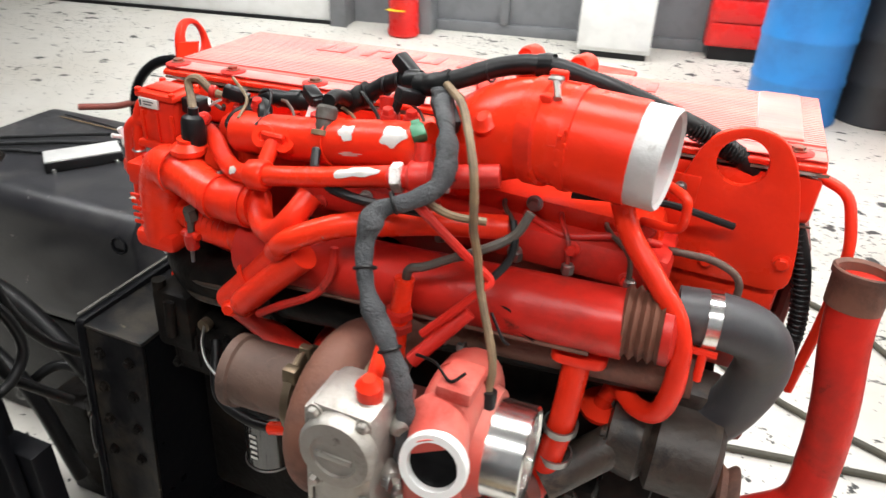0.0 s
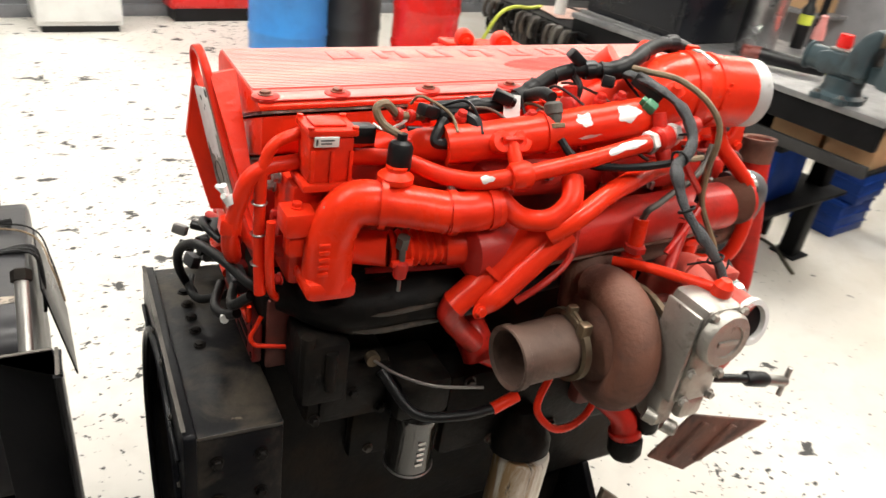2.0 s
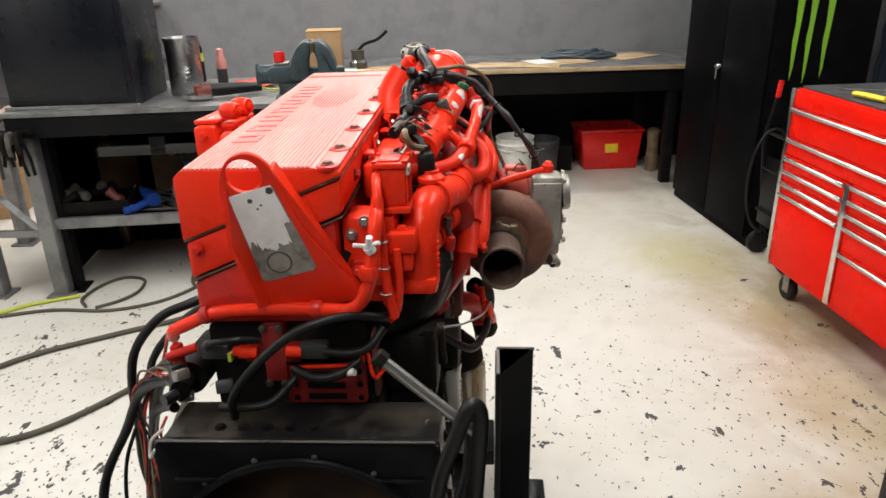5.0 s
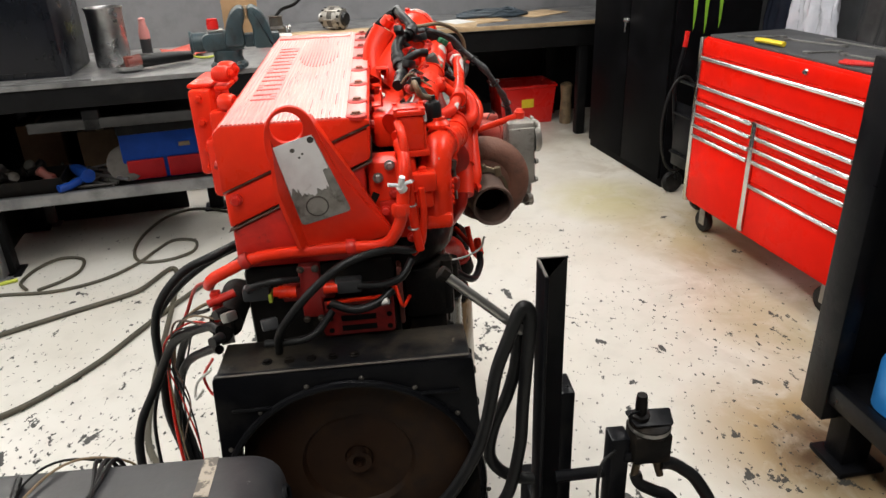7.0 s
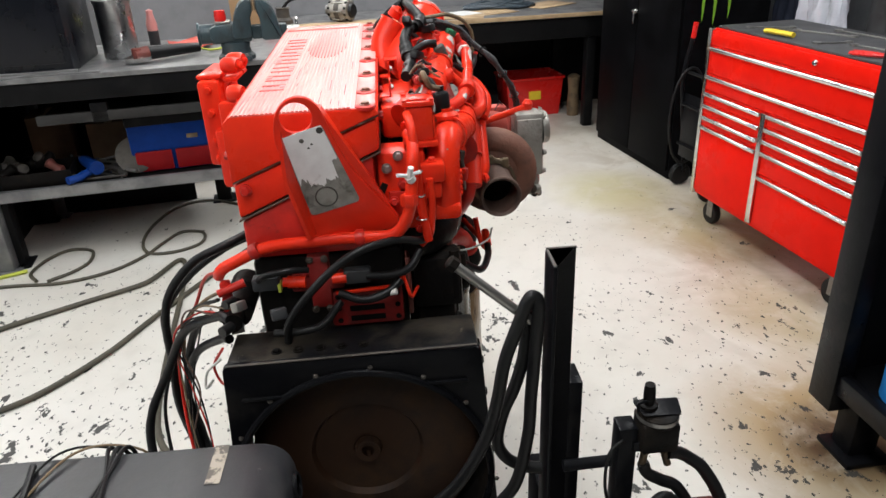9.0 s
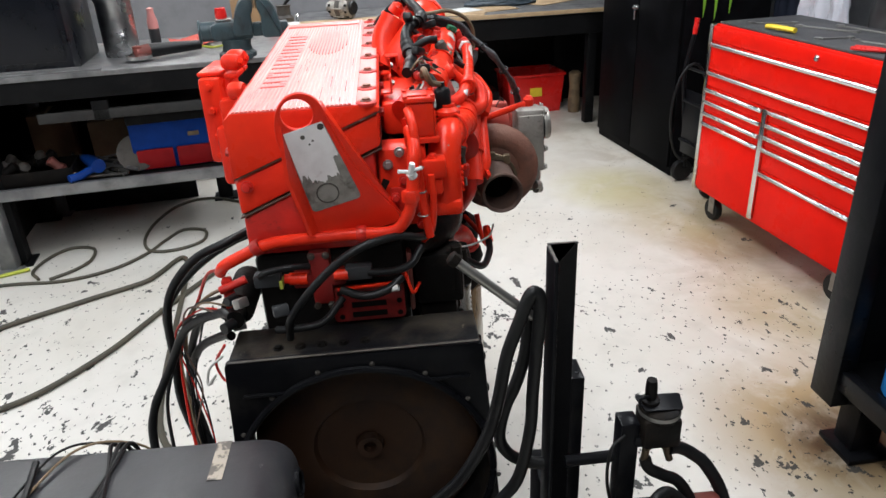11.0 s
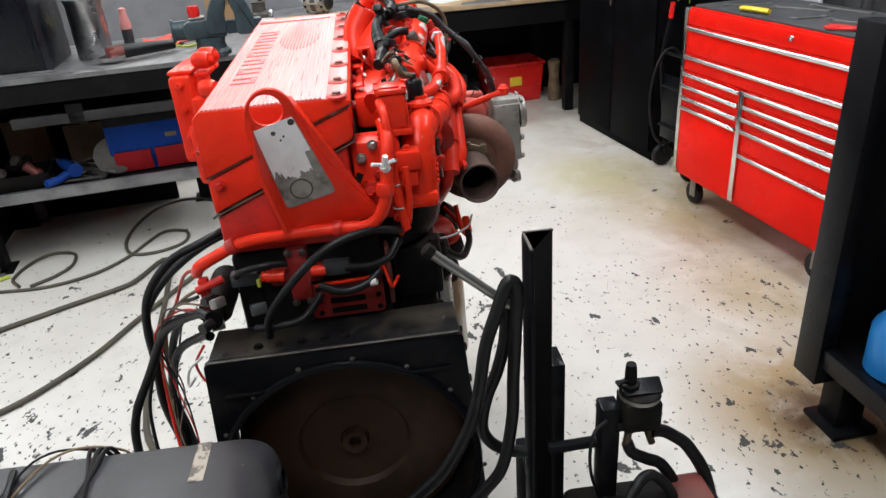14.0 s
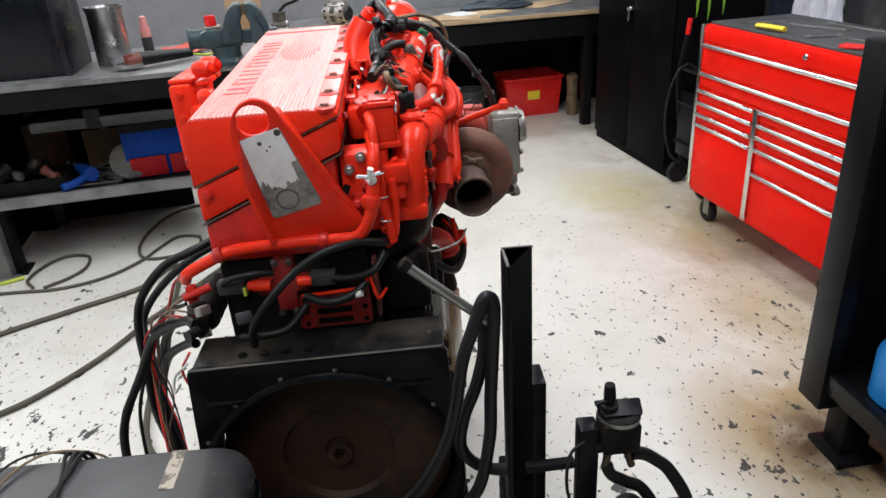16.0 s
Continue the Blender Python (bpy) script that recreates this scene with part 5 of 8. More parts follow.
part("flange", lathe([(0.032, 0), (0.034, 0.003), (0.034, 0.010), (0.02, 0.014)], (0.955, -0.10, 0.975), (0, -0.2, 1), 20), RED, up_)
pipe("small_pipe", [(0.955, -0.095, 1.352), (1.0, -0.13, 1.348), (1.0, -0.12, 1.30), (0.95, -0.10, 1.292)], 0.006, RED, bend=0.015)
pipe("fuel_line", [(0.80, -0.11, 1.27), (0.86, -0.13, 1.258), (0.93, -0.12, 1.275), (0.98, -0.10, 1.265)], 0.005, GRIMY, "thin steel line", bend=0.02)
pipe("fuel_line", [(0.985, -0.09, 1.255), (1.05, -0.10, 1.262), (1.085, -0.10, 1.245), (1.085, -0.10, 1.20)], 0.005, RUSTLIGHT, "thin steel line", bend=0.02)
# front hose and outlet pipe
hb = part("elbow_hose", sweep(smooth_line([(1.02, -0.137, 1.195), (1.075, -0.132, 1.197), (1.118, -0.118, 1.180), (1.140, -0.100, 1.138), (1.136, -0.085, 1.07), (1.112, -0.082, 1.01), (1.07, -0.088, 0.97)]), 0.036, 24), DUSTRUB, EN, "thick black rubber elbow hose")
tb = part("hose_clamp", lathe([(0.0370, -0.009), (0.0390, -0.008), (0.0390, 0.008), (0.0370, 0.009)], (1.062, -0.134, 1.196), (1, 0.1, 0.03), 32, close=False), CHROME, hb, "bright T-bolt hose clamp")
part("clamp_bolt", coll([rod((1.062, -0.168, 1.167), (1.063, -0.172, 1.128), 0.006, 10), rod((1.048, -0.168, 1.168), (1.078, -0.168, 1.168), 0.005, 8)]), RED, hb)
op = part("outlet_pipe", sweep(smooth_line([(1.230, -0.018, 1.242), (1.236, -0.030, 1.16), (1.252, -0.050, 1.06), (1.258, -0.066, 0.97), (1.250, -0.082, 0.90), (1.19, -0.088, 0.845)]), lambda w: 0.0335 - 0.0035 * min(1, w * 2), 28), GRIMY, EN, "red outlet pipe scorched brown at its mouth")
part("mouth", lathe([(0.0355, -0.04), (0.036, 0.0), (0.0385, 0.003), (0.0385, 0.012), (0.036, 0.014), (0.031, 0.010), (0.029, -0.06), (0, -0.065)], (1.230, -0.017, 1.243), (-0.01, 0.12, 1), 32), RUST, op, "rusty open mouth")
pb = part("pump_body", coll([lathe([(0.03, -0.10), (0.06, -0.095), (0.066, -0.05), (0.055, -0.04), (0.07, -0.03), (0.07, 0.05), (0.05, 0.06)], (1.07, -0.11, 0.955), (1, 0, 0), 28), box(1.02, 1.12, -0.10, -0.02, 0.90, 1.05, 0.02), sweep(smooth_line([(0.99, -0.14, 0.96), (0.94, -0.17, 0.92), (0.90, -0.20, 0.895)]), 0.030, 18)]), OILY, EN, "greasy brown pump body")
for k in range(6):
    a = k * math.tau / 6
    part("bolt", hexbolt((0.972, -0.11 + 0.05 * math.sin(a), 0.955 + 0.05 * math.cos(a)), (-1, 0, 0), 0.008, 0.008), OILY, pb)
part("pulley", lathe([(0.03, 0), (0.075, 0.0), (0.08, 0.005), (0.072, 0.015), (0.08, 0.025), (0.08, 0.03), (0.03, 0.03)], (1.135, -0.12, 0.86), (1, 0, 0), 30), RUST, EN)
part("plug", lathe([(0.022, 0), (0.022, 0.02), (0.012, 0.022), (0.011, 0.012), (0, 0.012)], (0.892, -0.208, 0.892), (-0.4, -0.4, -0.1), 20), MAROON, EN)
vp = part("coolant_riser", sweep(bent([(0.915, -0.178, 1.125), (0.913, -0.186, 1.01), (0.90, -0.196, 0.90), (0.88, -0.19, 0.82)], 0.05), 0.019, 18), RED, EN, "red upright coolant pipe")
part("flange", prism(rounded([(0.880, -0.208), (0.955, -0.201), (0.952, -0.145), (0.880, -0.152)], 4, 0.02), 1.116, 1.132, "z"), RED, vp)
part("bolt", hexbolt((0.938, -0.176, 1.132), (0, 0, 1), 0.010, 0.012), RED, vp)
for z in (1.0, 0.945):
    part("hose_clamp", lathe([(0.0215, -0.006), (0.0245, -0.006), (0.0245, 0.006), (0.0215, 0.006)], (0.911, -0.189, z), (0, -0.1, 1), 24, close=False), STEEL, vp)

# lines down the front end
pipe("front_line", [(1.155, 0.07, 1.335), (1.195, 0.055, 1.325), (1.215, 0.03, 1.26), (1.212, 0.015, 1.15), (1.20, 0.0, 1.03)], 0.0075, RED, "thin red steel line", bend=0.03, segs=10)
fh = pipe("corrugated_hose", [(1.10, 0.006, 1.33), (1.135, 0.002, 1.29), (1.165, -0.004, 1.22), (1.18, -0.012, 1.13), (1.175, -0.03, 1.04)], 0.0115, RUBBER, "black corrugated hose", curve=True)
for k in range(22):
    w = k / 21
    part("hose_rib", torus((1.137 + 0.043 * math.sin(w * 1.5), 0.002 - 0.014 * w, 1.285 - 0.155 * w), (0.30 * (1 - w) + 0.02, -0.05, -1), 0.0118, 0.0014, 14, 5), RUBBER, fh)

# studs, clips and straps along the turbo side
for k in range(8):
    part("bolt", hexbolt((0.27 + k * 0.115, -0.010, 1.282 + 0.006 * k), (0, -1, 0), 0.009, 0.010), GRIMY, EN)
for k in range(9):
    part("bolt", hexbolt((0.36 + k * 0.075, -0.10, 1.282 - 0.05 * (k % 2)), (0, -1, 0.1), 0.0085, 0.010), GRIMY if k % 3 else STEEL, EN)
for k in range(7):
    part("bolt", hexbolt((0.50 + k * 0.075, -0.135, 1.222 + 0.026 * (k % 2)), (0, -1, 0.1), 0.008, 0.012), STEEL if k % 3 == 1 else GRIMY, EN)
for k, (xa, xb) in enumerate(((0.76, 0.80), (0.84, 0.87), (0.90, 0.95), (0.66, 0.69))):
    pipe("injector_line", [(xa, -0.03, 1.262), (xa + 0.01, -0.115, 1.278), (xb, -0.142, 1.262), (xb + 0.005, -0.145, 1.215)], 0.0036, GRIMY if k % 2 else RUSTLIGHT, "thin steel line", bend=0.015, segs=8)
    part("union", lathe([(0.006, -0.008), (0.0085, -0.006), (0.0085, 0.006), (0.006, 0.008)], (xb + 0.005, -0.145, 1.222), (0, 0, 1), 6), STEEL, EN)
for x, y, z in ((0.60, -0.03, 1.325), (0.985, -0.03, 1.325), (0.37, -0.03, 1.322)):
    br = part("bracket", coll([box(x - 0.022, x + 0.022, y - 0.012, y - 0.008, z - 0.02, z + 0.018, 0.001), box(x - 0.022, x + 0.022, y - 0.008, y + 0.014, z - 0.02, z - 0.016, 0.001)]), RED, EN)
    part("bolt", hexbolt((x, y - 0.012, z), (0, -1, 0), 0.006, 0.006), STEEL, br)
for k in range(6):
    for dz in (-0.034, 0.034):
        part("stud", coll([rod((0.23 + k * 0.15, -0.004, 1.075 + dz), (0.23 + k * 0.15, -0.045, 1.075 + dz), 0.005, 8), hexbolt((0.23 + k * 0.15, -0.02, 1.075 + dz), (0, -1, 0), 0.010, 0.010)]), RUST, EN)
for k in range(8):
    for z in (0.645, 0.815):
        part("bolt", hexbolt((0.34 + k * 0.09, -0.075, z), (0, -1, 0), 0.008, 0.008), OILY, EN)
pipe("loom", [(0.33, -0.085, 1.312), (0.45, -0.108, 1.308), (0.58, -0.118, 1.312), (0.66, -0.12, 1.318)], 0.006, RUBBER, "thin black loom", curve=True, segs=8)
pipe("loom", [(0.86, -0.12, 1.315), (0.92, -0.115, 1.322), (0.98, -0.09, 1.318), (1.06, -0.062, 1.295)], 0.005, RUBBER, "thin black loom", curve=True, segs=8)
pipe("fuel_line", [(0.245, -0.10, 1.075), (0.30, -0.135, 1.095), (0.36, -0.15, 1.10), (0.42, -0.16, 1.105)], 0.005, GRIMY, "thin steel line", curve=True, segs=8)
for p, a in (((0.30, -0.135, 1.31), (0.5, -0.8, 0.2)), ((0.395, -0.128, 1.345), (0, -0.3, 1)), ((0.505, -0.15, 1.352), (0, -0.3, 1)), ((0.62, -0.165, 1.385), (0, -0.2, 1)), ((0.655, -0.17, 1.39), (0, -0.2, 1))):
    part("plug", coll([lathe([(0.010, -0.01), (0.0105, 0.004), (0.009, 0.006)], p, a, 12), hexbolt(p, a, 0.008, 0.012)]), GRIMY, tA)

# exhaust manifold, dark and rusty
em = part("exhaust_manifold", coll([sweep(smooth_line([(0.17, -0.05, 1.03), (0.24, -0.115, 1.02), (0.34, -0.14, 1.035), (0.45, -0.155, 1.05)]), 0.044, 18, wobble=0.05), sweep([(0.44, -0.150, 1.05), (1.06, -0.125, 1.105)], 0.040, 18), ]), DARK, EN, "dark exhaust manifold")
for dz in (-0.02, 0.012):
    part("ridge", sweep(smooth_line([(0.20, -0.125, 1.02 + dz), (0.27, -0.165, 1.02 + dz), (0.35, -0.182, 1.035 + dz), (0.44, -0.192, 1.05 + dz)]), 0.005, 8), OILY, em)
part("manifold_log", sweep([(0.62, -0.15, 1.085), (1.06, -0.14, 1.118)], 0.038, 18), RUST, em)
for k in range(6):
    part("runner", sweep(bent([(0.25 + k * 0.15, 0.01, 1.075), (0.25 + k * 0.15, -0.07, 1.07), (0.26 + k * 0.15, -0.12, 1.06 + 0.008 * k)], 0.03), 0.032, 14), DARK, em)
part("heat_shield", coll([box(0.18, 0.33, -0.150, -0.06, 0.80, 0.925, 0.016), box(0.20, 0.25, -0.158, -0.14, 0.82, 0.90, 0.01)]), DARK, EN)
for x, z in ((0.195, 0.91), (0.315, 0.91), (0.195, 0.82), (0.315, 0.82), (0.26, 0.865)):
    part("bolt", hexbolt((x, -0.150, z), (0, -1, 0), 0.008, 0.010), DARK, EN)
part("bell_corner", coll([box(0.165, 0.245, -0.165, -0.055, 0.86, 0.982, 0.012), rod((0.175, -0.15, 0.88), (0.175, -0.15, 0.995), 0.012, 12), rod((0.21, -0.172, 0.90), (0.21, -0.168, 0.97), 0.010, 12)]), DARK, EN, "oily dark corner of the block")
part("rear_casting", box(0.135, 0.26, -0.052, -0.041, 0.865, 1.005, 0.006), MAROON, EN)
part("grease_fitting", coll([rod((0.282, -0.158, 0.943), (0.282, -0.172, 0.943), 0.012, 12)]), BRASS, EN)
pipe("oil_line", [(0.13, -0.035, 0.965), (0.108, -0.045, 0.932), (0.115, -0.05, 0.918), (0.19, -0.072, 0.917), (0.20, -0.074, 0.922)], 0.004, RED, "thin red line", bend=0.01)
part("union", rod((0.188, -0.070, 0.917), (0.215, -0.080, 0.921), 0.009, 10), GRIMY, EN)
pipe("wire", [(0.283, -0.17, 0.943), (0.31, -0.21, 0.938), (0.36, -0.25, 0.935), (0.44, -0.27, 0.93)], 0.0025, STEEL, curve=True, segs=8)
pipe("oil_hose", [(0.30, -0.165, 0.915), (0.345, -0.225, 0.86), (0.42, -0.255, 0.862), (0.48, -0.262, 0.870)], 0.009, RUBBER, "black oil hose with red end", curve=True, segs=10)
part("hose_end", rod((0.475, -0.262, 0.869), (0.522, -0.262, 0.888), 0.011, 10), RED, EN)

# turbocharger
TX = Vector((1, 0.04, 0.04)).normalized()
tu = part("turbine_housing", coll([sweep([(0.640 + 0.006 * math.sin(a), -0.305 + (0.078 + 0.010 * a / 6.3) * math.sin(a), 1.015 + (0.078 + 0.010 * a / 6.3) * math.cos(a)) for a in [k * 6.5 / 36 + 0.4 for k in range(37)]], lambda w: 0.027 + 0.014 * w, 20),
                                    lathe([(0.06, -0.03), (0.085, -0.015), (0.09, 0.02), (0.07, 0.035)], (0.632, -0.305, 1.017), TX, 32),
                                    sweep(smooth_line([(0.645, -0.23, 1.03), (0.66, -0.20, 1.09), (0.68, -0.17, 1.10)]), 0.045, 18)]), RUST, EN, "rusty brown cast turbine housing")
part("outlet", lathe([(0.0515, 0.12), (0.050, 0.08), (0.0495, 0.03), (0.0495, 0.018), (0.054, 0.015), (0.054, 0.002), (0.051, 0.0), (0.045, 0.004), (0.043, 0.12)], (0.450, -0.298, 1.008), TX, 36, close=False), RUSTLIGHT, tu, "rusty open exhaust outlet")
part("outlet_floor", lathe([(0.044, 0.085), (0.0, 0.085)], (0.450, -0.298, 1.008), TX, 24), DARK, tu)
part("clamp", lathe([(0.054, -0.008), (0.062, -0.006), (0.062, 0.006), (0.054, 0.008)], (0.566, -0.294, 1.013), TX, 36, close=False), BRASS, tu, "brass-coloured V-band clamp")
part("clamp_bolt", coll([rod((0.566, -0.330, 1.066), (0.566, -0.287, 1.080), 0.004, 8), box(0.556, 0.576, -0.337, -0.320, 1.052, 1.076, 0.003), box(0.557, 0.575, -0.297, -0.284, 1.064, 1.086, 0.003)]), BRASS, tu)
part("clamp", lathe([(0.095, -0.006), (0.105, -0.005), (0.105, 0.005), (0.095, 0.006)], (0.686, -0.318, 1.016), TX, 40, close=False), BRASS, tu, "brass-coloured V-band clamp")
part("bearing_housing", lathe([(0.09, 0.0), (0.07, 0.012), (0.055, 0.03), (0.055, 0.09), (0.08, 0.10)], (0.69, -0.318, 1.03), TX, 28), MAROON, EN)
cp = part("compressor_housing", coll([sweep([(0.80, -0.315 + 0.078 * math.sin(a), 1.045 + 0.078 * math.cos(a)) for a in [k * math.tau / 36 for k in range(37)]], 0.036, 18),
                                       lathe([(0.085, -0.03), (0.09, 0.0), (0.075, 0.03), (0.066, 0.05)], (0.80, -0.315, 1.05), TX, 32),
                                       sweep(smooth_line([(0.79, -0.36, 1.115), (0.805, -0.395, 1.112), (0.812, -0.42, 1.108)]), (0.036, 0.034), 20)]), DUSTYRED, EN, "dusty red compressor housing")
part("inlet_ring", lathe([(0.058, 0.0), (0.061, 0.002), (0.061, 0.048), (0.058, 0.05), (0.054, 0.047), (0.052, 0.0)], (0.848, -0.318, 1.052), TX, 36, close=False), CHROME, cp, "bright machined inlet ring")
part("outlet_lip", lathe([(0.030, -0.004), (0.039, -0.004), (0.040, 0.004), (0.038, 0.010), (0.029, 0.010), (0.027, -0.012)], (0.813, -0.426, 1.107), (0.05, -0.95, 0.30), 36, close=False), WHITE, cp, "white outlet lip")
part("outlet_floor", lathe([(0.0285, 0.005), (0.0, 0.005)], (0.813, -0.422, 1.107), (0.05, -0.95, 0.30), 24), PLASTIC, cp, "dark open outlet")
part("drain_cover", box(0.785, 0.83, -0.37, -0.31, 1.145, 1.165, 0.006), DUSTYRED, cp)
for k in range(7):
    a = k * math.tau / 7 + 0.3
    part("bolt", hexbolt((0.765, -0.315 + 0.118 * math.sin(a), 1.05 + 0.118 * math.cos(a)), (-1, 0, 0), 0.007, 0.010), STEEL, cp)
part("lockwire", sweep(smooth_line([(0.745, -0.33, 1.165), (0.775, -0.345, 1.175), (0.80, -0.36, 1.168), (0.815, -0.35, 1.178)]), 0.002, 6), DARK, cp)
ac = part("actuator", coll([box(0.672, 0.752, -0.455, -0.375, 0.985, 1.165, 0.014), box(0.682, 0.744, -0.40, -0.33, 0.99, 1.10, 0.01), box(0.66, 0.70, -0.44, -0.39, 0.93, 1.00, 0.012), box(0.70, 0.75, -0.45, -0.38, 0.945, 0.99, 0.01)]), ALU, EN, "cast aluminium turbo actuator")
part("cap", lathe([(0.046, 0), (0.046, 0.012), (0.042, 0.018), (0.028, 0.019), (0.027, 0.016), (0, 0.016)], (0.714, -0.455, 1.115), (0, -1, 0.05), 32), ALU, ac)
part("cap_mark", box(0.692, 0.736, -0.4745, -0.4715, 1.110, 1.118, 0.0006), ALU, ac)
for x, z in ((0.682, 1.155), (0.742, 1.158), (0.68, 1.05), (0.744, 1.04), (0.686, 0.995), (0.742, 0.998)):
    part("bolt", hexbolt((x, -0.455, z), (0, -1, 0), 0.007, 0.008), ALU, ac)
part("drain_tap", coll([rod((0.74, -0.41, 0.995), (0.885, -0.424, 0.972), 0.008, 10), lathe([(0.009, 0), (0.014, 0.006), (0.014, 0.05), (0.010, 0.06)], (0.875, -0.423, 0.974), (0.92, -0.05, -0.2), 14)]), PLASTIC, ac, "black drain tap with a bare steel end")
part("tap_end", coll([rod((0.93, -0.427, 0.962), (0.982, -0.430, 0.950), 0.010, 12), rod((0.983, -0.430, 0.918), (0.983, -0.430, 0.980), 0.005, 8)]), STEEL, ac, "bare steel tap end")
for p in ((0.66, -0.43, 0.95), (0.70, -0.44, 0.925), (0.735, -0.42, 0.95), (0.755, -0.39, 1.0), (0.757, -0.42, 1.06), (0.757, -0.40, 1.12)):
    part("boss", lathe([(0.013, -0.012), (0.013, 0.008), (0.009, 0.012), (0.0, 0.012)], p, (0.6, -0.7, -0.2), 12), ALU, ac)
part("cover_ridge", box(0.664, 0.672, -0.45, -0.38, 0.99, 1.15, 0.003), ALU, ac)
wl = pipe("water_line", [(0.665, -0.250, 1.135), (0.69, -0.30, 1.15), (0.728, -0.415, 1.172)], 0.009, RED, "red water line", bend=0.03)
part("banjo", lathe([(0.013, -0.014), (0.0155, -0.010), (0.0155, 0.010), (0.012, 0.014), (0.008, 0.020)], (0.729, -0.419, 1.172), (0, -0.1, 1), 12), RED, wl)
part("washer", lathe([(0.010, -0.018), (0.015, -0.017), (0.015, -0.014), (0.010, -0.013)], (0.729, -0.419, 1.172), (0, -0.1, 1), 16), CHROME, wl)
ri = pipe("oil_riser", [(0.693, -0.255, 1.215), (0.690, -0.262, 1.165), (0.690, -0.27, 1.07)], 0.013, RED, "red oil feed pipe with fittings", bend=0.02)
for z in (1.165, 1.145):
    part("union", lathe([(0.015, -0.007), (0.019, -0.005), (0.019, 0.005), (0.015, 0.007)], (0.690, -0.262, z), (0, 0, 1), 6), GRIMY, ri)
pipe("oil_line", [(0.73, -0.31, 1.135), (0.76, -0.285, 1.17), (0.785, -0.265, 1.20)], 0.010, GRIMY, bend=0.02)

pipe("drain_line", [(0.60, -0.245, 0.90), (0.580, -0.255, 0.84), (0.605, -0.272, 0.803), (0.645, -0.276, 0.792), (0.70, -0.262, 0.802), (0.76, -0.225, 0.835)], 0.0072, RED, "red drain line", curve=True)
part("lower_casting", coll([sweep(smooth_line([(0.50, -0.06, 0.935), (0.50, -0.115, 0.925), (0.515, -0.14, 0.885)]), 0.034, 16), sweep(smooth_line([(0.50, -0.12, 0.90), (0.56, -0.14, 0.875), (0.60, -0.13, 0.86)]), 0.026, 14)]), GRIMY, EN)
part("lower_elbow", box(0.74, 0.86, -0.19, -0.06, 0.74, 0.84, 0.02), MAROON, EN)
part("oil_cooler", box(0.45, 0.98, -0.16, -0.06, 0.66, 0.86, 0.02), DARK, EN)
for k in range(7):
    part("bolt", hexbolt((0.49 + k * 0.075, -0.16, 0.845 - 0.16 * (k % 2)), (0, -1, 0), 0.009, 0.010), OILY, EN)
rdo = part("red_outlet", coll([sweep(smooth_line([(0.76, -0.14, 0.79), (0.80, -0.20, 0.77), (0.838, -0.228, 0.735), (0.848, -0.240, 0.700)]), 0.028, 16), lathe([(0.028, -0.008), (0.035, -0.006), (0.035, 0.006), (0.028, 0.008)], (0.850, -0.241, 0.696), (0.2, -0.3, -0.9), 18)]), GRIMY, EN, "red outlet elbow")
part("coupling", lathe([(0.032, 0.0), (0.036, 0.004), (0.036, 0.035), (0.027, 0.05)], (0.852, -0.245, 0.688), (0.0, -0.2, -0.9), 18), DARK, rdo)
part("elbow_fitting", sweep(smooth_line([(0.84, -0.22, 0.80), (0.88, -0.25, 0.76), (0.89, -0.25, 0.71)]), 0.028, 14), DARK, EN)

# filters
fo = part("fuel_filter", lathe([(0.0, 0.0), (0.036, 0.0), (0.045, 0.008), (0.047, 0.125), (0.049, 0.130), (0.049, 0.142), (0.04, 0.152)], (0.390, -0.152, 0.660), (0, 0, 1), 32), BOWL, EN, "smoky dark fuel filter bowl with glossy rim")
for k in range(5):
    part("print_bar", box(0.380 + 0.002 * (k % 2), 0.394, -0.2000, -0.1985, 0.70 + k * 0.013, 0.7045 + k * 0.013, 0), WHITEB, fo, "pale print")
part("filter_head", box(0.325, 0.43, -0.20, -0.075, 0.815, 0.90, 0.015), DARK, EN)
part("clear_bowl_ring", lathe([(0.0465, 0), (0.0485, 0.003), (0.0465, 0.006)], (0.390, -0.152, 0.668), (0, 0, 1), 32, close=False), STEEL, fo)
of = part("oil_filter", lathe([(0.0, 0.0), (0.034, 0.002), (0.047, 0.010), (0.055, 0.026), (0.056, 0.045), (0.056, 0.265), (0.052, 0.272), (0.03, 0.275)], (0.628, -0.196, 0.398), (0, 0, 1), 32), FILTER, EN, "oily white oil filter")
part("filter_head", lathe([(0.03, 0.0), (0.060, 0.004), (0.062, 0.03), (0.05, 0.06), (0.03, 0.09)], (0.622, -0.190, 0.668), (0, 0.25, 1), 26), DARK, EN)
# fuel pump on the far side
fp = part("fuel_pump", coll([box(0.62, 0.86, 0.395, 0.452, 1.10, 1.322, 0.010), box(0.60, 0.84, 0.345, 0.425, 1.04, 1.20, 0.014), box(0.66, 0.82, 0.29, 0.40, 1.08, 1.25, 0.01), box(0.59, 0.63, 0.34, 0.40, 1.14, 1.27, 0.008)]), RED, EN, "red fuel pump body")
part("pump_lid", box(0.64, 0.85, 0.392, 0.455, 1.3225, 1.334, 0.005), RED, fp)
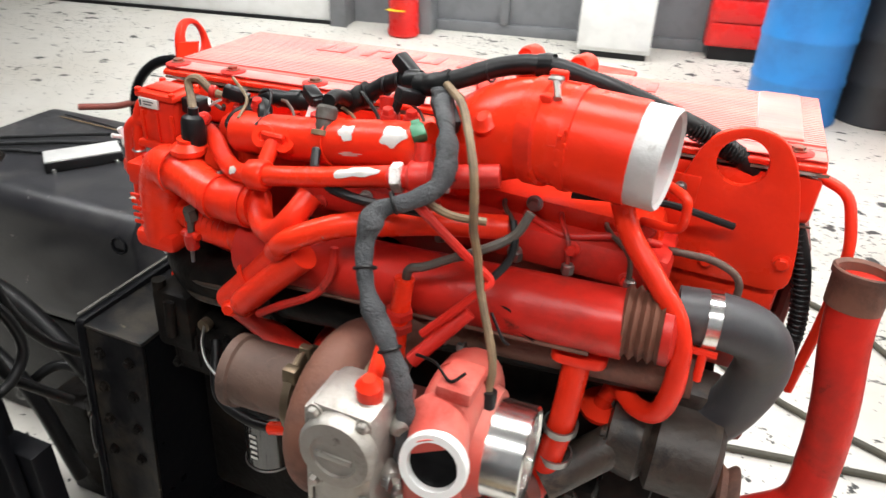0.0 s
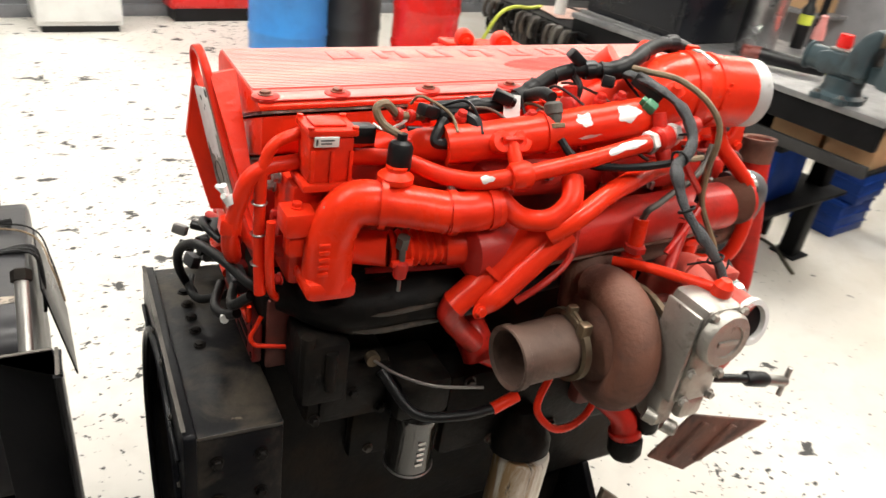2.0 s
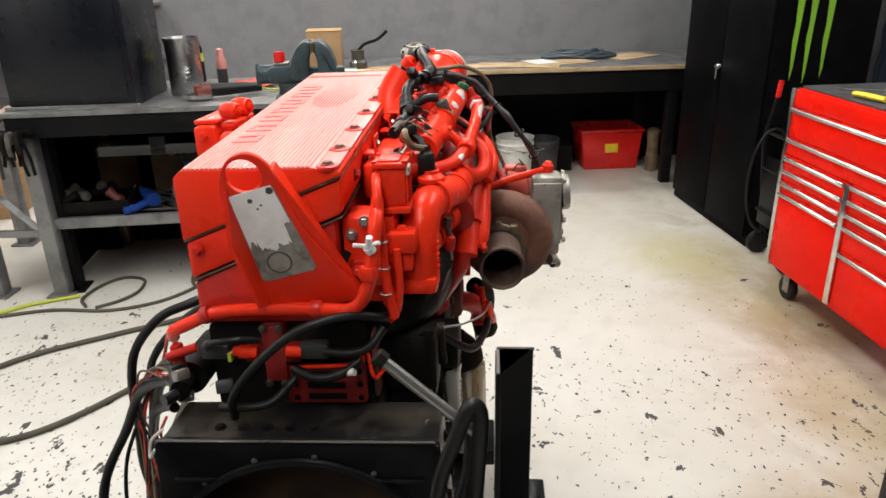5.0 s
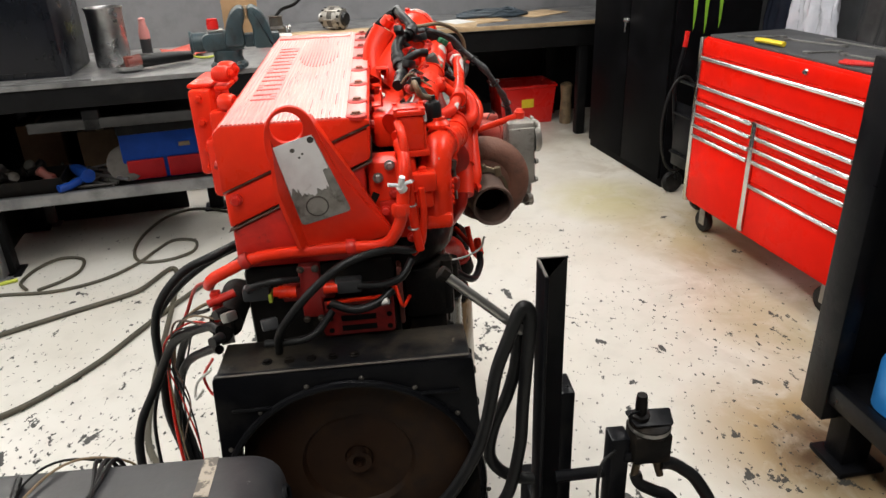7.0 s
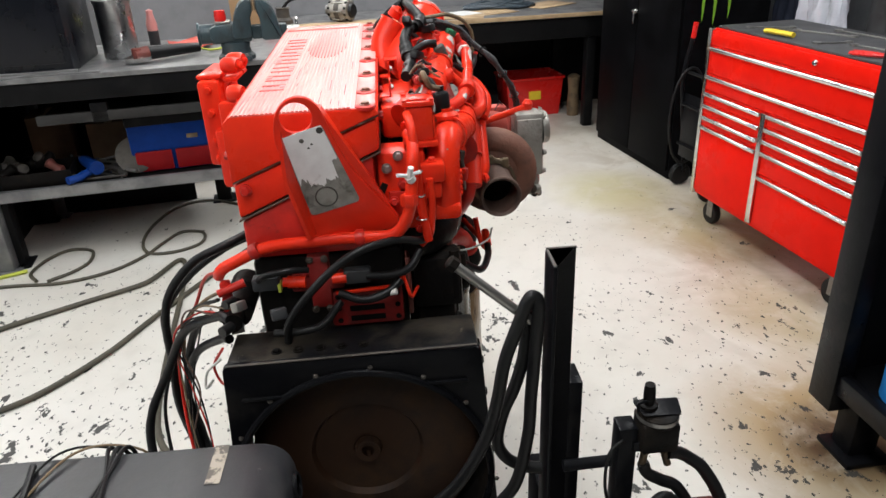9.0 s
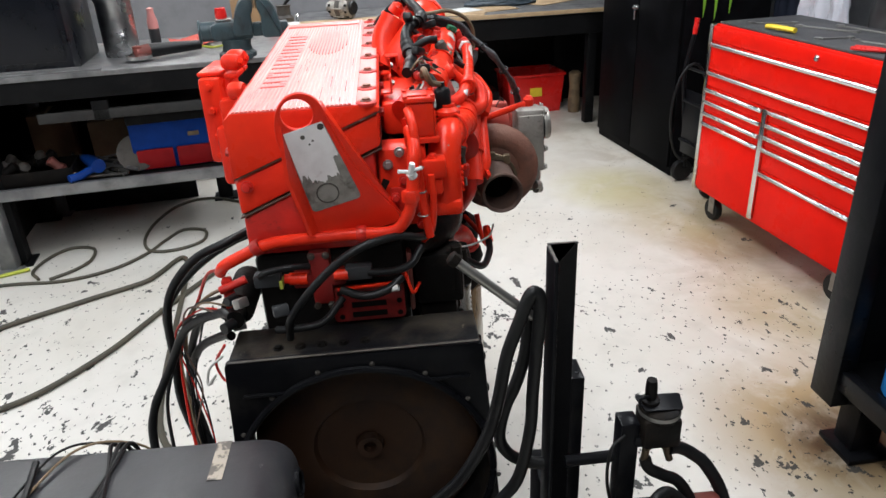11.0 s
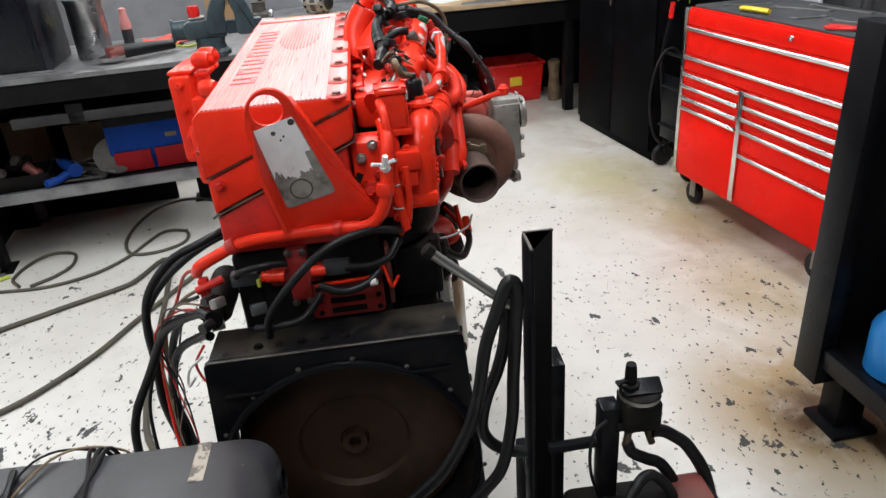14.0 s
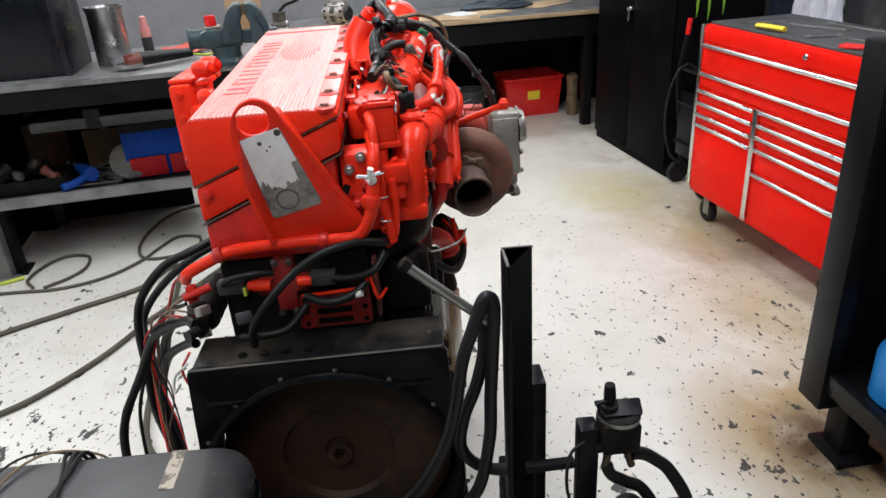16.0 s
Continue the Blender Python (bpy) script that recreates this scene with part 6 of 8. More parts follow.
for x, y, z, r, w in ((0.66, 0.365, 1.352, 0.021, 0.022), (0.76, 0.370, 1.348, 0.023, 0.022), (0.60, 0.350, 1.290, 0.022, 0.02), (0.615, 0.375, 1.225, 0.020, 0.018)):
    part("cap", lathe([(r - 0.004, -w), (r, -w * 0.6), (r, w * 0.6), (r - 0.004, w)], (x, y, z), (0.3, 1, 0), 18), RED, fp)
    part("bolt", hexbolt((x - 0.006, y - w, z), (-0.3, -1, 0), 0.009, 0.008), RED, fp)
part("rail", box(0.64, 0.80, 0.352, 0.388, 1.312, 1.326, 0.006), RED, fp)
for z in (1.30, 1.24, 1.17, 1.12):
    part("bolt", hexbolt((0.62, 0.425, z), (-1, 0, 0), 0.009, 0.010), RED, fp)
for z in (1.10, 1.06):
    part("banjo", lathe([(0.012, -0.01), (0.016, -0.007), (0.016, 0.007), (0.012, 0.01)], (0.592, 0.375, z), (1, 0, 0), 14), RED, fp)
part("pump_line", sweep(smooth_line([(0.60, 0.35, 1.29), (0.56, 0.34, 1.25), (0.55, 0.35, 1.18), (0.59, 0.375, 1.10)]), 0.005, 8), RED, fp)
part("pump_line", sweep(smooth_line([(0.615, 0.375, 1.225), (0.58, 0.37, 1.16), (0.58, 0.36, 1.09), (0.59, 0.375, 1.06)]), 0.005, 8), RED, fp)
part("drive_cover", lathe([(0.0, 0.05), (0.05, 0.048), (0.08, 0.036), (0.088, 0.02), (0.088, -0.04)], (0.34, 0.262, 1.15), (-0.75, 0.66, 0), 36), RED, EN, "round red drive cover")

# back of the block: plates, sensors and plugs
DULLRED = material("dull_dark_red", (0.22, 0.010, 0.008), 0.45, second=(0.14, 0.010, 0.008), stain=(0.05, 0.014, 0.012), stain_mix=(0.5, 0.7), stain_scale=8, bump=0.3)
part("slotted_plate", prism(rounded([(-0.03, 0.862), (0.125, 0.862), (0.125, 0.945), (-0.03, 0.945)], 3, 0.01), 0.118, 0.134, "x"), DULLRED, EN, "dull dark red slotted plate")
for z in (0.872, 0.896, 0.920):
    part("slot", box(0.1165, 0.1178, 0.010, 0.085, z, z + 0.013, 0), DARK, EN, "dark slot")
for y in (-0.018, 0.108):
    for z in (0.875, 0.904, 0.932):
        part("bolt_hole", lathe([(0.0, 0.0), (0.006, 0.0), (0.006, 0.0012)], (0.1168, y, z), (1, 0, 0), 12), DARK, EN, "dark bolt hole")
rs = part("sensor_block", coll([box(0.108, 0.15, 0.118, 0.162, 0.915, 1.035, 0.006), box(0.110, 0.15, 0.09, 0.20, 0.955, 0.99, 0.006)]), DULLRED, EN, "dark grimy red sensor block")
part("connector_shell", coll([rod((0.102, 0.168, 0.983), (0.102, 0.205, 0.985), 0.013, 12), rod((0.102, 0.205, 0.985), (0.102, 0.215, 0.986), 0.010, 12)]), RED, rs, "red connector shell")
part("connector_shell", rod((0.100, 0.112, 0.985), (0.100, 0.083, 0.985), 0.011, 12), RED, rs, "red connector shell")
for y, z in ((0.125, 1.03), (0.155, 1.03), (0.125, 0.915), (0.155, 0.915)):
    part("bolt", hexbolt((0.105, y, z), (-1, 0, 0), 0.006, 0.006), OILY, rs)
for y, mt in ((0.25, GREYD), (0.06, GREYD)):
    part("connector", box(0.095, 0.125, y - 0.028, y + 0.028, 0.970, 1.000, 0.005), mt, EN, "grey connector")
part("green_seal", box(0.094, 0.12, 0.219, 0.226, 0.966, 0.985, 0.001), LIME, EN, "lime green seal")
part("lower_line", sweep(bent([(0.11, -0.03, 0.985), (0.11, -0.028, 0.952), (0.112, 0.03, 0.948), (0.112, 0.11, 0.945)], 0.01), 0.0045, 8), RED, EN)
part("side_stub", coll([rod((0.13, 0.30, 0.98), (0.115, 0.355, 0.965), 0.009, 12), box(0.122, 0.145, 0.332, 0.352, 0.90, 0.985, 0.004)]), GRIMY, EN)
part("starter", coll([rod((0.15, 0.335, 0.90), (0.30, 0.335, 0.90), 0.036, 20), rod((0.09, 0.33, 0.905), (0.14, 0.335, 0.90), 0.020, 16)]), DARK, EN, "oily dark starter motor")

# ---- wiring harness lying over the engine ----
WH = thing("wiring_harness", (0.65, -0.1, 1.35), "black taped wiring harness draped over the engine", "wiring harness")


def strand(name, pts, r, mat, label="", segs=12, wob=0.06, flat=1.0):
    return part(name, sweep(smooth_line(pts, 8), r, segs, wobble=wob, flat=flat), mat, WH, label)


strand("trunk", [(0.37, -0.078, 1.342), (0.43, -0.088, 1.350), (0.486, -0.095, 1.357), (0.534, -0.088, 1.370), (0.575, -0.085, 1.398), (0.617, -0.100, 1.416), (0.66, -0.128, 1.424), (0.70, -0.128, 1.440), (0.745, -0.110, 1.458), (0.80, -0.100, 1.466), (0.87, -0.085, 1.450), (0.95, -0.052, 1.420), (1.0, -0.022, 1.395), (1.045, -0.006, 1.368), (1.075, 0.004, 1.345)], 0.0125, RUBBER, "black corrugated conduit", 14)
for k in range(54):
    w = k / 53
    q = Vector((0.80, -0.100, 1.466)).lerp(Vector((1.045, -0.006, 1.368)), w) + Vector((0, -0.004, 0.012)) * math.sin(math.pi * w)
    part("conduit_rib", torus(q, (0.245, 0.094, -0.098 + 0.012 * math.cos(math.pi * w)), 0.0128, 0.0013, 14, 5), RUBBER, WH)
strand("tape_knot", [(0.515, -0.09, 1.362), (0.535, -0.088, 1.372), (0.552, -0.086, 1.384)], 0.0165, RUBBER, wob=0.25)
strand("tape_knot", [(0.645, -0.122, 1.420), (0.672, -0.132, 1.428), (0.69, -0.13, 1.436)], 0.0155, RUBBER, wob=0.25)
strand("sleeve", [(0.677, -0.135, 1.425), (0.70, -0.18, 1.420), (0.728, -0.232, 1.398), (0.736, -0.265, 1.362), (0.712, -0.288, 1.343), (0.680, -0.304, 1.330), (0.674, -0.322, 1.310), (0.680, -0.342, 1.280), (0.700, -0.365, 1.248), (0.724, -0.378, 1.222), (0.750, -0.392, 1.185), (0.764, -0.398, 1.14), (0.768, -0.40, 1.04)], lambda w: 0.0118 + 0.0022 * math.sin(w * 37) * math.sin(w * 11), SLEEVE, "grey woven cable sleeve", wob=0.3, flat=0.62)
strand("tan_conduit", [(0.68, -0.132, 1.434), (0.705, -0.165, 1.434), (0.733, -0.205, 1.434), (0.758, -0.246, 1.416), (0.776, -0.272, 1.386), (0.782, -0.278, 1.350), (0.783, -0.275, 1.318), (0.790, -0.272, 1.285), (0.80, -0.276, 1.24), (0.832, -0.305, 1.17), (0.835, -0.318, 1.13)], 0.0052, TAN, "tan brittle conduit", 8)
strand("plug", [(0.835, -0.318, 1.135), (0.837, -0.324, 1.112)], 0.011, PLASTIC, "black plug", 10, 0)
strand("lead", [(0.534, -0.20, 1.335), (0.545, -0.222, 1.318), (0.572, -0.238, 1.308), (0.59, -0.247, 1.308), (0.63, -0.258, 1.310), (0.68, -0.27, 1.318), (0.72, -0.275, 1.325)], 0.0062, RUBBER, "", 8)
strand("lead", [(0.526, -0.10, 1.372), (0.528, -0.135, 1.388), (0.530, -0.160, 1.388)], 0.010, RUBBER, "", 10)
part("connector", lathe([(0.010, -0.03), (0.0125, -0.026), (0.0125, 0.0), (0.0145, 0.002), (0.0145, 0.016), (0.011, 0.02)], (0.532, -0.172, 1.365), (-0.05, 0.45, 0.9), 12), GREASE, WH, "dark two-part connector")
part("connector_collar", lathe([(0.013, -0.004), (0.0155, -0.003), (0.0155, 0.003), (0.013, 0.004)], (0.5325, -0.181, 1.350), (-0.05, 0.45, 0.9), 12), TAN, WH)
strand("lead", [(0.72, -0.268, 1.335), (0.75, -0.262, 1.322), (0.79, -0.25, 1.318)], 0.005, TAN, "", 8)
strand("lead", [(0.37, -0.10, 1.338), (0.395, -0.118, 1.345), (0.413, -0.138, 1.342), (0.415, -0.15, 1.325)], 0.011, RUBBER, "", 8)
strand("lead", [(0.38, -0.105, 1.340), (0.41, -0.135, 1.340), (0.40, -0.145, 1.325), (0.38, -0.145, 1.312), (0.352, -0.14, 1.312), (0.36, -0.13, 1.328), (0.375, -0.115, 1.336)], 0.0085, RUBBER, "", 8)
strand("lead", [(0.605, -0.095, 1.412), (0.612, -0.118, 1.392), (0.598, -0.122, 1.355), (0.592, -0.118, 1.345)], 0.0065, RUBBER, "", 8)
strand("lead", [(0.715, -0.278, 1.332), (0.75, -0.272, 1.300), (0.785, -0.268, 1.270), (0.806, -0.265, 1.252), (0.80, -0.272, 1.240), (0.77, -0.282, 1.205), (0.735, -0.29, 1.165)], 0.0058, GRIMY, "dull red hose", 8)
strand("lead", [(0.694, -0.255, 1.212), (0.70, -0.258, 1.232), (0.72, -0.255, 1.240), (0.75, -0.252, 1.258), (0.785, -0.250, 1.278), (0.82, -0.235, 1.30), (0.835, -0.225, 1.33)], 0.0058, GREASE, "stained braided line", 8)
strand("lead", [(0.815, -0.225, 1.315), (0.822, -0.235, 1.295), (0.82, -0.245, 1.27), (0.80, -0.262, 1.242)], 0.005, RUBBER, "", 8)
strand("lead", [(0.578, -0.232, 1.215), (0.578, -0.240, 1.18), (0.56, -0.255, 1.148), (0.51, -0.268, 1.12), (0.47, -0.262, 1.09)], 0.006, GRIMY, "dull red line", 8)
strand("lead", [(0.272, -0.083, 1.318), (0.30, -0.09, 1.312), (0.315, -0.105, 1.325)], 0.003, RUSTLIGHT, "", 6)
strand("cable_tie", [(0.812, -0.262, 1.205), (0.835, -0.285, 1.190), (0.845, -0.29, 1.187)], 0.002, PLASTIC, "", 5, 0)
part("connector", moved(box(-0.024, 0.024, -0.011, 0.011, -0.009, 0.009, 0.004), pose(0.616, -0.098, 1.430, 0, 35, -15)), PLASTIC, WH, "black spare connector")
part("connector", moved(box(-0.028, 0.028, -0.012, 0.012, -0.011, 0.011, 0.003), pose(0.702, -0.178, 1.412, 0, 25, -50)), PLASTIC, WH, "black connector")
part("connector", moved(coll([box(-0.010, 0.010, -0.009, 0.009, -0.008, 0.008, 0.003), box(-0.018, -0.009, -0.006, 0.006, -0.006, 0.006, 0.002)]), pose(0.683, -0.212, 1.392, 20, 25, -50)), GREEN, WH, "green connector")
part("tag", moved(box(-0.015, 0.015, -0.0008, 0.0008, -0.028, 0.028, 0), pose(0.488, -0.122, 1.352, -28, 6, -4)), WHITE, WH, "white paper tag")
part("tag_pin", rod((0.490, -0.122, 1.338), (0.490, -0.128, 1.334), 0.005, 10), PLASTIC, WH)

for q in ((0.605, -0.098, 1.412), (0.735, -0.115, 1.452), (0.58, -0.088, 1.399), (0.86, -0.088, 1.452)):
    part("cable_tie", torus(q, (1, -0.15, 0.25), 0.0128, 0.0016, 18, 5), PLASTIC, WH)
for q, a in (((0.735, -0.255, 1.362), (0.1, -0.5, -1)), ((0.692, -0.293, 1.337), (-1, -0.5, -0.4)), ((0.683, -0.345, 1.276), (0.3, -0.5, -0.8)), ((0.735, -0.384, 1.207), (0.4, -0.3, -0.7))):
    part("tape_band", torus(q, a, 0.0122, 0.0022, 16, 6), RUBBER, WH)
for p in ((0.435, -0.088, 1.351), (0.63, -0.11, 1.419), (0.80, -0.10, 1.466)):
    part("tape_band", lathe([(0.0150, -0.010), (0.0158, 0.0), (0.0150, 0.010)], p, (1, -0.1, 0.15), 16, close=False), PLASTIC, WH)

# loose thin wires between the plugs
random.seed(21)
for k in range(9):
    x, y = 0.33 + 0.045 * k, -0.085 - 0.01 * (k % 3)
    z = 1.345 + 0.055 * min(1, max(0, (x - 0.5) / 0.15))
    d = [random.uniform(-0.02, 0.02) for _ in range(6)]
    strand("wire", [(x, y, z + 0.008), (x + 0.02 + d[0], y - 0.02, z + 0.022 + d[1] * 0.5), (x + 0.045, y - 0.045 + d[2] * 0.5, z + 0.008 + d[3] * 0.5), (x + 0.06 + d[4], y - 0.07, z - 0.012)], 0.0024, (TAN, RUBBER, RUSTLIGHT, RUBBER)[k % 4], "", 6, 0)
for p, a in (((0.345, -0.115, 1.352), 20), ((0.475, -0.11, 1.372), -35), ((0.64, -0.15, 1.412), 50)):
    part("connector", moved(coll([box(-0.016, 0.016, -0.010, 0.010, -0.009, 0.009, 0.003), box(0.012, 0.022, -0.007, 0.007, -0.006, 0.006, 0.002)]), pose(*p, 0, 15, a)), PLASTIC, WH, "black connector")

# black hoses at the back of the engine
RH = thing("rear_hose_set", (0.05, 0.05, 0.87), "black rubber hoses and plugs behind the engine", "hose")
part("hose", sweep(smooth_line([(0.06, 0.215, 0.868), (0.034, 0.20, 0.93), (0.024, 0.135, 1.01), (0.040, 0.06, 1.062), (0.07, -0.02, 1.072), (0.10, -0.07, 1.055), (0.13, -0.085, 1.045)]), 0.0085, 12), RUBBER, RH)
part("hose", sweep(smooth_line([(0.10, 0.04, 0.985), (0.085, -0.01, 0.99), (0.08, -0.05, 1.005), (0.10, -0.075, 1.035)]), 0.0085, 12), RUBBER, RH)
part("hose", sweep(smooth_line([(0.09, 0.10, 0.955), (0.07, 0.05, 0.945), (0.075, 0.0, 0.955), (0.09, -0.03, 0.975)]), 0.009, 12), RUBBER, RH)
part("hose", sweep(smooth_line([(0.11, 0.27, 0.985), (0.085, 0.25, 1.01), (0.08, 0.20, 1.02), (0.1, 0.16, 1.01)]), 0.007, 10), RUBBER, RH)
part("hose", sweep(smooth_line([(0.06, 0.24, 0.89), (0.05, 0.19, 0.895), (0.06, 0.14, 0.90), (0.10, 0.10, 0.93)]), 0.008, 12), RUBBER, RH)
part("plug", rod((0.075, -0.005, 0.955), (0.072, -0.02, 0.958), 0.0075, 10), WHITEB, RH, "pale plug end")
part("plug", moved(box(-0.010, 0.010, -0.016, 0.016, -0.012, 0.012, 0.003), pose(0.06, 0.225, 0.935, 0, 20, 20)), GREYD, RH, "grey plug")
part("plug", moved(box(-0.010, 0.010, -0.014, 0.014, -0.01, 0.01, 0.003), pose(0.05, 0.30, 0.965, 10, 20, 60)), STEEL, RH)

SH = thing("cable_bundle", (0.25, 0.5, 0.25), "thick black cables hanging beside the housing", "cable bundle")
for pts, r, mt in (
        ([(0.66, 0.33, 0.90), (0.61, 0.46, 0.865), (0.60, 0.573, 0.79), (0.58, 0.649, 0.693), (0.50, 0.624, 0.603), (0.40, 0.597, 0.504), (0.30, 0.534, 0.409), (0.15, 0.45, 0.25)], 0.011, RUBBER),
        ([(0.09, 0.335, 0.915), (0.13, 0.37, 0.905), (0.20, 0.471, 0.837), (0.22, 0.536, 0.725), (0.20, 0.592, 0.618), (0.16, 0.595, 0.519), (0.05, 0.55, 0.30)], 0.0105, RUBBER),
        ([(0.08, 0.34, 0.875), (0.12, 0.37, 0.855), (0.22, 0.464, 0.764), (0.30, 0.532, 0.604), (0.28, 0.51, 0.477), (0.15, 0.45, 0.25)], 0.010, RUBBER),
        ([(0.14, 0.36, 0.90), (0.24, 0.44, 0.84), (0.30, 0.50, 0.74), (0.31, 0.535, 0.60), (0.26, 0.52, 0.47), (0.15, 0.46, 0.3)], 0.0095, RUBBER),
        ([(0.13, 0.33, 0.97), (0.22, 0.42, 0.90), (0.30, 0.50, 0.80), (0.31, 0.53, 0.66), (0.27, 0.53, 0.52), (0.20, 0.50, 0.38), (0.14, 0.47, 0.2)], 0.004, TAN),
        ([(0.14, 0.34, 1.0), (0.24, 0.41, 0.95), (0.30, 0.465, 0.854), (0.30, 0.527, 0.736), (0.28, 0.54, 0.60), (0.22, 0.52, 0.44), (0.15, 0.48, 0.22)], 0.004, GRIMY),
        ([(0.16, 0.37, 0.93), (0.27, 0.47, 0.85), (0.30, 0.54, 0.72), (0.26, 0.58, 0.60), (0.2, 0.57, 0.45)], 0.0045, RUBBER),
        ([(0.06, 0.36, 0.84), (0.08, 0.40, 0.80), (0.08, 0.41, 0.76), (0.05, 0.38, 0.80)], 0.003, WHITEB),
        ([(0.07, 0.355, 0.86), (0.10, 0.39, 0.80), (0.09, 0.375, 0.76), (0.06, 0.35, 0.80)], 0.003, GRIMY)):
    part("cable", sweep(smooth_line(pts, 8), r, 10, wobble=0.08), mt, SH)
random.seed(33)
for k in range(7):
    d = [random.uniform(-0.03, 0.03) for _ in range(6)]
    part("wire", sweep(smooth_line([(0.11, 0.335, 0.93 - 0.008 * k), (0.17, 0.42 + d[0], 0.90 + d[1]), (0.22, 0.48 + d[2], 0.80 + d[3]), (0.22, 0.50 + d[4], 0.66), (0.18, 0.47 + d[5], 0.54), (0.12, 0.43 + d[2], 0.40), (0.08, 0.42, 0.25)], 8), 0.0023, 6), (TAN, RUBBER, GRIMY, RUBBER, RUSTLIGHT, RUBBER, RUBBER)[k], SH)
part("cable", sweep(smooth_line([(0.36, 0.33, 1.0), (0.32, 0.383, 0.989), (0.30, 0.452, 0.963), (0.30, 0.52, 0.889), (0.30, 0.546, 0.806), (0.30, 0.552, 0.693), (0.30, 0.56, 0.575), (0.28, 0.53, 0.429), (0.2, 0.48, 0.25)], 8), 0.0105, 10, wobble=0.06), RUBBER, SH)
part("plug", rod((0.08, 0.33, 0.905), (0.055, 0.345, 0.906), 0.0115, 12), PLASTIC, SH)
part("plug", rod((0.10, 0.32, 0.955), (0.078, 0.335, 0.956), 0.010, 12), PLASTIC, SH)
part("plug_ring", rod((0.105, 0.312, 0.888), (0.10, 0.338, 0.886), 0.0115, 14), STEEL, SH, "bright metal plug shell")

# ---- angle-iron post, pull rod and the hoses hung on it ----
FRAME["now"] = BESIDE
PO = thing("steel_post", (-0.2, -0.3, 0), "black angle-iron post beside the flywheel", "post")
part("web", prism([(-0.230, -0.282), (-0.156, -0.282), (-0.156, -0.329), (-0.163, -0.329), (-0.163, -0.275), (-0.230, -0.275)][::-1], -0.037, 1.130, "z", 0.0015), BLACK, PO, "black angle iron with a bare sawn top")
part("sawn_end", coll([box(-0.228, -0.164, -0.2805, -0.2765, 1.1302, 1.1315, 0), box(-0.1615, -0.1575, -0.327, -0.277, 1.1302, 1.1315, 0)]), GREASE, PO, "bare sawn edge")
part("side_bar", box(-0.155, -0.09, -0.357, -0.330, -0.037, 0.845, 0.003), BLACK, PO)
part("inner_bar", box(-0.16, -0.06, -0.325, -0.275, -0.037, 0.60, 0.004), BLACK, PO)
RT_ = Vector((-0.195, -0.115, 1.132))
RB_ = Vector((-0.1998, -0.2460, 1.0153))
ra = (RB_ - RT_).normalized()
pr = thing("long_bolt", (-0.2, -0.2, 1.0), "long steel bolt with hexagon head leaning on the post", "bolt")
part("shank", sweep([RT_, RB_], 0.0085, 16), STEEL, pr)
part("head", lathe([(0.0, -0.009), (0.010, -0.008), (0.0125, -0.006), (0.0125, 0.008), (0.0, 0.008)], RT_, ra, 6), DARK, pr, "dark greasy hexagon head")
HP = thing("hung_hose", (-0.12, -0.25, 0.5), "loops of black hose hung on the post", "hose")
for pts, r in (
        ([(-0.20, 0.0, 0.56), (-0.215, -0.076, 0.644), (-0.218, -0.118, 0.695), (-0.218, -0.162, 0.781), (-0.218, -0.183, 0.858), (-0.218, -0.198, 0.949), (-0.218, -0.220, 1.018), (-0.216, -0.236, 1.062), (-0.214, -0.247, 1.070), (-0.216, -0.255, 1.052), (-0.218, -0.251, 0.974), (-0.218, -0.245, 0.874), (-0.218, -0.241, 0.786), (-0.218, -0.220, 0.676), (-0.218, -0.182, 0.618), (-0.21, -0.11, 0.52)], 0.0115),
        ([(-0.185, -0.250, 1.03), (-0.185, -0.243, 1.012), (-0.185, -0.238, 0.939), (-0.185, -0.222, 0.872), (-0.185, -0.200, 0.813), (-0.185, -0.190, 0.750), (-0.185, -0.205, 0.709), (-0.185, -0.239, 0.683), (-0.186, -0.275, 0.675)], 0.0115)):
    part("hose", sweep(smooth_line(pts, 8), r, 14), RUBBER, HP)

# ---- pressure regulator on its bracket ----
RG = thing("regulator", (-0.24, -0.46, 0.0), "dark metal regulator on a bracket with hoses", "regulator")
part("bracket", coll([box(-0.265, -0.225, -0.428, -0.394, 0.30, 0.818, 0.003), box(-0.27, -0.262, -0.50, -0.42, 0.77, 0.79, 0.002)]), BLACK, RG)
part("plate", moved(prism(rounded([(-0.020, -0.036), (0.020, -0.046), (0.020, 0.040), (-0.020, 0.034)], 2, 0.005), 0.0, 0.004, "z", 0.001), pose(-0.255, -0.462, 0.852, 5, -8, 4)), BLACK, RG)
part("body", coll([box(-0.285, -0.225, -0.496, -0.430, 0.775, 0.835, 0.006), lathe([(0.034, -0.018), (0.036, -0.012), (0.036, 0.0), (0.03, 0.003)], (-0.255, -0.463, 0.846), (0, 0, 1), 28)]), DARK, RG)
part("band", lathe([(0.0365, -0.004), (0.0375, 0.0), (0.0365, 0.004)], (-0.255, -0.463, 0.840), (0, 0, 1), 28, close=False), STEEL, RG, "bare steel band")
part("knob", sweep(smooth_line([(-0.255, -0.445, 0.857), (-0.255, -0.445, 0.880), (-0.256, -0.444, 0.905)]), lambda w: 0.0085 + 0.002 * math.sin(w * 3), 16), DARK, RG)
part("collar", lathe([(0.013, -0.003), (0.016, -0.002), (0.016, 0.004), (0.012, 0.006)], (-0.255, -0.445, 0.860), (0, 0, 1), 20), DARK, RG)
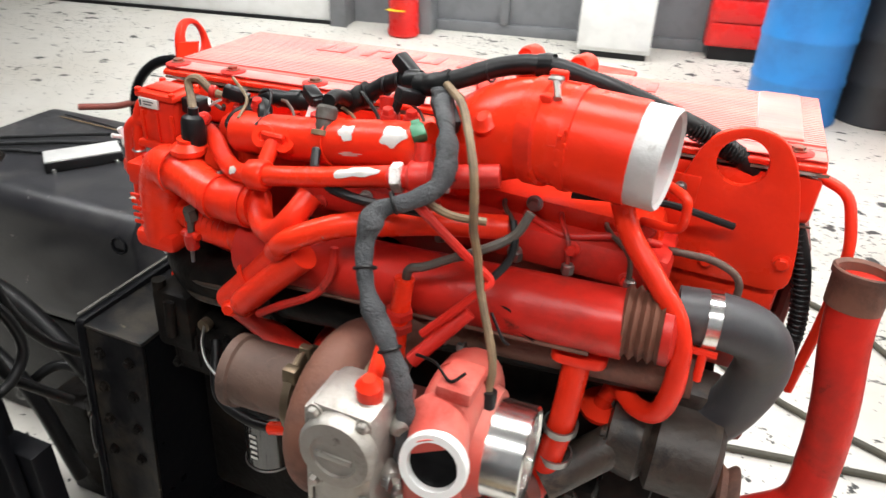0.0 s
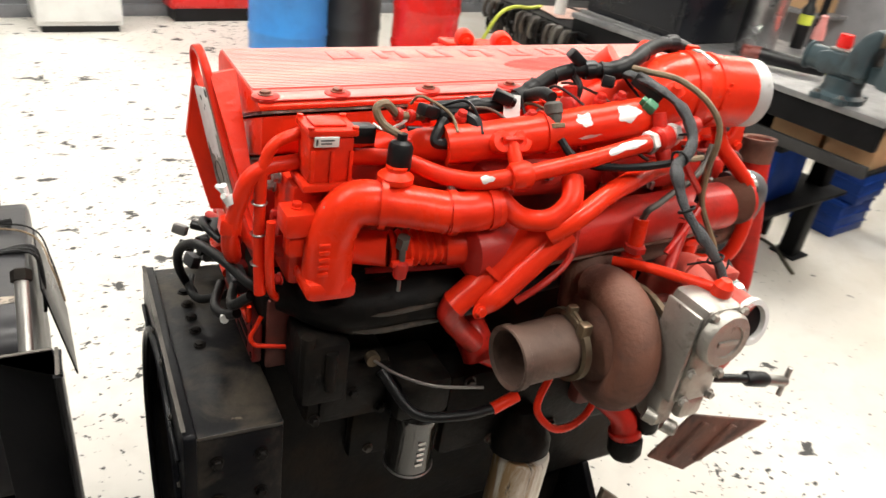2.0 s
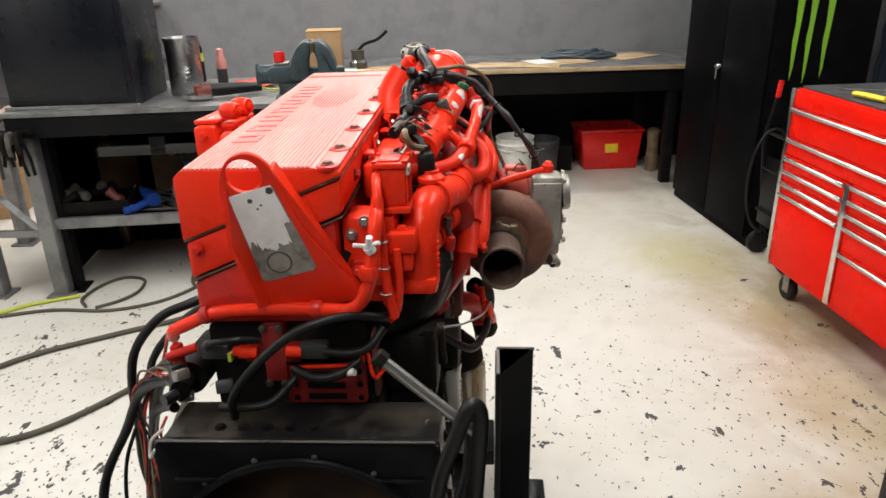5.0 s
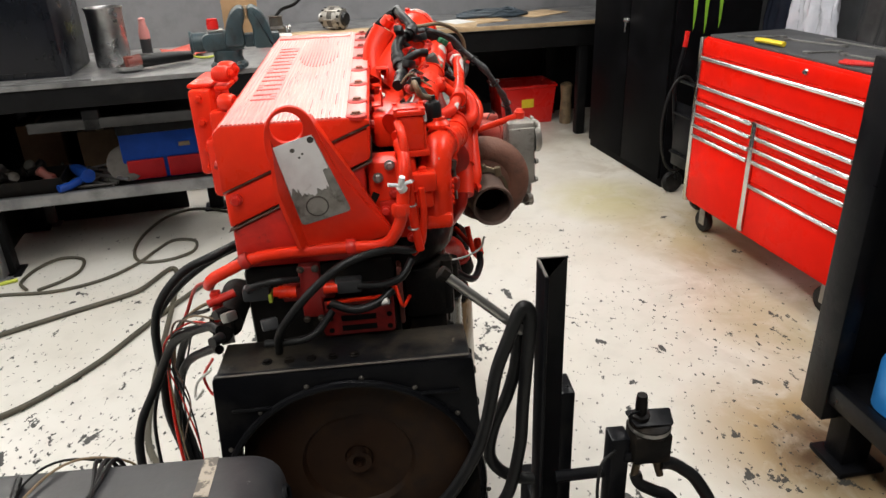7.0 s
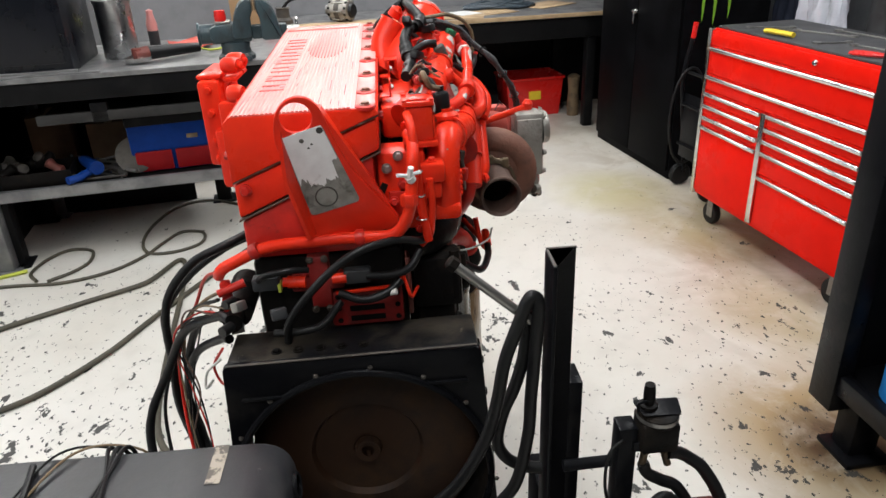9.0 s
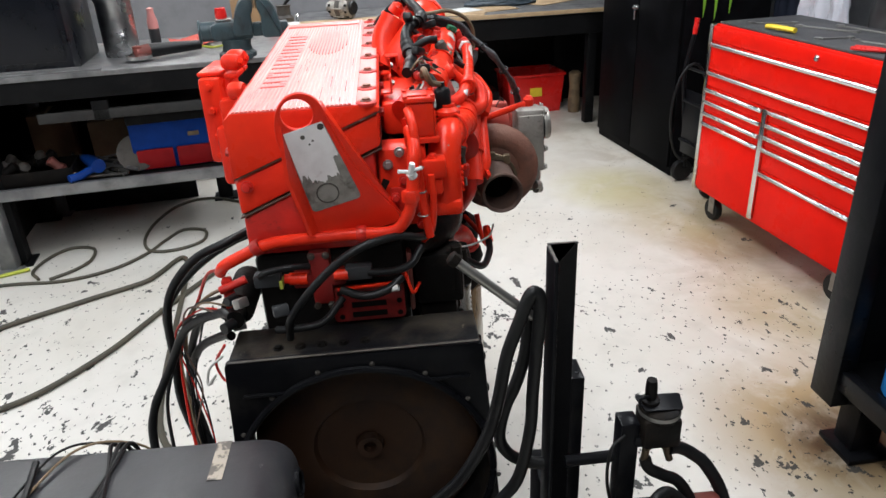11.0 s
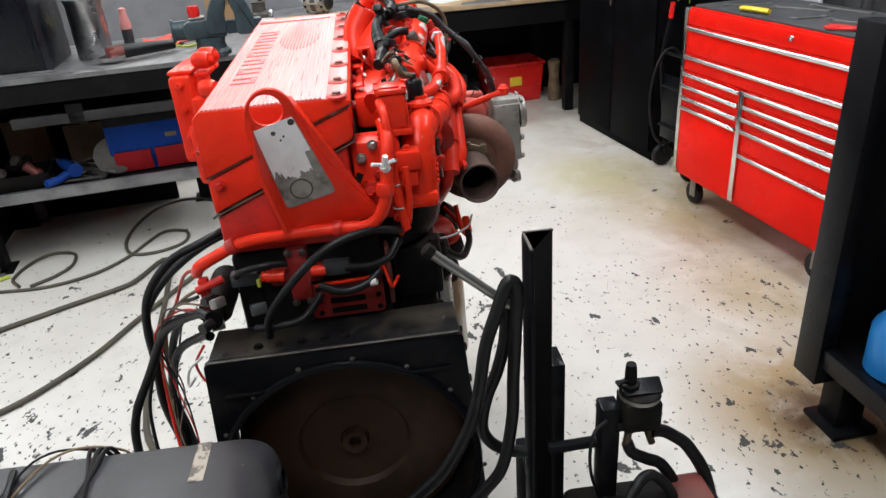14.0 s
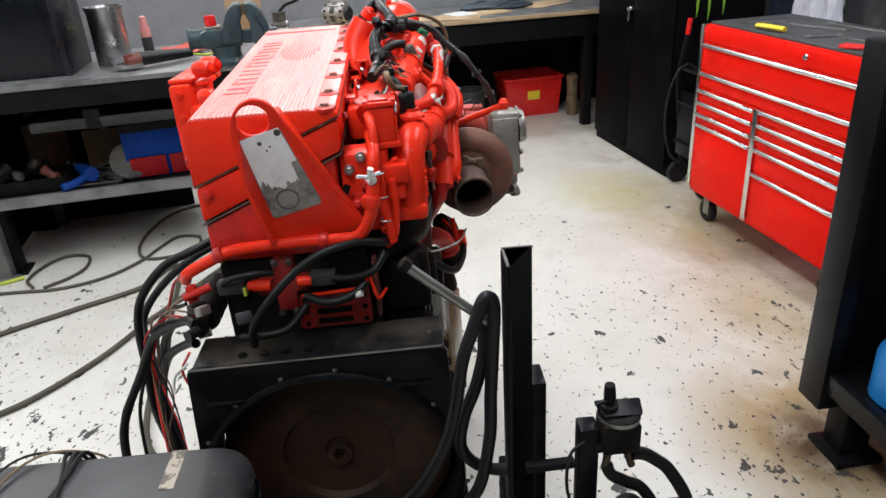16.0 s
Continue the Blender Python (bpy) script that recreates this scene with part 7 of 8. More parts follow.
part("latch_wire", sweep(bent([(-0.265, -0.425, 0.856), (-0.265, -0.422, 0.874), (-0.262, -0.445, 0.876)], 0.006), 0.0025, 8), BLACK, RG)
for y, lean in ((-0.446, 0.004), (-0.480, -0.010)):
    part("nipple", coll([lathe([(0.009, 0.0), (0.011, 0.004), (0.011, 0.016), (0.008, 0.020)], (-0.258, y, 0.757), (0, 0, 1), 6), rod((-0.258, y, 0.76), (-0.26, y + lean, 0.728), 0.007, 10)]), BRASS, RG, "brass hose nipple")
part("hose", sweep(smooth_line([(-0.258, -0.486, 0.752), (-0.25, -0.510, 0.744), (-0.25, -0.535, 0.728), (-0.26, -0.565, 0.70), (-0.28, -0.60, 0.62), (-0.30, -0.64, 0.40)]), 0.012, 12), RUBBER, RG)
part("hose", sweep(smooth_line([(-0.36, -0.40, 0.60), (-0.34, -0.425, 0.68), (-0.32, -0.455, 0.706), (-0.31, -0.485, 0.69), (-0.32, -0.515, 0.64), (-0.34, -0.53, 0.5)]), 0.010, 12), RUBBER, RG)
part("hose", sweep(smooth_line([(-0.26, -0.444, 0.735), (-0.265, -0.452, 0.715), (-0.27, -0.478, 0.70), (-0.275, -0.51, 0.68), (-0.29, -0.545, 0.60), (-0.31, -0.57, 0.42)]), 0.011, 12), RUBBER, RG)
part("pipe", rod((-0.25, -0.30, 0.735), (-0.25, -0.387, 0.738), 0.011, 12), BLACK, RG)
part("wire", sweep(smooth_line([(-0.27, -0.40, 0.80), (-0.29, -0.37, 0.79), (-0.295, -0.365, 0.72), (-0.28, -0.39, 0.62)]), 0.003, 8), RUBBER, RG)
part("base_casting", coll([box(-0.42, -0.22, -0.62, -0.33, -0.037, 0.61, 0.02), box(-0.40, -0.28, -0.60, -0.36, 0.60, 0.635, 0.01)]), DARK, RG)

part("red_casting", box(-0.36, -0.27, -0.585, -0.515, 0.56, 0.655, 0.01), MAROON, RG)

BROWNPLATE = material("dirty_brown_steel", (0.13, 0.095, 0.065), 0.6, second=(0.085, 0.06, 0.042), stain=(0.03, 0.022, 0.016), stain_mix=(0.5, 0.7), stain_scale=8, bump=0.3)
# ---- engine stand ----
FRAME["now"] = Matrix.Translation((0.02, 0.01, 0.0))
ST = thing("engine_stand", (0.6, 0.1, 0.0), "black welded steel engine stand", "engine stand")
for y in (-0.12, 0.28):
    part("beam", box(0.05, 1.15, y - 0.04, y + 0.04, 0.0, 0.10, 0.006), BLACK, ST)
part("cross_member", box(0.92, 1.10, -0.28, 0.40, 0.10, 0.16, 0.006), BLACK, ST)
part("deck_plate", box(0.16, 0.919, -0.19, 0.35, 0.101, 0.125, 0.004), BLACK, ST)
part("skirt", box(0.16, 1.10, -0.19, -0.162, 0.0, 0.10, 0.004), BLACK, ST)
part("upright", prism([(-0.24, 0.16), (0.34, 0.16), (0.26, 0.37), (-0.05, 0.37)], 0.97, 0.99, "x"), BLACK, ST)
part("rear_upright", box(0.03, 0.11, -0.10, 0.26, 0.10, 0.262, 0.006), BLACK, ST)
part("splash_plate", coll([prism([(0.98, 0.56), (1.12, 0.47), (1.38, 0.55), (1.08, 0.66)], -0.222, -0.214, "y", 0.002), prism([(1.04, 0.54), (1.06, 0.53), (1.14, 0.62), (1.12, 0.63)], -0.232, -0.221, "y", 0.002), prism([(1.14, 0.50), (1.16, 0.495), (1.25, 0.58), (1.23, 0.59)], -0.232, -0.221, "y", 0.002)]), RUST, ST, "rusty creased splash plate")
part("gusset", prism([(0.87, 0.16), (0.965, 0.16), (0.965, 0.40), (0.90, 0.46)], -0.20, -0.185, "y"), BROWNPLATE, ST, "dirty brown gusset plate")

REDRUB = material("rust_red_rubber", (0.20, 0.05, 0.035), 0.6, second=(0.14, 0.04, 0.03), bump=0.2)
TAPE = material("old_speckled_tape", (0.34, 0.29, 0.23), 0.6, second=(0.10, 0.085, 0.07), mix=(0.46, 0.54), scale=60)
# ---- black power unit in front ----
FRAME["now"] = BESIDE
CU = thing("power_unit", (-0.55, 0.45, 0.0), "black steel covered power unit with a tube guard", "machine")
prof = rounded([(0.175, 0.42), (0.175, 0.835), (0.74, 0.835), (0.74, 0.42)], 6, 0.07)
part("cover", prism(prof, -1.05, -0.232, "x", 0.012), UNIT, CU, "black sheet-steel cover, scuffed")
part("lower_body", box(-1.05, -0.25, 0.20, 0.72, -0.037, 0.419, 0.01), BLACK, CU)
part("tape", box(-0.330, -0.238, 0.282, 0.306, 0.8352, 0.8360, 0), TAPE, CU, "old paper tape")
part("exhaust_stub", lathe([(0.024, 0.0), (0.024, 0.006), (0.022, 0.008), (0.019, 0.006), (0.019, 0.0), (0, 0.0)], (-0.275, 0.176, 0.765), (0, -1, 0.1), 24), BLACK, CU)
part("end_flap", moved(box(-0.002, 0.002, -0.14, 0.13, -0.17, 0.07, 0.001), pose(-0.208, 0.54, 0.715, 0, -10, 3)), BLACK, CU)

part("guard_tube", sweep(bent([(-0.31, 0.80, 0.60), (-0.31, 0.80, 0.90), (-0.40, 0.80, 1.03), (-0.66, 0.80, 1.03), (-0.79, 0.80, 0.90), (-0.79, 0.80, 0.60)], 0.10, 8), 0.016, 14), BLACK, CU)
part("guard_bar", rod((-0.31, 0.80, 0.87), (-0.79, 0.80, 0.87), 0.013, 12), BLACK, CU)
part("guard_foot", coll([box(-0.33, -0.29, 0.742, 0.82, 0.58, 0.62, 0.004), box(-0.81, -0.77, 0.742, 0.82, 0.58, 0.62, 0.004)]), BLACK, CU)
for k in range(2):
    part("wire_wrap", sweep(smooth_line([(-0.95, 0.66 - k * 0.02, 0.838), (-0.6, 0.63 - k * 0.012, 0.839), (-0.32, 0.60 - k * 0.02, 0.840), (-0.22, 0.56 - k * 0.03, 0.838), (-0.19, 0.48 - k * 0.03, 0.80), (-0.175, 0.44, 0.72)]), 0.0022, 6), TAN if k % 2 else RUBBER, CU)
for k in range(3):
    part("strap", sweep(smooth_line([(-0.214, 0.44 + k * 0.02, 0.70), (-0.210, 0.45 + k * 0.012, 0.79), (-0.225, 0.46 + k * 0.014, 0.838), (-0.30, 0.47, 0.839), (-0.42, 0.49 - k * 0.02, 0.839)]), 0.004, 6), RUBBER, CU)
sh_ = thing("short_hose", (-0.55, 0.80, 0.89), "short rust-red hose with a brass elbow lying over the guard bar", "hose")
part("hose", sweep(smooth_line([(-0.95, 0.72, 0.845), (-0.84, 0.77, 0.850), (-0.76, 0.80, 0.872), (-0.67, 0.806, 0.889), (-0.58, 0.800, 0.897), (-0.54, 0.800, 0.896)]), 0.011, 10), REDRUB, sh_)
part("fitting", coll([rod((-0.55, 0.80, 0.897), (-0.505, 0.80, 0.897), 0.010, 8), rod((-0.508, 0.80, 0.897), (-0.508, 0.80, 0.868), 0.0085, 8), lathe([(0.010, -0.005), (0.0135, -0.004), (0.0135, 0.004), (0.010, 0.005)], (-0.53, 0.80, 0.897), (1, 0, 0), 6)]), BRASS, sh_, "dull brass elbow")
md = thing("control_module", pose(-0.605, 0.405, 0.836, 0, 0, 52), "silver-lidded black control module on the cover", "module")
part("case", box(-0.10, 0.10, -0.045, 0.045, 0.0, 0.028, 0.004), PLASTIC, md, here=True)
part("lid", box(-0.098, 0.098, -0.043, 0.043, 0.0285, 0.033, 0.001), SILVER, md, "silver lid", here=True)
for x in (-0.08, 0.08):
    part("foot_screw", lathe([(0.006, 0), (0.006, 0.012), (0.004, 0.014)], (x, -0.052, 0), (0, 0, 1), 8), CHROME, md, here=True)
LD = thing("module_cable", (-0.6, 0.45, 0.84), "thin black cables lying across the cover", "cable")
for pts, r in (([(-0.95, 0.35, 0.845), (-0.80, 0.44, 0.846), (-0.65, 0.50, 0.850), (-0.5, 0.55, 0.85), (-0.35, 0.58, 0.845), (-0.26, 0.60, 0.842)], 0.006), ([(-0.95, 0.42, 0.843), (-0.75, 0.54, 0.845), (-0.6, 0.62, 0.845), (-0.5, 0.64, 0.845)], 0.005), ([(-0.6, 0.66, 0.85), (-0.5, 0.70, 0.87), (-0.42, 0.70, 0.86), (-0.35, 0.68, 0.845)], 0.009), ([(-0.95, 0.30, 0.842), (-0.85, 0.36, 0.843), (-0.72, 0.39, 0.845)], 0.005)):
    part("cable", sweep(smooth_line(pts), r, 8), RUBBER, LD)
CL = thing("unit_clutter", (-0.4, 0.0, 0.0), "dark hoses and brackets low beside the power unit", "hose")
for pts, r in (([(-0.75, 0.06, 0.60), (-0.55, 0.02, 0.66), (-0.38, 0.0, 0.60), (-0.25, 0.0, 0.45), (-0.2, 0.02, 0.2)], 0.022), ([(-0.70, 0.02, 0.42), (-0.55, -0.05, 0.52), (-0.42, -0.06, 0.42), (-0.35, -0.05, 0.15)], 0.02), ([(-0.62, 0.05, 0.25), (-0.52, -0.02, 0.36), (-0.45, 0.05, 0.42), (-0.30, 0.08, 0.38)], 0.014)):
    part("hose", sweep(smooth_line(pts, 8), r, 12), RUBBER, CL)
part("manifold", coll([box(-0.50, -0.36, 0.02, 0.12, -0.037, 0.32, 0.01), box(-0.36, -0.28, 0.02, 0.10, 0.20, 0.36, 0.01)]), DARK, CL)
FRAME["now"] = UPRIGHT
solid("scrap_board", moved(box(-0.13, 0.13, -0.10, 0.10, 0, 0.012, 0.002), pose(-0.25, -0.10, 0.018, 6, 0, 25)), CARD, "brown cardboard scrap on the floor", "cardboard")

# ---- hoses on the floor ----
FHs = thing("air_hose", (1.6, 1.4, 0.0), "black air hose loosely coiled on the floor", "hose")


def onfloor(pts, r):
    return sweep(smooth_line([(x, y, r * 1.02) for x, y in pts], 10), r, 10)


part("hose", onfloor([(0.74, 0.64), (0.97, 0.92), (2.35, 1.15), (2.15, 1.31), (1.97, 1.58), (1.73, 1.91), (1.46, 2.06), (1.23, 1.98), (1.10, 1.74), (1.19, 1.50), (1.48, 1.29), (1.80, 1.155), (2.12, 1.01), (2.51, 0.83)], 0.0125), HOSE, FHs)
FH2 = thing("coiled_hose", (2.6, 1.5, 0.0), "thin dusty hose coiled by the bench", "hose")
part("cord", onfloor([(2.06, 2.49), (2.22, 2.1), (2.23, 1.76), (2.33, 1.54), (2.50, 1.41), (2.67, 1.35), (2.81, 1.28), (2.78, 1.15), (2.63, 1.13), (2.53, 1.25), (2.54, 1.4), (2.72, 1.48), (2.99, 1.48), (3.24, 1.40), (3.32, 1.22), (3.17, 0.94)], 0.009), HOSE, FH2)
part("cord", onfloor([(2.27, 1.90), (2.37, 1.97), (2.54, 1.95), (2.65, 1.87), (2.62, 1.74), (2.47, 1.70), (2.35, 1.75), (2.26, 1.84)], 0.009), HOSE, FH2)

# ---- on and under the vise bench ----
# cardboard with the shade under the bench put into its colour
SHADECARD = material("shaded_brown_cardboard", (0.15, 0.095, 0.05), 0.8, second=(0.11, 0.07, 0.04), bump=0.2)
CANST = material("dull_stainless", (0.50, 0.50, 0.50), 0.3, metal=1.0, second=(0.34, 0.34, 0.34), stain=(0.16, 0.15, 0.14), stain_mix=(0.55, 0.75), stain_scale=9, bump=0.05)
vi = thing("bench_vise", VT @ pose(0.10, -0.065, 1.03) @ Matrix.Diagonal((1.0, 0.9, 1.05, 1.0)), "dark blue-green cast bench vise bolted to the bench", "vise")
part("base", coll([lathe([(0.105, 0.0), (0.105, 0.018), (0.085, 0.03), (0.078, 0.055), (0.082, 0.065), (0.082, 0.085)], (0, 0.06, 0), (0, 0, 1), 32)] + [lathe([(0.028, 0.0), (0.028, 0.020), (0.0, 0.022)], (0.105 * math.cos(a), 0.06 + 0.105 * math.sin(a), 0), (0, 0, 1), 16) for a in (0.5, 2.6, 3.7, 5.8)]), VISE, vi, here=True)
for a in (2.6, 3.7):
    part("bolt", hexbolt((0.105 * math.cos(a), 0.06 + 0.105 * math.sin(a), 0.022), (0, 0, 1), 0.011, 0.010), STEEL, vi, here=True)
part("body", coll([prism(rounded([(-0.04, 0.082), (0.17, 0.082), (0.19, 0.11), (0.19, 0.155), (0.15, 0.170), (-0.04, 0.170)], 4, 0.02), -0.062, 0.062, "x", 0.012), sweep([(0, 0.16, 0.125), (0, 0.255, 0.125)], (0.046, 0.046), 22), lathe([(0.046, -0.008), (0.054, -0.006), (0.054, 0.006), (0.046, 0.008)], (0, 0.25, 0.125), (0, 1, 0), 22)]), VISE, vi, here=True)
part("anvil", box(-0.045, 0.045, 0.07, 0.155, 0.1705, 0.182, 0.004), STEEL, vi, "bare steel anvil face", here=True)
part("fixed_jaw", prism(rounded([(0.07, 0.10), (0.055, 0.19), (0.02, 0.255), (-0.025, 0.283), (-0.058, 0.278), (-0.058, 0.222), (-0.040, 0.19), (-0.045, 0.10)], 4, 0.03), -0.080, 0.080, "x", 0.014, ), VISE, vi, here=True)
part("moving_jaw", prism(rounded([(-0.078, 0.278), (-0.110, 0.283), (-0.155, 0.255), (-0.19, 0.19), (-0.205, 0.10), (-0.205, 0.085), (-0.09, 0.085), (-0.095, 0.19), (-0.078, 0.222)][::-1], 4, 0.03), -0.080, 0.080, "x", 0.014), VISE, vi, here=True)
part("jaw_plate", box(-0.076, 0.076, -0.066, -0.0585, 0.226, 0.276, 0.002), BRASS, vi, "worn brass-brown jaw plate", here=True)
part("jaw_plate", box(-0.076, 0.076, -0.0775, -0.070, 0.226, 0.276, 0.002), BRASS, vi, "worn brass-brown jaw plate", here=True)
part("slide", box(-0.036, 0.036, -0.24, -0.04, 0.09, 0.152, 0.008), VISE, vi, here=True)
part("screw", rod((0, -0.235, 0.122), (0, -0.31, 0.122), 0.020, 16), STEEL, vi, here=True)
part("handle", coll([rod((0.03, -0.30, 0.165), (-0.05, -0.30, -0.13), 0.008, 10), lathe([(0, -0.014), (0.014, 0), (0, 0.014)], (0.03, -0.30, 0.165), (0, 0, 1), 10), lathe([(0, -0.014), (0.014, 0), (0, 0.014)], (-0.05, -0.30, -0.13), (0, 0, 1), 10)]), CHROME, vi, "bright handle bar", here=True)
solid("plastic_cup", lathe([(0.028, 0), (0.03, 0.02), (0.026, 0.05), (0.0, 0.05)], (0, 0, 0), (0, 0, 1), 20), REDP, "red plastic cup upside down on the vise", "cup", at=VT @ pose(0.10, 0.045, 1.222))
solid("plastic_cup", lathe([(0.028, 0), (0.03, 0.02), (0.026, 0.045), (0.0, 0.045)], (0, 0, 0), (0, 0, 1), 20), REDP, "red plastic cup on the steel bench", "cup", at=VT @ pose(0.72, -0.22, 1.03))
can = thing("steel_canister", VT @ pose(0.43, 0.60, 1.03), "open brushed steel canister on the bench", "canister")
part("wall", lathe([(0.088, 0), (0.09, 0.004), (0.09, 0.275), (0.096, 0.285), (0.098, 0.30), (0.092, 0.30), (0.085, 0.28), (0.085, 0.01), (0, 0.01)], (0, 0, 0), (0, 0, 1), 36), CANST, can, here=True)
sb = thing("spray_bottle", VT @ pose(0.72, 0.46, 1.03), "pink spray bottle with dark base", "bottle")
part("body", lathe([(0.028, 0), (0.03, 0.006), (0.03, 0.09)], (0, 0, 0), (0, 0, 1), 18), GREYD, sb, here=True)
part("top", lathe([(0.03, 0.09), (0.03, 0.13), (0.022, 0.16), (0.018, 0.185), (0.02, 0.20), (0, 0.21)], (0, 0, 0), (0, 0, 1), 18), material("pink_plastic", (0.62, 0.26, 0.24), 0.4), sb, here=True)
PINK = material("red_shop_rag", (0.55, 0.10, 0.07), 0.85, bump=0.6, bump_scale=60)


def rag(at, label, size=0.16, mat=PINK):
    bm = bmesh.new()
    bmesh.ops.create_grid(bm, x_segments=16, y_segments=12, size=size)
    for v in bm.verts:
        v.co.y *= 0.7
        v.co.z = 0.012 + 0.05 * abs(noise.noise(v.co * 9 + Vector((at[0][3], at[1][3], 0)))) + 0.006 * noise.noise(v.co * 40)
    r = bmesh.ops.extrude_face_region(bm, geom=bm.faces[:])
    bmesh.ops.translate(bm, vec=(0, 0, -0.004), verts=[v for v in r["geom"] if isinstance(v, bmesh.types.BMVert)])
    for v in bm.verts:
        v.co.z = max(v.co.z, 0.001)
    return solid("rag", bm, mat, label, "rag", "shop rags", at=at)


rag(VT @ pose(0.62, 0.26, 1.03, 0, 0, 20), "crumpled red shop rag on the bench", 0.13)
rag(VT @ pose(0.72, 0.13, 1.03, 0, 0, -30), "crumpled red shop rag beside the vise", 0.09)
gr = thing("angle_grinder", VT @ pose(0.22, 0.42, 1.03, 0, 0, -62), "black angle grinder with cord on the bench", "grinder")
part("motor", sweep([(-0.02, 0, 0.045), (0.14, 0, 0.04), (0.26, 0, 0.035)], (0.036, 0.024), 16), PLASTIC, gr, here=True)
part("gear_head", coll([sweep([(-0.02, 0, 0.045), (-0.09, 0, 0.045)], (0.036, 0.03), 14), rod((-0.075, 0, 0.03), (-0.075, 0, 0.075), 0.026, 14)]), MAROON, gr, "dark red gear head", here=True)
part("disc", lathe([(0.0, 0), (0.062, 0.002), (0.062, 0.006), (0, 0.01)], (-0.075, 0, 0.016), (0, 0, 1), 28), STEEL, gr, here=True)
part("guard", lathe([(0.066, 0.0), (0.068, 0.02), (0.03, 0.028)], (-0.075, 0, 0.012), (0, 0, 1), 28, close=False), CHROME, gr, here=True)
part("cord", sweep(smooth_line([(0.26, 0, 0.03), (0.33, 0.01, 0.01), (0.42, 0.03, 0.008)]), 0.006, 8), LIME, gr, "yellow-green cord", here=True)
scr = thing("equipment_case", VT @ pose(0.30, 1.06, 1.03, 0, 0, -2), "dark blue-black steel case standing on the bench", "case")
NAVY = material("dark_blue_enamel", (0.004, 0.005, 0.008), 0.3, second=(0.005, 0.006, 0.01), spec=0.3, bump=0.05)
part("shell", box(-0.24, 0.30, -0.30, 0.32, 0.0, 0.62, 0.012), NAVY, scr, here=True)
part("front_panel", box(-0.246, -0.2405, -0.27, 0.29, 0.05, 0.57, 0.003), NAVY, scr, here=True)
part("base_strip", box(-0.26, -0.2405, -0.32, 0.34, 0.0, 0.02, 0.002), BENCHTOP, scr, here=True)
tl = thing("spray_can", VT @ pose(0.86, 0.62, 1.03), "dark spray can with a lime green label", "can")
part("body", lathe([(0.033, 0), (0.033, 0.2), (0.02, 0.22), (0.018, 0.25), (0, 0.25)], (0, 0, 0), (0, 0, 1), 18), PLASTIC, tl, here=True)
part("label", lathe([(0.0338, 0.12), (0.0338, 0.17)], (0, 0, 0), (0, 0, 1), 18, close=False), LIME, tl, "lime label", here=True)
solid("flat_bar", moved(box(-0.25, 0.25, -0.02, 0.02, 0, 0.008, 0.001), pose(0, 0, 0)), BENCHTOP, "loose flat steel bar on the bench", "bar", at=VT @ pose(0.03, 0.90, 1.03, 0, 0, 88))
CASERED = material("dark_red_plastic", (0.26, 0.010, 0.012), 0.45, spec=0.12)
bx = thing("parts_case", VT @ pose(0.36, 0.42, 0.43, 0, 0, 3), "blue parts case with two red drawers", "case")
part("shell", box(-0.13, 0.2, -0.22, 0.22, 0.0, 0.34, 0.008), material("blue_sheet_enamel", (0.006, 0.040, 0.24), 0.45, bump=0.05, spec=0.12), bx, here=True)
part("lid", box(-0.135, 0.2, -0.225, 0.225, 0.26, 0.345, 0.006), BENCH, bx, "dark lid", here=True)
for y in (-0.20, 0.01):
    part("drawer", box(-0.15, -0.131, y, y + 0.19, 0.01, 0.12, 0.006), CASERED, bx, "dark red drawer", here=True)
part("badge", box(-0.1325, -0.1305, -0.14, -0.08, 0.17, 0.195, 0.001), BRASS, bx, here=True)
BLUET = material("blue_tool_plastic", (0.008, 0.040, 0.22), 0.45, spec=0.2)
dr = thing("power_drill", VT @ pose(0.26, 0.86, 0.45, 0, 0, 30), "blue power drill lying on the shelf", "drill")
part("body", sweep([(-0.10, 0, 0.05), (0.06, 0, 0.055), (0.12, 0, 0.05)], (0.038, 0.022), 16), BLUET, dr, here=True)
part("grip", sweep([(-0.06, 0, 0.04), (-0.09, 0.10, 0.02), (-0.10, 0.16, 0.02)], 0.022, 12), BLUET, dr, here=True)
part("chuck", rod((0.12, 0, 0.05), (0.17, 0, 0.048), 0.018, 14), STEEL, dr, here=True)
random.seed(4)
for k in range(22):
    x, y, a = random.uniform(0.16, 0.5), random.uniform(0.66, 0.93), random.uniform(0, 180)
    L, r_ = random.uniform(0.06, 0.16), random.uniform(0.008, 0.02)
    hh = random.choice((0.43, 0.43, 0.45))
    t = thing("loose_tool", VT @ pose(x, y, hh, 0, 0, a), random.choice(("greasy steel tool lying on the lower shelf", "loose steel fitting lying on the lower shelf", "dull metal spanner lying on the lower shelf")), "tool", "tools on the lower shelf")
    part("shaft", sweep([(-L, 0, r_), (L, 0, r_ * 1.1)], (r_ * 0.6, r_ * 0.5), 8), random.choice((STEEL, GREASE, DARK)), t, here=True)
    part("head", lathe([(r_ * 0.5, -r_ * 0.6), (r_ * 1.4, -r_ * 0.4), (r_ * 1.4, r_ * 0.4), (r_ * 0.5, r_ * 0.6)], (L, 0, r_ * 1.4), random.choice(((1, 0, 0), (0, 0, 1), (0.5, 0.5, 0.3))), random.choice((6, 12))), random.choice((STEEL, GREASE, CHROME)), t, here=True)
tt = thing("tool_tray", VT @ pose(0.24, 1.14, 0.431, 0, 0, 2), "dark steel tool tray full of greasy parts on the shelf", "tray")
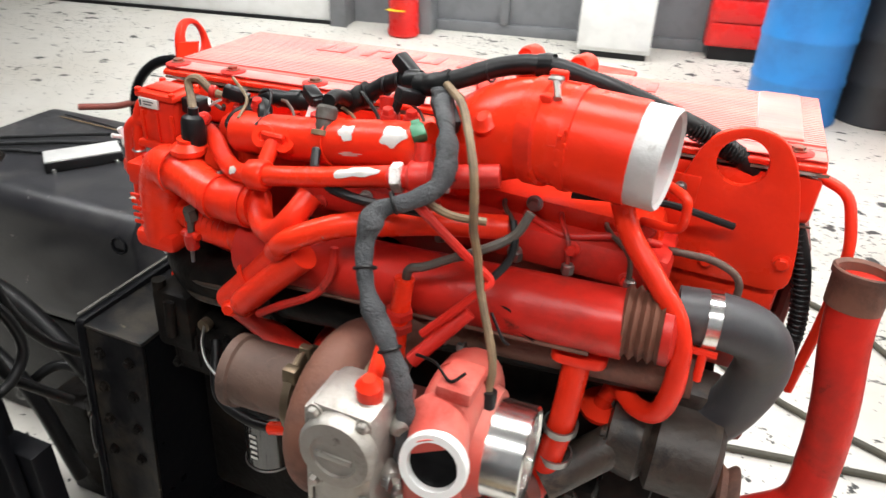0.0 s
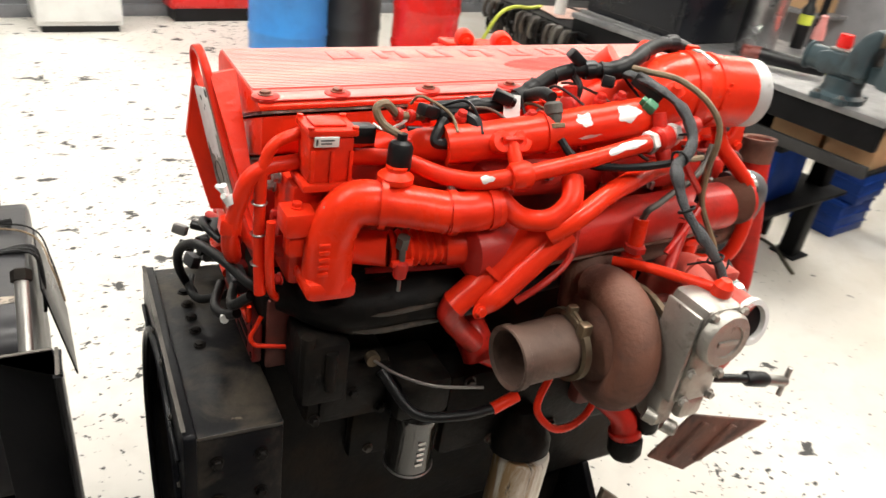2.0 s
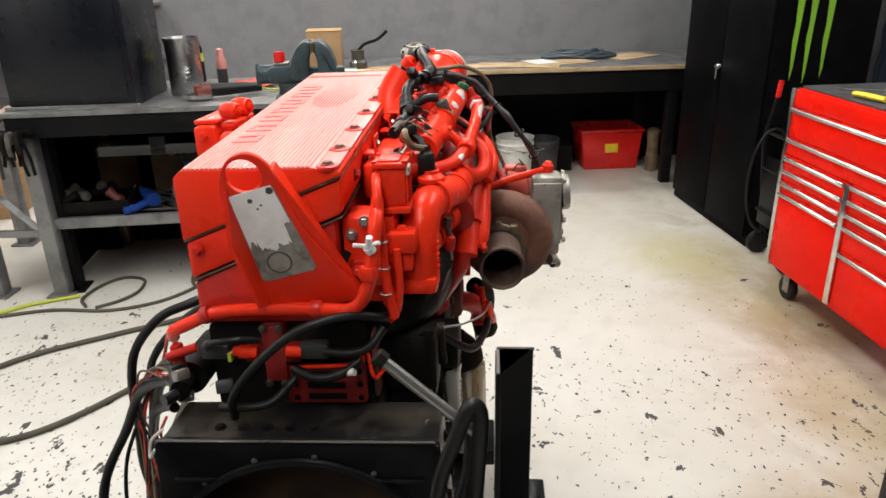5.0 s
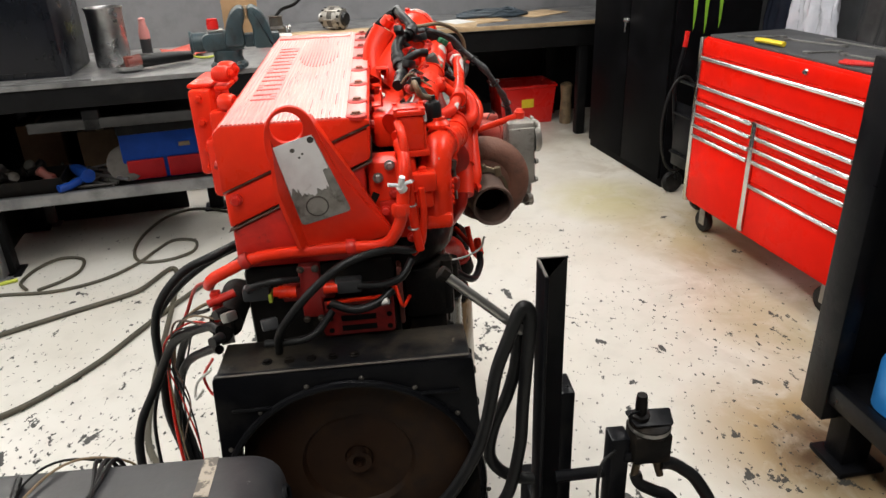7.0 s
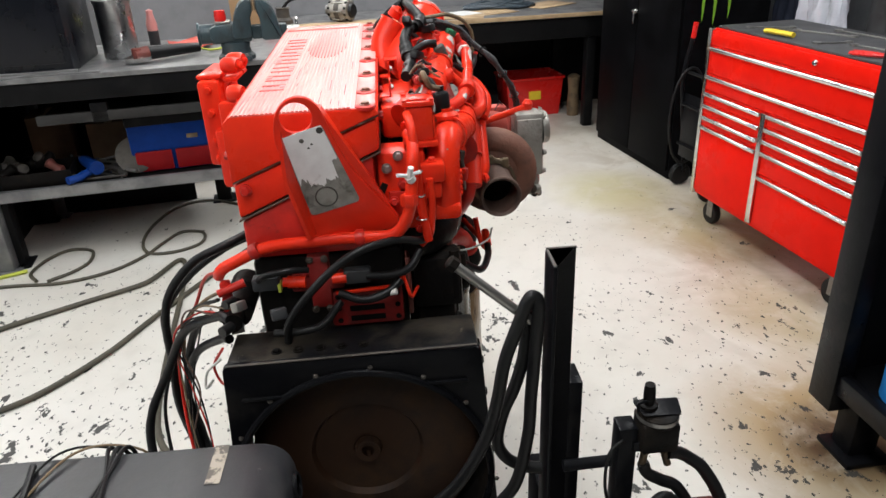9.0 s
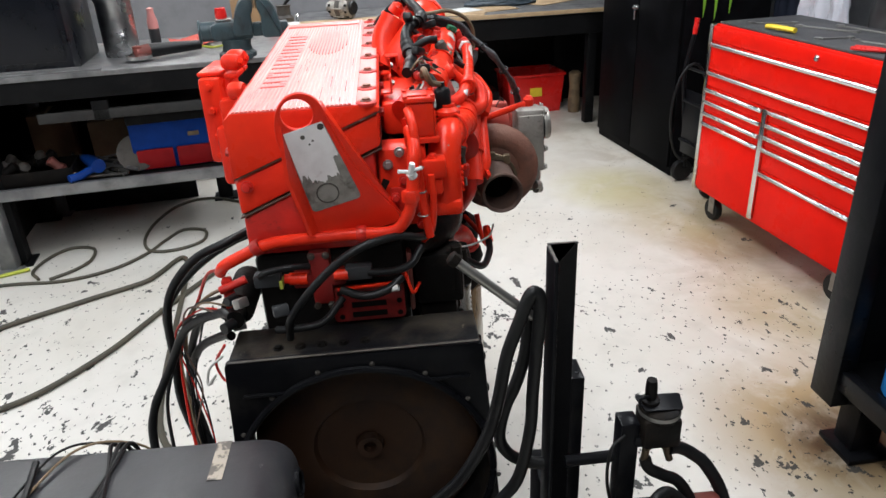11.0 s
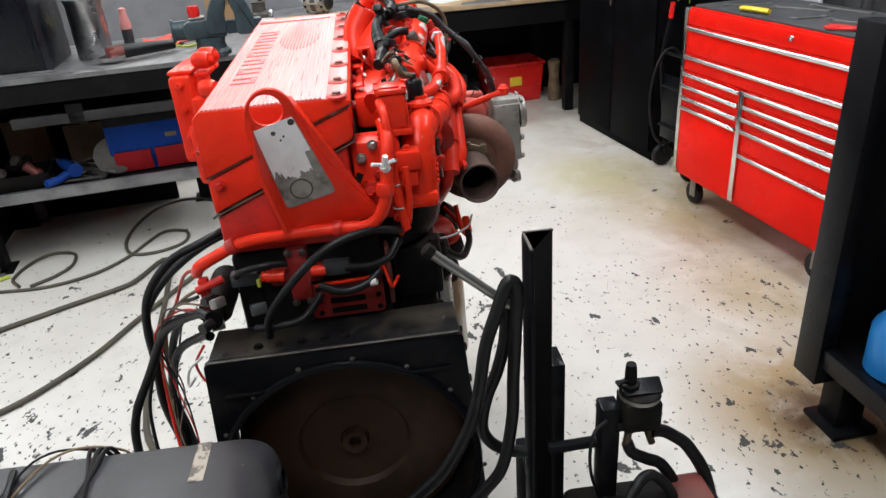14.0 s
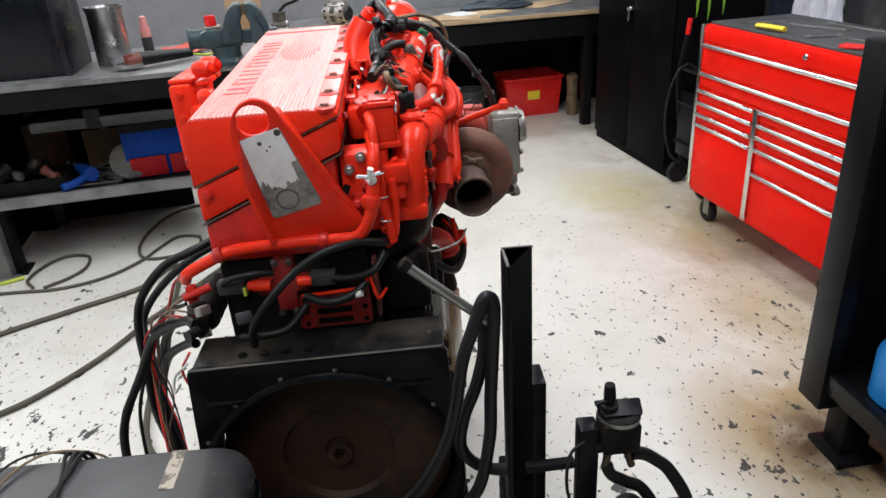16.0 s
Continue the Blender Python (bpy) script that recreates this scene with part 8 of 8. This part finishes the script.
part("tray", coll([box(-0.10, 0.14, -0.20, 0.20, 0.0, 0.008, 0.001), box(-0.10, -0.092, -0.20, 0.20, 0.008, 0.085, 0.001), box(0.132, 0.14, -0.20, 0.20, 0.008, 0.085, 0.001), box(-0.092, 0.132, -0.20, -0.192, 0.008, 0.085, 0.001), box(-0.092, 0.132, 0.192, 0.20, 0.008, 0.085, 0.001)]), DARK, tt, here=True)
for k in range(9):
    part("greasy_part", moved(lathe([(0.015, -0.05), (0.03, -0.04), (0.022, 0.0), (0.034, 0.03), (0.015, 0.06)], (0, 0, 0), (1, 0.2 * k, 0.3), 10), pose(random.uniform(-0.05, 0.09), random.uniform(-0.15, 0.15), 0.07 + 0.02 * (k % 3), 0, 20 * k, 50 * k)), random.choice((DARK, GREASE, MAROON)), tt, here=True)
gu = thing("face_shield", VT @ pose(0.24, 0.62, 0.43, 0, 0, 20), "clear scratched disc leaning on the shelf", "disc")
part("disc", lathe([(0.09, 0), (0.10, 0.01), (0.10, 0.014), (0.07, 0.02), (0, 0.02)], (0, 0, 0.1), (-0.8, 0.2, 0.35), 28), GREASE, gu, here=True)
for x, y, w, d, h in ((0.70, 1.12, 0.12, 0.11, 0.28), (0.70, 0.80, 0.14, 0.12, 0.22)):
    cbx = thing("cardboard_box", VT @ pose(x, y, 0.43, 0, 0, 6), "brown cardboard box on the lower shelf", "box", "cardboard boxes")
    part("carton", box(-w, w, -d, d, 0, h, 0.004), SHADECARD, cbx, here=True)
    part("tape", box(-w - 0.001, w + 0.001, -0.02, 0.02, h, h + 0.001, 0), WOOD, cbx, here=True)
for y, d in ((-0.13, 0.10), (0.10, 0.11)):
    cbx = thing("cardboard_box", VT @ pose(0.26, y, 0.805, 0, 0, 2), "tan cardboard box on the upper shelf", "box", "cardboard boxes")
    part("carton", box(-0.17, 0.17, -d, d, 0, 0.15, 0.004), CARD, cbx, here=True)
    part("tape", box(-0.171, 0.171, -0.02, 0.02, 0.15, 0.151, 0), WOOD, cbx, here=True)
for x, y, z in ((3.96, 1.36, 0.0), (3.99, 1.34, 0.22)):
    ct = thing("plastic_crate", pose(x, y, z, 0, 0, 8 + 20 * z), "dark blue plastic crate under the bench", "crate", "crates under the bench")
    part("tub", box(-0.18, 0.18, -0.14, 0.14, 0, 0.22, 0.01), BLUET, ct, here=True)
    for z in (0.05, 0.12, 0.19):
        part("rib", box(-0.186, 0.186, -0.146, 0.146, z, z + 0.015, 0.003), BLUET, ct, here=True)

# ---- clamp table ----
CT = pose(2.355, 2.01, 0, 0, 0, 3)
ct_ = thing("clamp_table", CT, "small grey steel table with clamps along its edge", "table")
part("top", box(0.0, 1.0, 0.02, 0.86, 0.92, 0.945, 0.003), BENCH, ct_, here=True)
for x, y in ((0.06, 0.06), (0.06, 0.42), (0.86, 0.06), (0.86, 0.72)):
    part("leg", coll([box(x, x + 0.08, y, y + 0.08, 0.012, 0.919, 0.004), box(x - 0.03, x + 0.11, y - 0.03, y + 0.11, 0, 0.012, 0.002)]), BENCHTOP, ct_, here=True)
part("brace", sweep([(0.10, 0.46, 0.70), (0.10, 0.14, 0.36)], 0.022, 4), BENCHTOP, ct_, here=True)
part("rail", box(0.09, 0.11, 0.13, 0.42, 0.34, 0.38, 0.003), BENCHTOP, ct_, here=True)
part("tool_bar", box(-0.03, -0.005, 0.06, 0.84, 0.86, 0.90, 0.003), BENCH, ct_, here=True)
for k in range(24):
    y = 0.05 + k * 0.034 + random.uniform(-0.008, 0.008)
    h = random.uniform(0.07, 0.19)
    c = thing("hanging_clamp", CT @ pose(-0.045 - 0.02 * (k % 2), y, 0.89, random.uniform(-6, 6), 0, random.uniform(-25, 25)), random.choice(("greasy locking pliers hanging from the table edge", "dark steel clamp hanging from the table edge")), "clamp", "clamps on the table edge")
    part("jaw", coll([sweep(smooth_line([(0.01, 0, 0.05), (-0.03, 0.01, 0.045), (-0.045, 0.012, -0.01), (-0.03, 0.012, -0.05)]), 0.013, 8), box(-0.02, 0.012, -0.008, 0.010, 0.0, 0.055, 0.003)]), random.choice((GREASE, DARK, DARK, OILY)), c, here=True)
    part("handle", coll([sweep(smooth_line([(0, 0.004 * s_, 0.0), (-0.014, 0.018 * s_, -h * 0.5), (-0.005, 0.014 * s_, -h)]), 0.0085, 8) for s_ in (-1, 1)]), random.choice((GREASE, DARK, DARK, OILY)), c, here=True)
for x, y, a in ((0.55, 0.35, 8), (0.30, 0.46, -10)):
    sp = solid("steel_sheet", moved(box(-0.22, 0.22, -0.16, 0.16, 0, 0.004, 0.001), pose(0, 0, 0)), material("pinkish_plate", (0.55, 0.36, 0.30), 0.45, second=(0.42, 0.28, 0.24), metal=0.3, bump=0.05), "pinkish bare plate lying on the table", "plate", "plates", at=CT @ pose(x, y, 0.946 + 0.005 * (a < 0), 0, 0, a))
for k in range(7):
    t = thing("loose_tool", CT @ pose(0.15 + 0.09 * k, 0.10 + 0.08 * ((k * 3) % 7), 0.945, 0, 0, 47 * k), "greasy hand tool lying on the clamp table", "tool", "tools on the clamp table")
    part("shaft", sweep([(-0.09, 0, 0.012), (0.08, 0, 0.012)], (0.010, 0.008), 8), (DARK, GREASE, OILY)[k % 3], t, here=True)
    part("head", lathe([(0.008, -0.012), (0.022, -0.008), (0.022, 0.008), (0.008, 0.012)], (0.09, 0, 0.022), (0.3, 0.8, 0.2), 10), (GREASE, DARK)[k % 2], t, here=True)
sc = thing("spray_can", CT @ pose(0.14, 0.44, 0.951), "white spray can with a red cap", "can")
part("body", lathe([(0.033, 0), (0.033, 0.18), (0.028, 0.2)], (0, 0, 0), (0, 0, 1), 18), WHITE, sc, here=True)
part("cap", lathe([(0.034, 0.19), (0.034, 0.26), (0.02, 0.27), (0, 0.27)], (0, 0, 0), (0, 0, 1), 18), REDP, sc, "red cap", here=True)
lh = thing("lime_air_hose", (2.1, 2.4, 0.0), "lime green air hose hanging to the floor", "hose")
part("hose", sweep(smooth_line([(2.45, 2.62, 0.957), (2.31, 2.53, 0.965), (2.16, 2.45, 0.985), (2.06, 2.43, 0.95), (2.01, 2.47, 0.82), (1.99, 2.53, 0.65), (2.0, 2.52, 0.42), (2.05, 2.46, 0.18), (2.14, 2.36, 0.03), (2.28, 2.22, 0.012), (2.40, 2.0, 0.012)], 8), 0.010, 10), LIME, lh)
for x, y, w, d, h, mt, lb, ctg in ((3.70, 3.76, 0.24, 0.17, 0.33, BLUE, "blue plastic crate stack on the floor", "crate"), (3.85, 3.42, 0.2, 0.2, 0.42, CARD, "brown cardboard carton on the floor", "box")):
    t = thing("storage_crate" if mt is BLUE else "carton", pose(x, y, 0, 0, 0, 14), lb, ctg)
    part("shell", box(-w, w, -d, d, 0, h, 0.008), mt, t, here=True)
    for k in range(3):
        part("rib", box(-w - 0.006, w + 0.006, -d - 0.006, d + 0.006, h * (0.2 + 0.3 * k), h * (0.2 + 0.3 * k) + 0.012, 0.003), mt, t, here=True)
bk = thing("waste_bin", pose(4.3, 5.0, 0, 0, 0, 12), "black square bin by the wall", "bin")
part("shell", prism([(-0.26, 0), (0.26, 0), (0.31, 0.95), (-0.31, 0.95)], -0.28, 0.28, "y", 0.01), PLASTIC, bk, here=True)
part("lid", box(-0.33, 0.33, -0.30, 0.30, 0.95, 1.0, 0.01), PLASTIC, bk, here=True)
sv = thing("wall_shelf", pose(4.55, 3.6, 0, 0, 0, 7), "dark steel shelf unit with boxes against the wall", "shelf")
for z in (0.5, 0.98, 1.4):
    part("shelf", box(0.0, 0.40, -1.2, 1.6, z, z + 0.025, 0.002), BENCHTOP, sv, here=True)
for y in (-1.2, 0.2, 1.56):
    part("upright", box(0.0, 0.04, y, y + 0.04, 0, 1.8, 0.002), BENCH, sv, here=True)
part("back_panel", box(0.40, 0.42, -1.2, 1.6, 0, 1.8, 0.002), BENCH, sv, here=True)
for k, (y, w, h, mt, lb) in enumerate(((-0.9, 0.16, 0.2, CARD, "brown cardboard carton on the shelf"), (-0.45, 0.12, 0.14, REDP, "red box on the shelf"), (0.6, 0.2, 0.24, CARD, "brown cardboard carton on the shelf"), (1.1, 0.14, 0.12, WHITEB, "pale box on the shelf"))):
    solid("shelf_box", box(-0.12, 0.12, -w, w, 0, h, 0.005), mt, lb, "box", "boxes on the shelf", at=pose(4.76 - 0.12 * y, 3.6 + y, 1.005, 0, 0, 4 + 3 * k))

# ---- on the long bench ----
mo = thing("alternator", pose(4.67, 0.32, 0.925, 0, 0, 60), "bare aluminium alternator on the bench", "alternator")
part("body", lathe([(0.05, -0.09), (0.075, -0.085), (0.085, -0.04), (0.085, 0.04), (0.075, 0.085), (0.05, 0.09)], (0, 0, 0.088), (1, 0, 0), 24), ALU, mo, here=True)
for k in range(8):
    a = k * math.tau / 8
    part("fin", moved(box(-0.05, 0.05, -0.006, 0.006, 0.078, 0.094, 0.002), Matrix.Translation((0, 0, 0.088)) @ Matrix.Rotation(a, 4, "X")), ALU, mo, here=True)
part("pulley", lathe([(0.02, 0.09), (0.038, 0.095), (0.030, 0.105), (0.038, 0.112), (0.030, 0.12), (0.038, 0.13), (0.01, 0.132)], (0, 0, 0.088), (1, 0, 0), 20), STEEL, mo, here=True)
part("rear_cap", lathe([(0.0, -0.115), (0.045, -0.112), (0.055, -0.10), (0.055, -0.088)], (0, 0, 0.088), (1, 0, 0), 24), PLASTIC, mo, "black rear cap", here=True)
for k in range(10):
    a = k * math.tau / 10
    for x in (-0.072, 0.072):
        part("vent", moved(box(x - 0.010, x + 0.010, -0.009, 0.009, 0.074, 0.0815, 0.001), Matrix.Translation((0, 0, 0.088)) @ Matrix.Rotation(a, 4, "X")), DARK, mo, "dark vent slot", here=True)
part("stator_band", lathe([(0.086, -0.022), (0.0885, -0.018), (0.0885, 0.018), (0.086, 0.022)], (0, 0, 0.088), (1, 0, 0), 28, close=False), GREASE, mo, "dark laminated band", here=True)
part("lug", box(-0.03, 0.03, -0.02, 0.02, 0.0, 0.02, 0.004), ALU, mo, here=True)
cbw = thing("carton", pose(4.70, 1.04, 0.925, 0, 0, 8), "tan cardboard carton on the bench", "box")
part("carton", box(-0.12, 0.12, -0.13, 0.13, 0, 0.28, 0.004), CARD, cbw, here=True)
part("flap", box(-0.125, 0.125, -0.135, 0.135, 0.28, 0.284, 0.001), CARD, cbw, here=True)
fx = thing("bench_press", pose(4.56, 0.76, 0.925, 0, 0, 20), "small dark lever tool on the bench", "tool")
part("base", lathe([(0.07, 0), (0.07, 0.05), (0.05, 0.07), (0.05, 0.13), (0.06, 0.14)], (0, 0, 0), (0, 0, 1), 20), GREASE, fx, here=True)
part("arm", sweep(smooth_line([(0, 0, 0.13), (0.02, -0.06, 0.18), (0.02, -0.16, 0.21), (0.02, -0.24, 0.27)]), 0.012, 10), DARK, fx, here=True)
for x, y, a, w, d in ((4.555, 0.22, 6, 0.11, 0.58), (4.61, -0.47, -10, 0.12, 0.32), (4.76, -0.78, 24, 0.14, 0.28), (5.10, -1.39, 37, 0.15, 0.22)):
    solid("cardboard_sheet", moved(box(-w, w, -d, d, 0, 0.005, 0.001), pose(0, 0, 0)), WOOD, "flat sheet of brown cardboard on the bench", "cardboard", "cardboard sheets", at=pose(x, y, 0.926 + 0.001 * (a % 3), 0, 0, a))
rp = thing("rope_pile", pose(5.03, -0.98, 0.928, 0, 0, 0), "heap of dark blue-grey cable on the bench", "cable")
NAVR = material("blue_grey_cable", (0.03, 0.045, 0.06), 0.5, second=(0.06, 0.075, 0.09), bump=0.2)
random.seed(11)
for k in range(5):
    pts = []
    for i in range(26):
        a = i * 0.9 + k
        rr = random.uniform(0.5, 1.0)
        pts.append((0.11 * rr * math.cos(a), 0.30 * rr * math.sin(a) + random.uniform(-0.03, 0.03), 0.012 + 0.05 * random.random() * (1.1 - rr) * 2))
    part("loop", sweep(smooth_line(pts, 5), 0.010, 7), NAVR, rp, here=True)
solid("paper", moved(box(-0.12, 0.12, -0.10, 0.10, 0, 0.002, 0), pose(0, 0, 0)), WHITE, "white crumpled paper on the bench", "paper", at=pose(4.77, -0.65, 0.933, 0, 0, 30))
wt = thing("wire_rack", pose(4.95, -1.62, 0, 0, 0, 0), "tan bundle standing under the bench", "bundle")
part("roll", lathe([(0.05, 0.0), (0.055, 0.1), (0.045, 0.22), (0.055, 0.34), (0.03, 0.36)], (0, 0, 0), (0, 0, 1), 12), TAN, wt, here=True)

# ---- tools on the chest, wall behind it ----
for k, (x, y, a, L) in enumerate(((0.38, -0.20, 60, 0.10), (0.12, -0.30, 20, 0.14), (-0.10, -0.16, 75, 0.07), (-0.30, -0.22, 10, 0.12), (-0.42, -0.33, 30, 0.13), (0.0, -0.42, 5, 0.16))):
    t = thing("spanner", TC @ pose(x, y, 1.097, 0, 0, a), "dull steel spanner on the chest mat", "spanner", "tools on the chest")
    part("shaft", box(-L, L, -0.007, 0.007, 0.0, 0.007, 0.002), STEEL, t, here=True)
    part("jaw", lathe([(0.009, 0), (0.019, 0.001), (0.019, 0.009), (0.009, 0.01)], (L, 0, 0), (0, 0, 1), 10), STEEL, t, here=True)
    part("ring", lathe([(0.009, 0), (0.016, 0.001), (0.016, 0.009), (0.009, 0.01)], (-L, 0, 0), (0, 0, 1), 14), STEEL, t, here=True)
yk = thing("utility_knife", TC @ pose(0.16, -0.08, 1.097, 0, 0, 10), "yellow utility knife on the chest", "knife")
part("handle", sweep(smooth_line([(-0.085, 0, 0.016), (-0.03, 0.004, 0.018), (0.04, 0.0, 0.018), (0.085, -0.006, 0.015)]), 0.015, 10, flat=0.8), YELLOW, yk, here=True)
pl = thing("pliers", TC @ pose(-0.46, -0.10, 1.097, 0, 0, 25), "red-handled pliers on the chest", "pliers")
part("grip", coll([sweep(smooth_line([(0, 0, 0.012), (0.06, 0.02 * s, 0.012), (0.13, 0.018 * s, 0.012)]), 0.008, 8) for s in (-1, 1)]), REDP, pl, "red grips", here=True)
part("jaw", box(-0.06, 0.0, -0.012, 0.012, 0.004, 0.02, 0.004), STEEL, pl, here=True)
BNY = -2.60
ban = thing("clothes_rail", (3.0, BNY, 0.0), "steel clothes rail behind the tool chest", "rail")
part("hanging_rail", rod((1.0, BNY - 0.04, 1.78), (3.9, BNY - 0.04, 1.78), 0.015, 10), STEEL, ban)
for x in (1.1, 3.8):
    part("rail_bracket", box(x - 0.02, x + 0.02, -3.3, BNY - 0.03, 1.76, 1.80, 0.002), STEEL, ban)
DENIM = material("dark_blue_cloth", (0.014, 0.020, 0.040), 0.8, second=(0.02, 0.028, 0.055), bump=0.5, bump_scale=150)
BAG = material("thin_pale_plastic", (0.62, 0.64, 0.70), 0.22, second=(0.46, 0.48, 0.54), bump=0.5, bump_scale=18)


def hanging(x0, x1, y, z0, z1, folds, mat, name, label, cat, taper=0.15, crinkle=0.0):
    bm = bmesh.new()
    n, m = 64, 36
    mid = (x0 + x1) / 2

    def place(i, j):
        u, w = i / n, j / m
        fold = 0.085 * noise.noise(Vector((u * folds * 1.9 + 0.5 * noise.noise(Vector((w * 2.0, x0, 0))), w * 0.7, x0))) * (0.5 + 0.7 * (1 - w))
        crease = 0.022 * noise.noise(Vector((u * 14, w * 9, x0 * 3))) + crinkle * noise.noise(Vector((u * 31, w * 40, x0)))
        return (mid + (x0 + (x1 - x0) * u - mid) * (1 - taper * w * w), y + fold + crease, z0 + (z1 - z0) * w)

    vs = [[bm.verts.new(place(i, j)) for j in range(m + 1)] for i in range(n + 1)]
    for i in range(n):
        for j in range(m):
            bm.faces.new((vs[i][j], vs[i + 1][j], vs[i + 1][j + 1], vs[i][j + 1]))
    r = bmesh.ops.extrude_face_region(bm, geom=bm.faces[:])
    bmesh.ops.translate(bm, vec=(0, -0.012, 0), verts=[v for v in r["geom"] if isinstance(v, bmesh.types.BMVert)])
    bmesh.ops.recalc_face_normals(bm, faces=bm.faces[:])
    return solid(name, bm, mat, label, cat)


hanging(3.33, 3.66, BNY - 0.05, 0.60, 1.76, 4, DENIM, "hanging_overalls", "dark blue overalls hanging from the rail", "overalls")
hanging(2.76, 3.32, BNY - 0.02, 0.62, 1.76, 5, BAG, "garment_bag", "crinkled clear plastic garment bag on the rail", "bag", 0.55, 0.018)
hanging(1.8, 2.72, BNY - 0.06, 0.60, 1.76, 5, GREYD, "hanging_coat", "dark coat hanging from the rail", "coat")
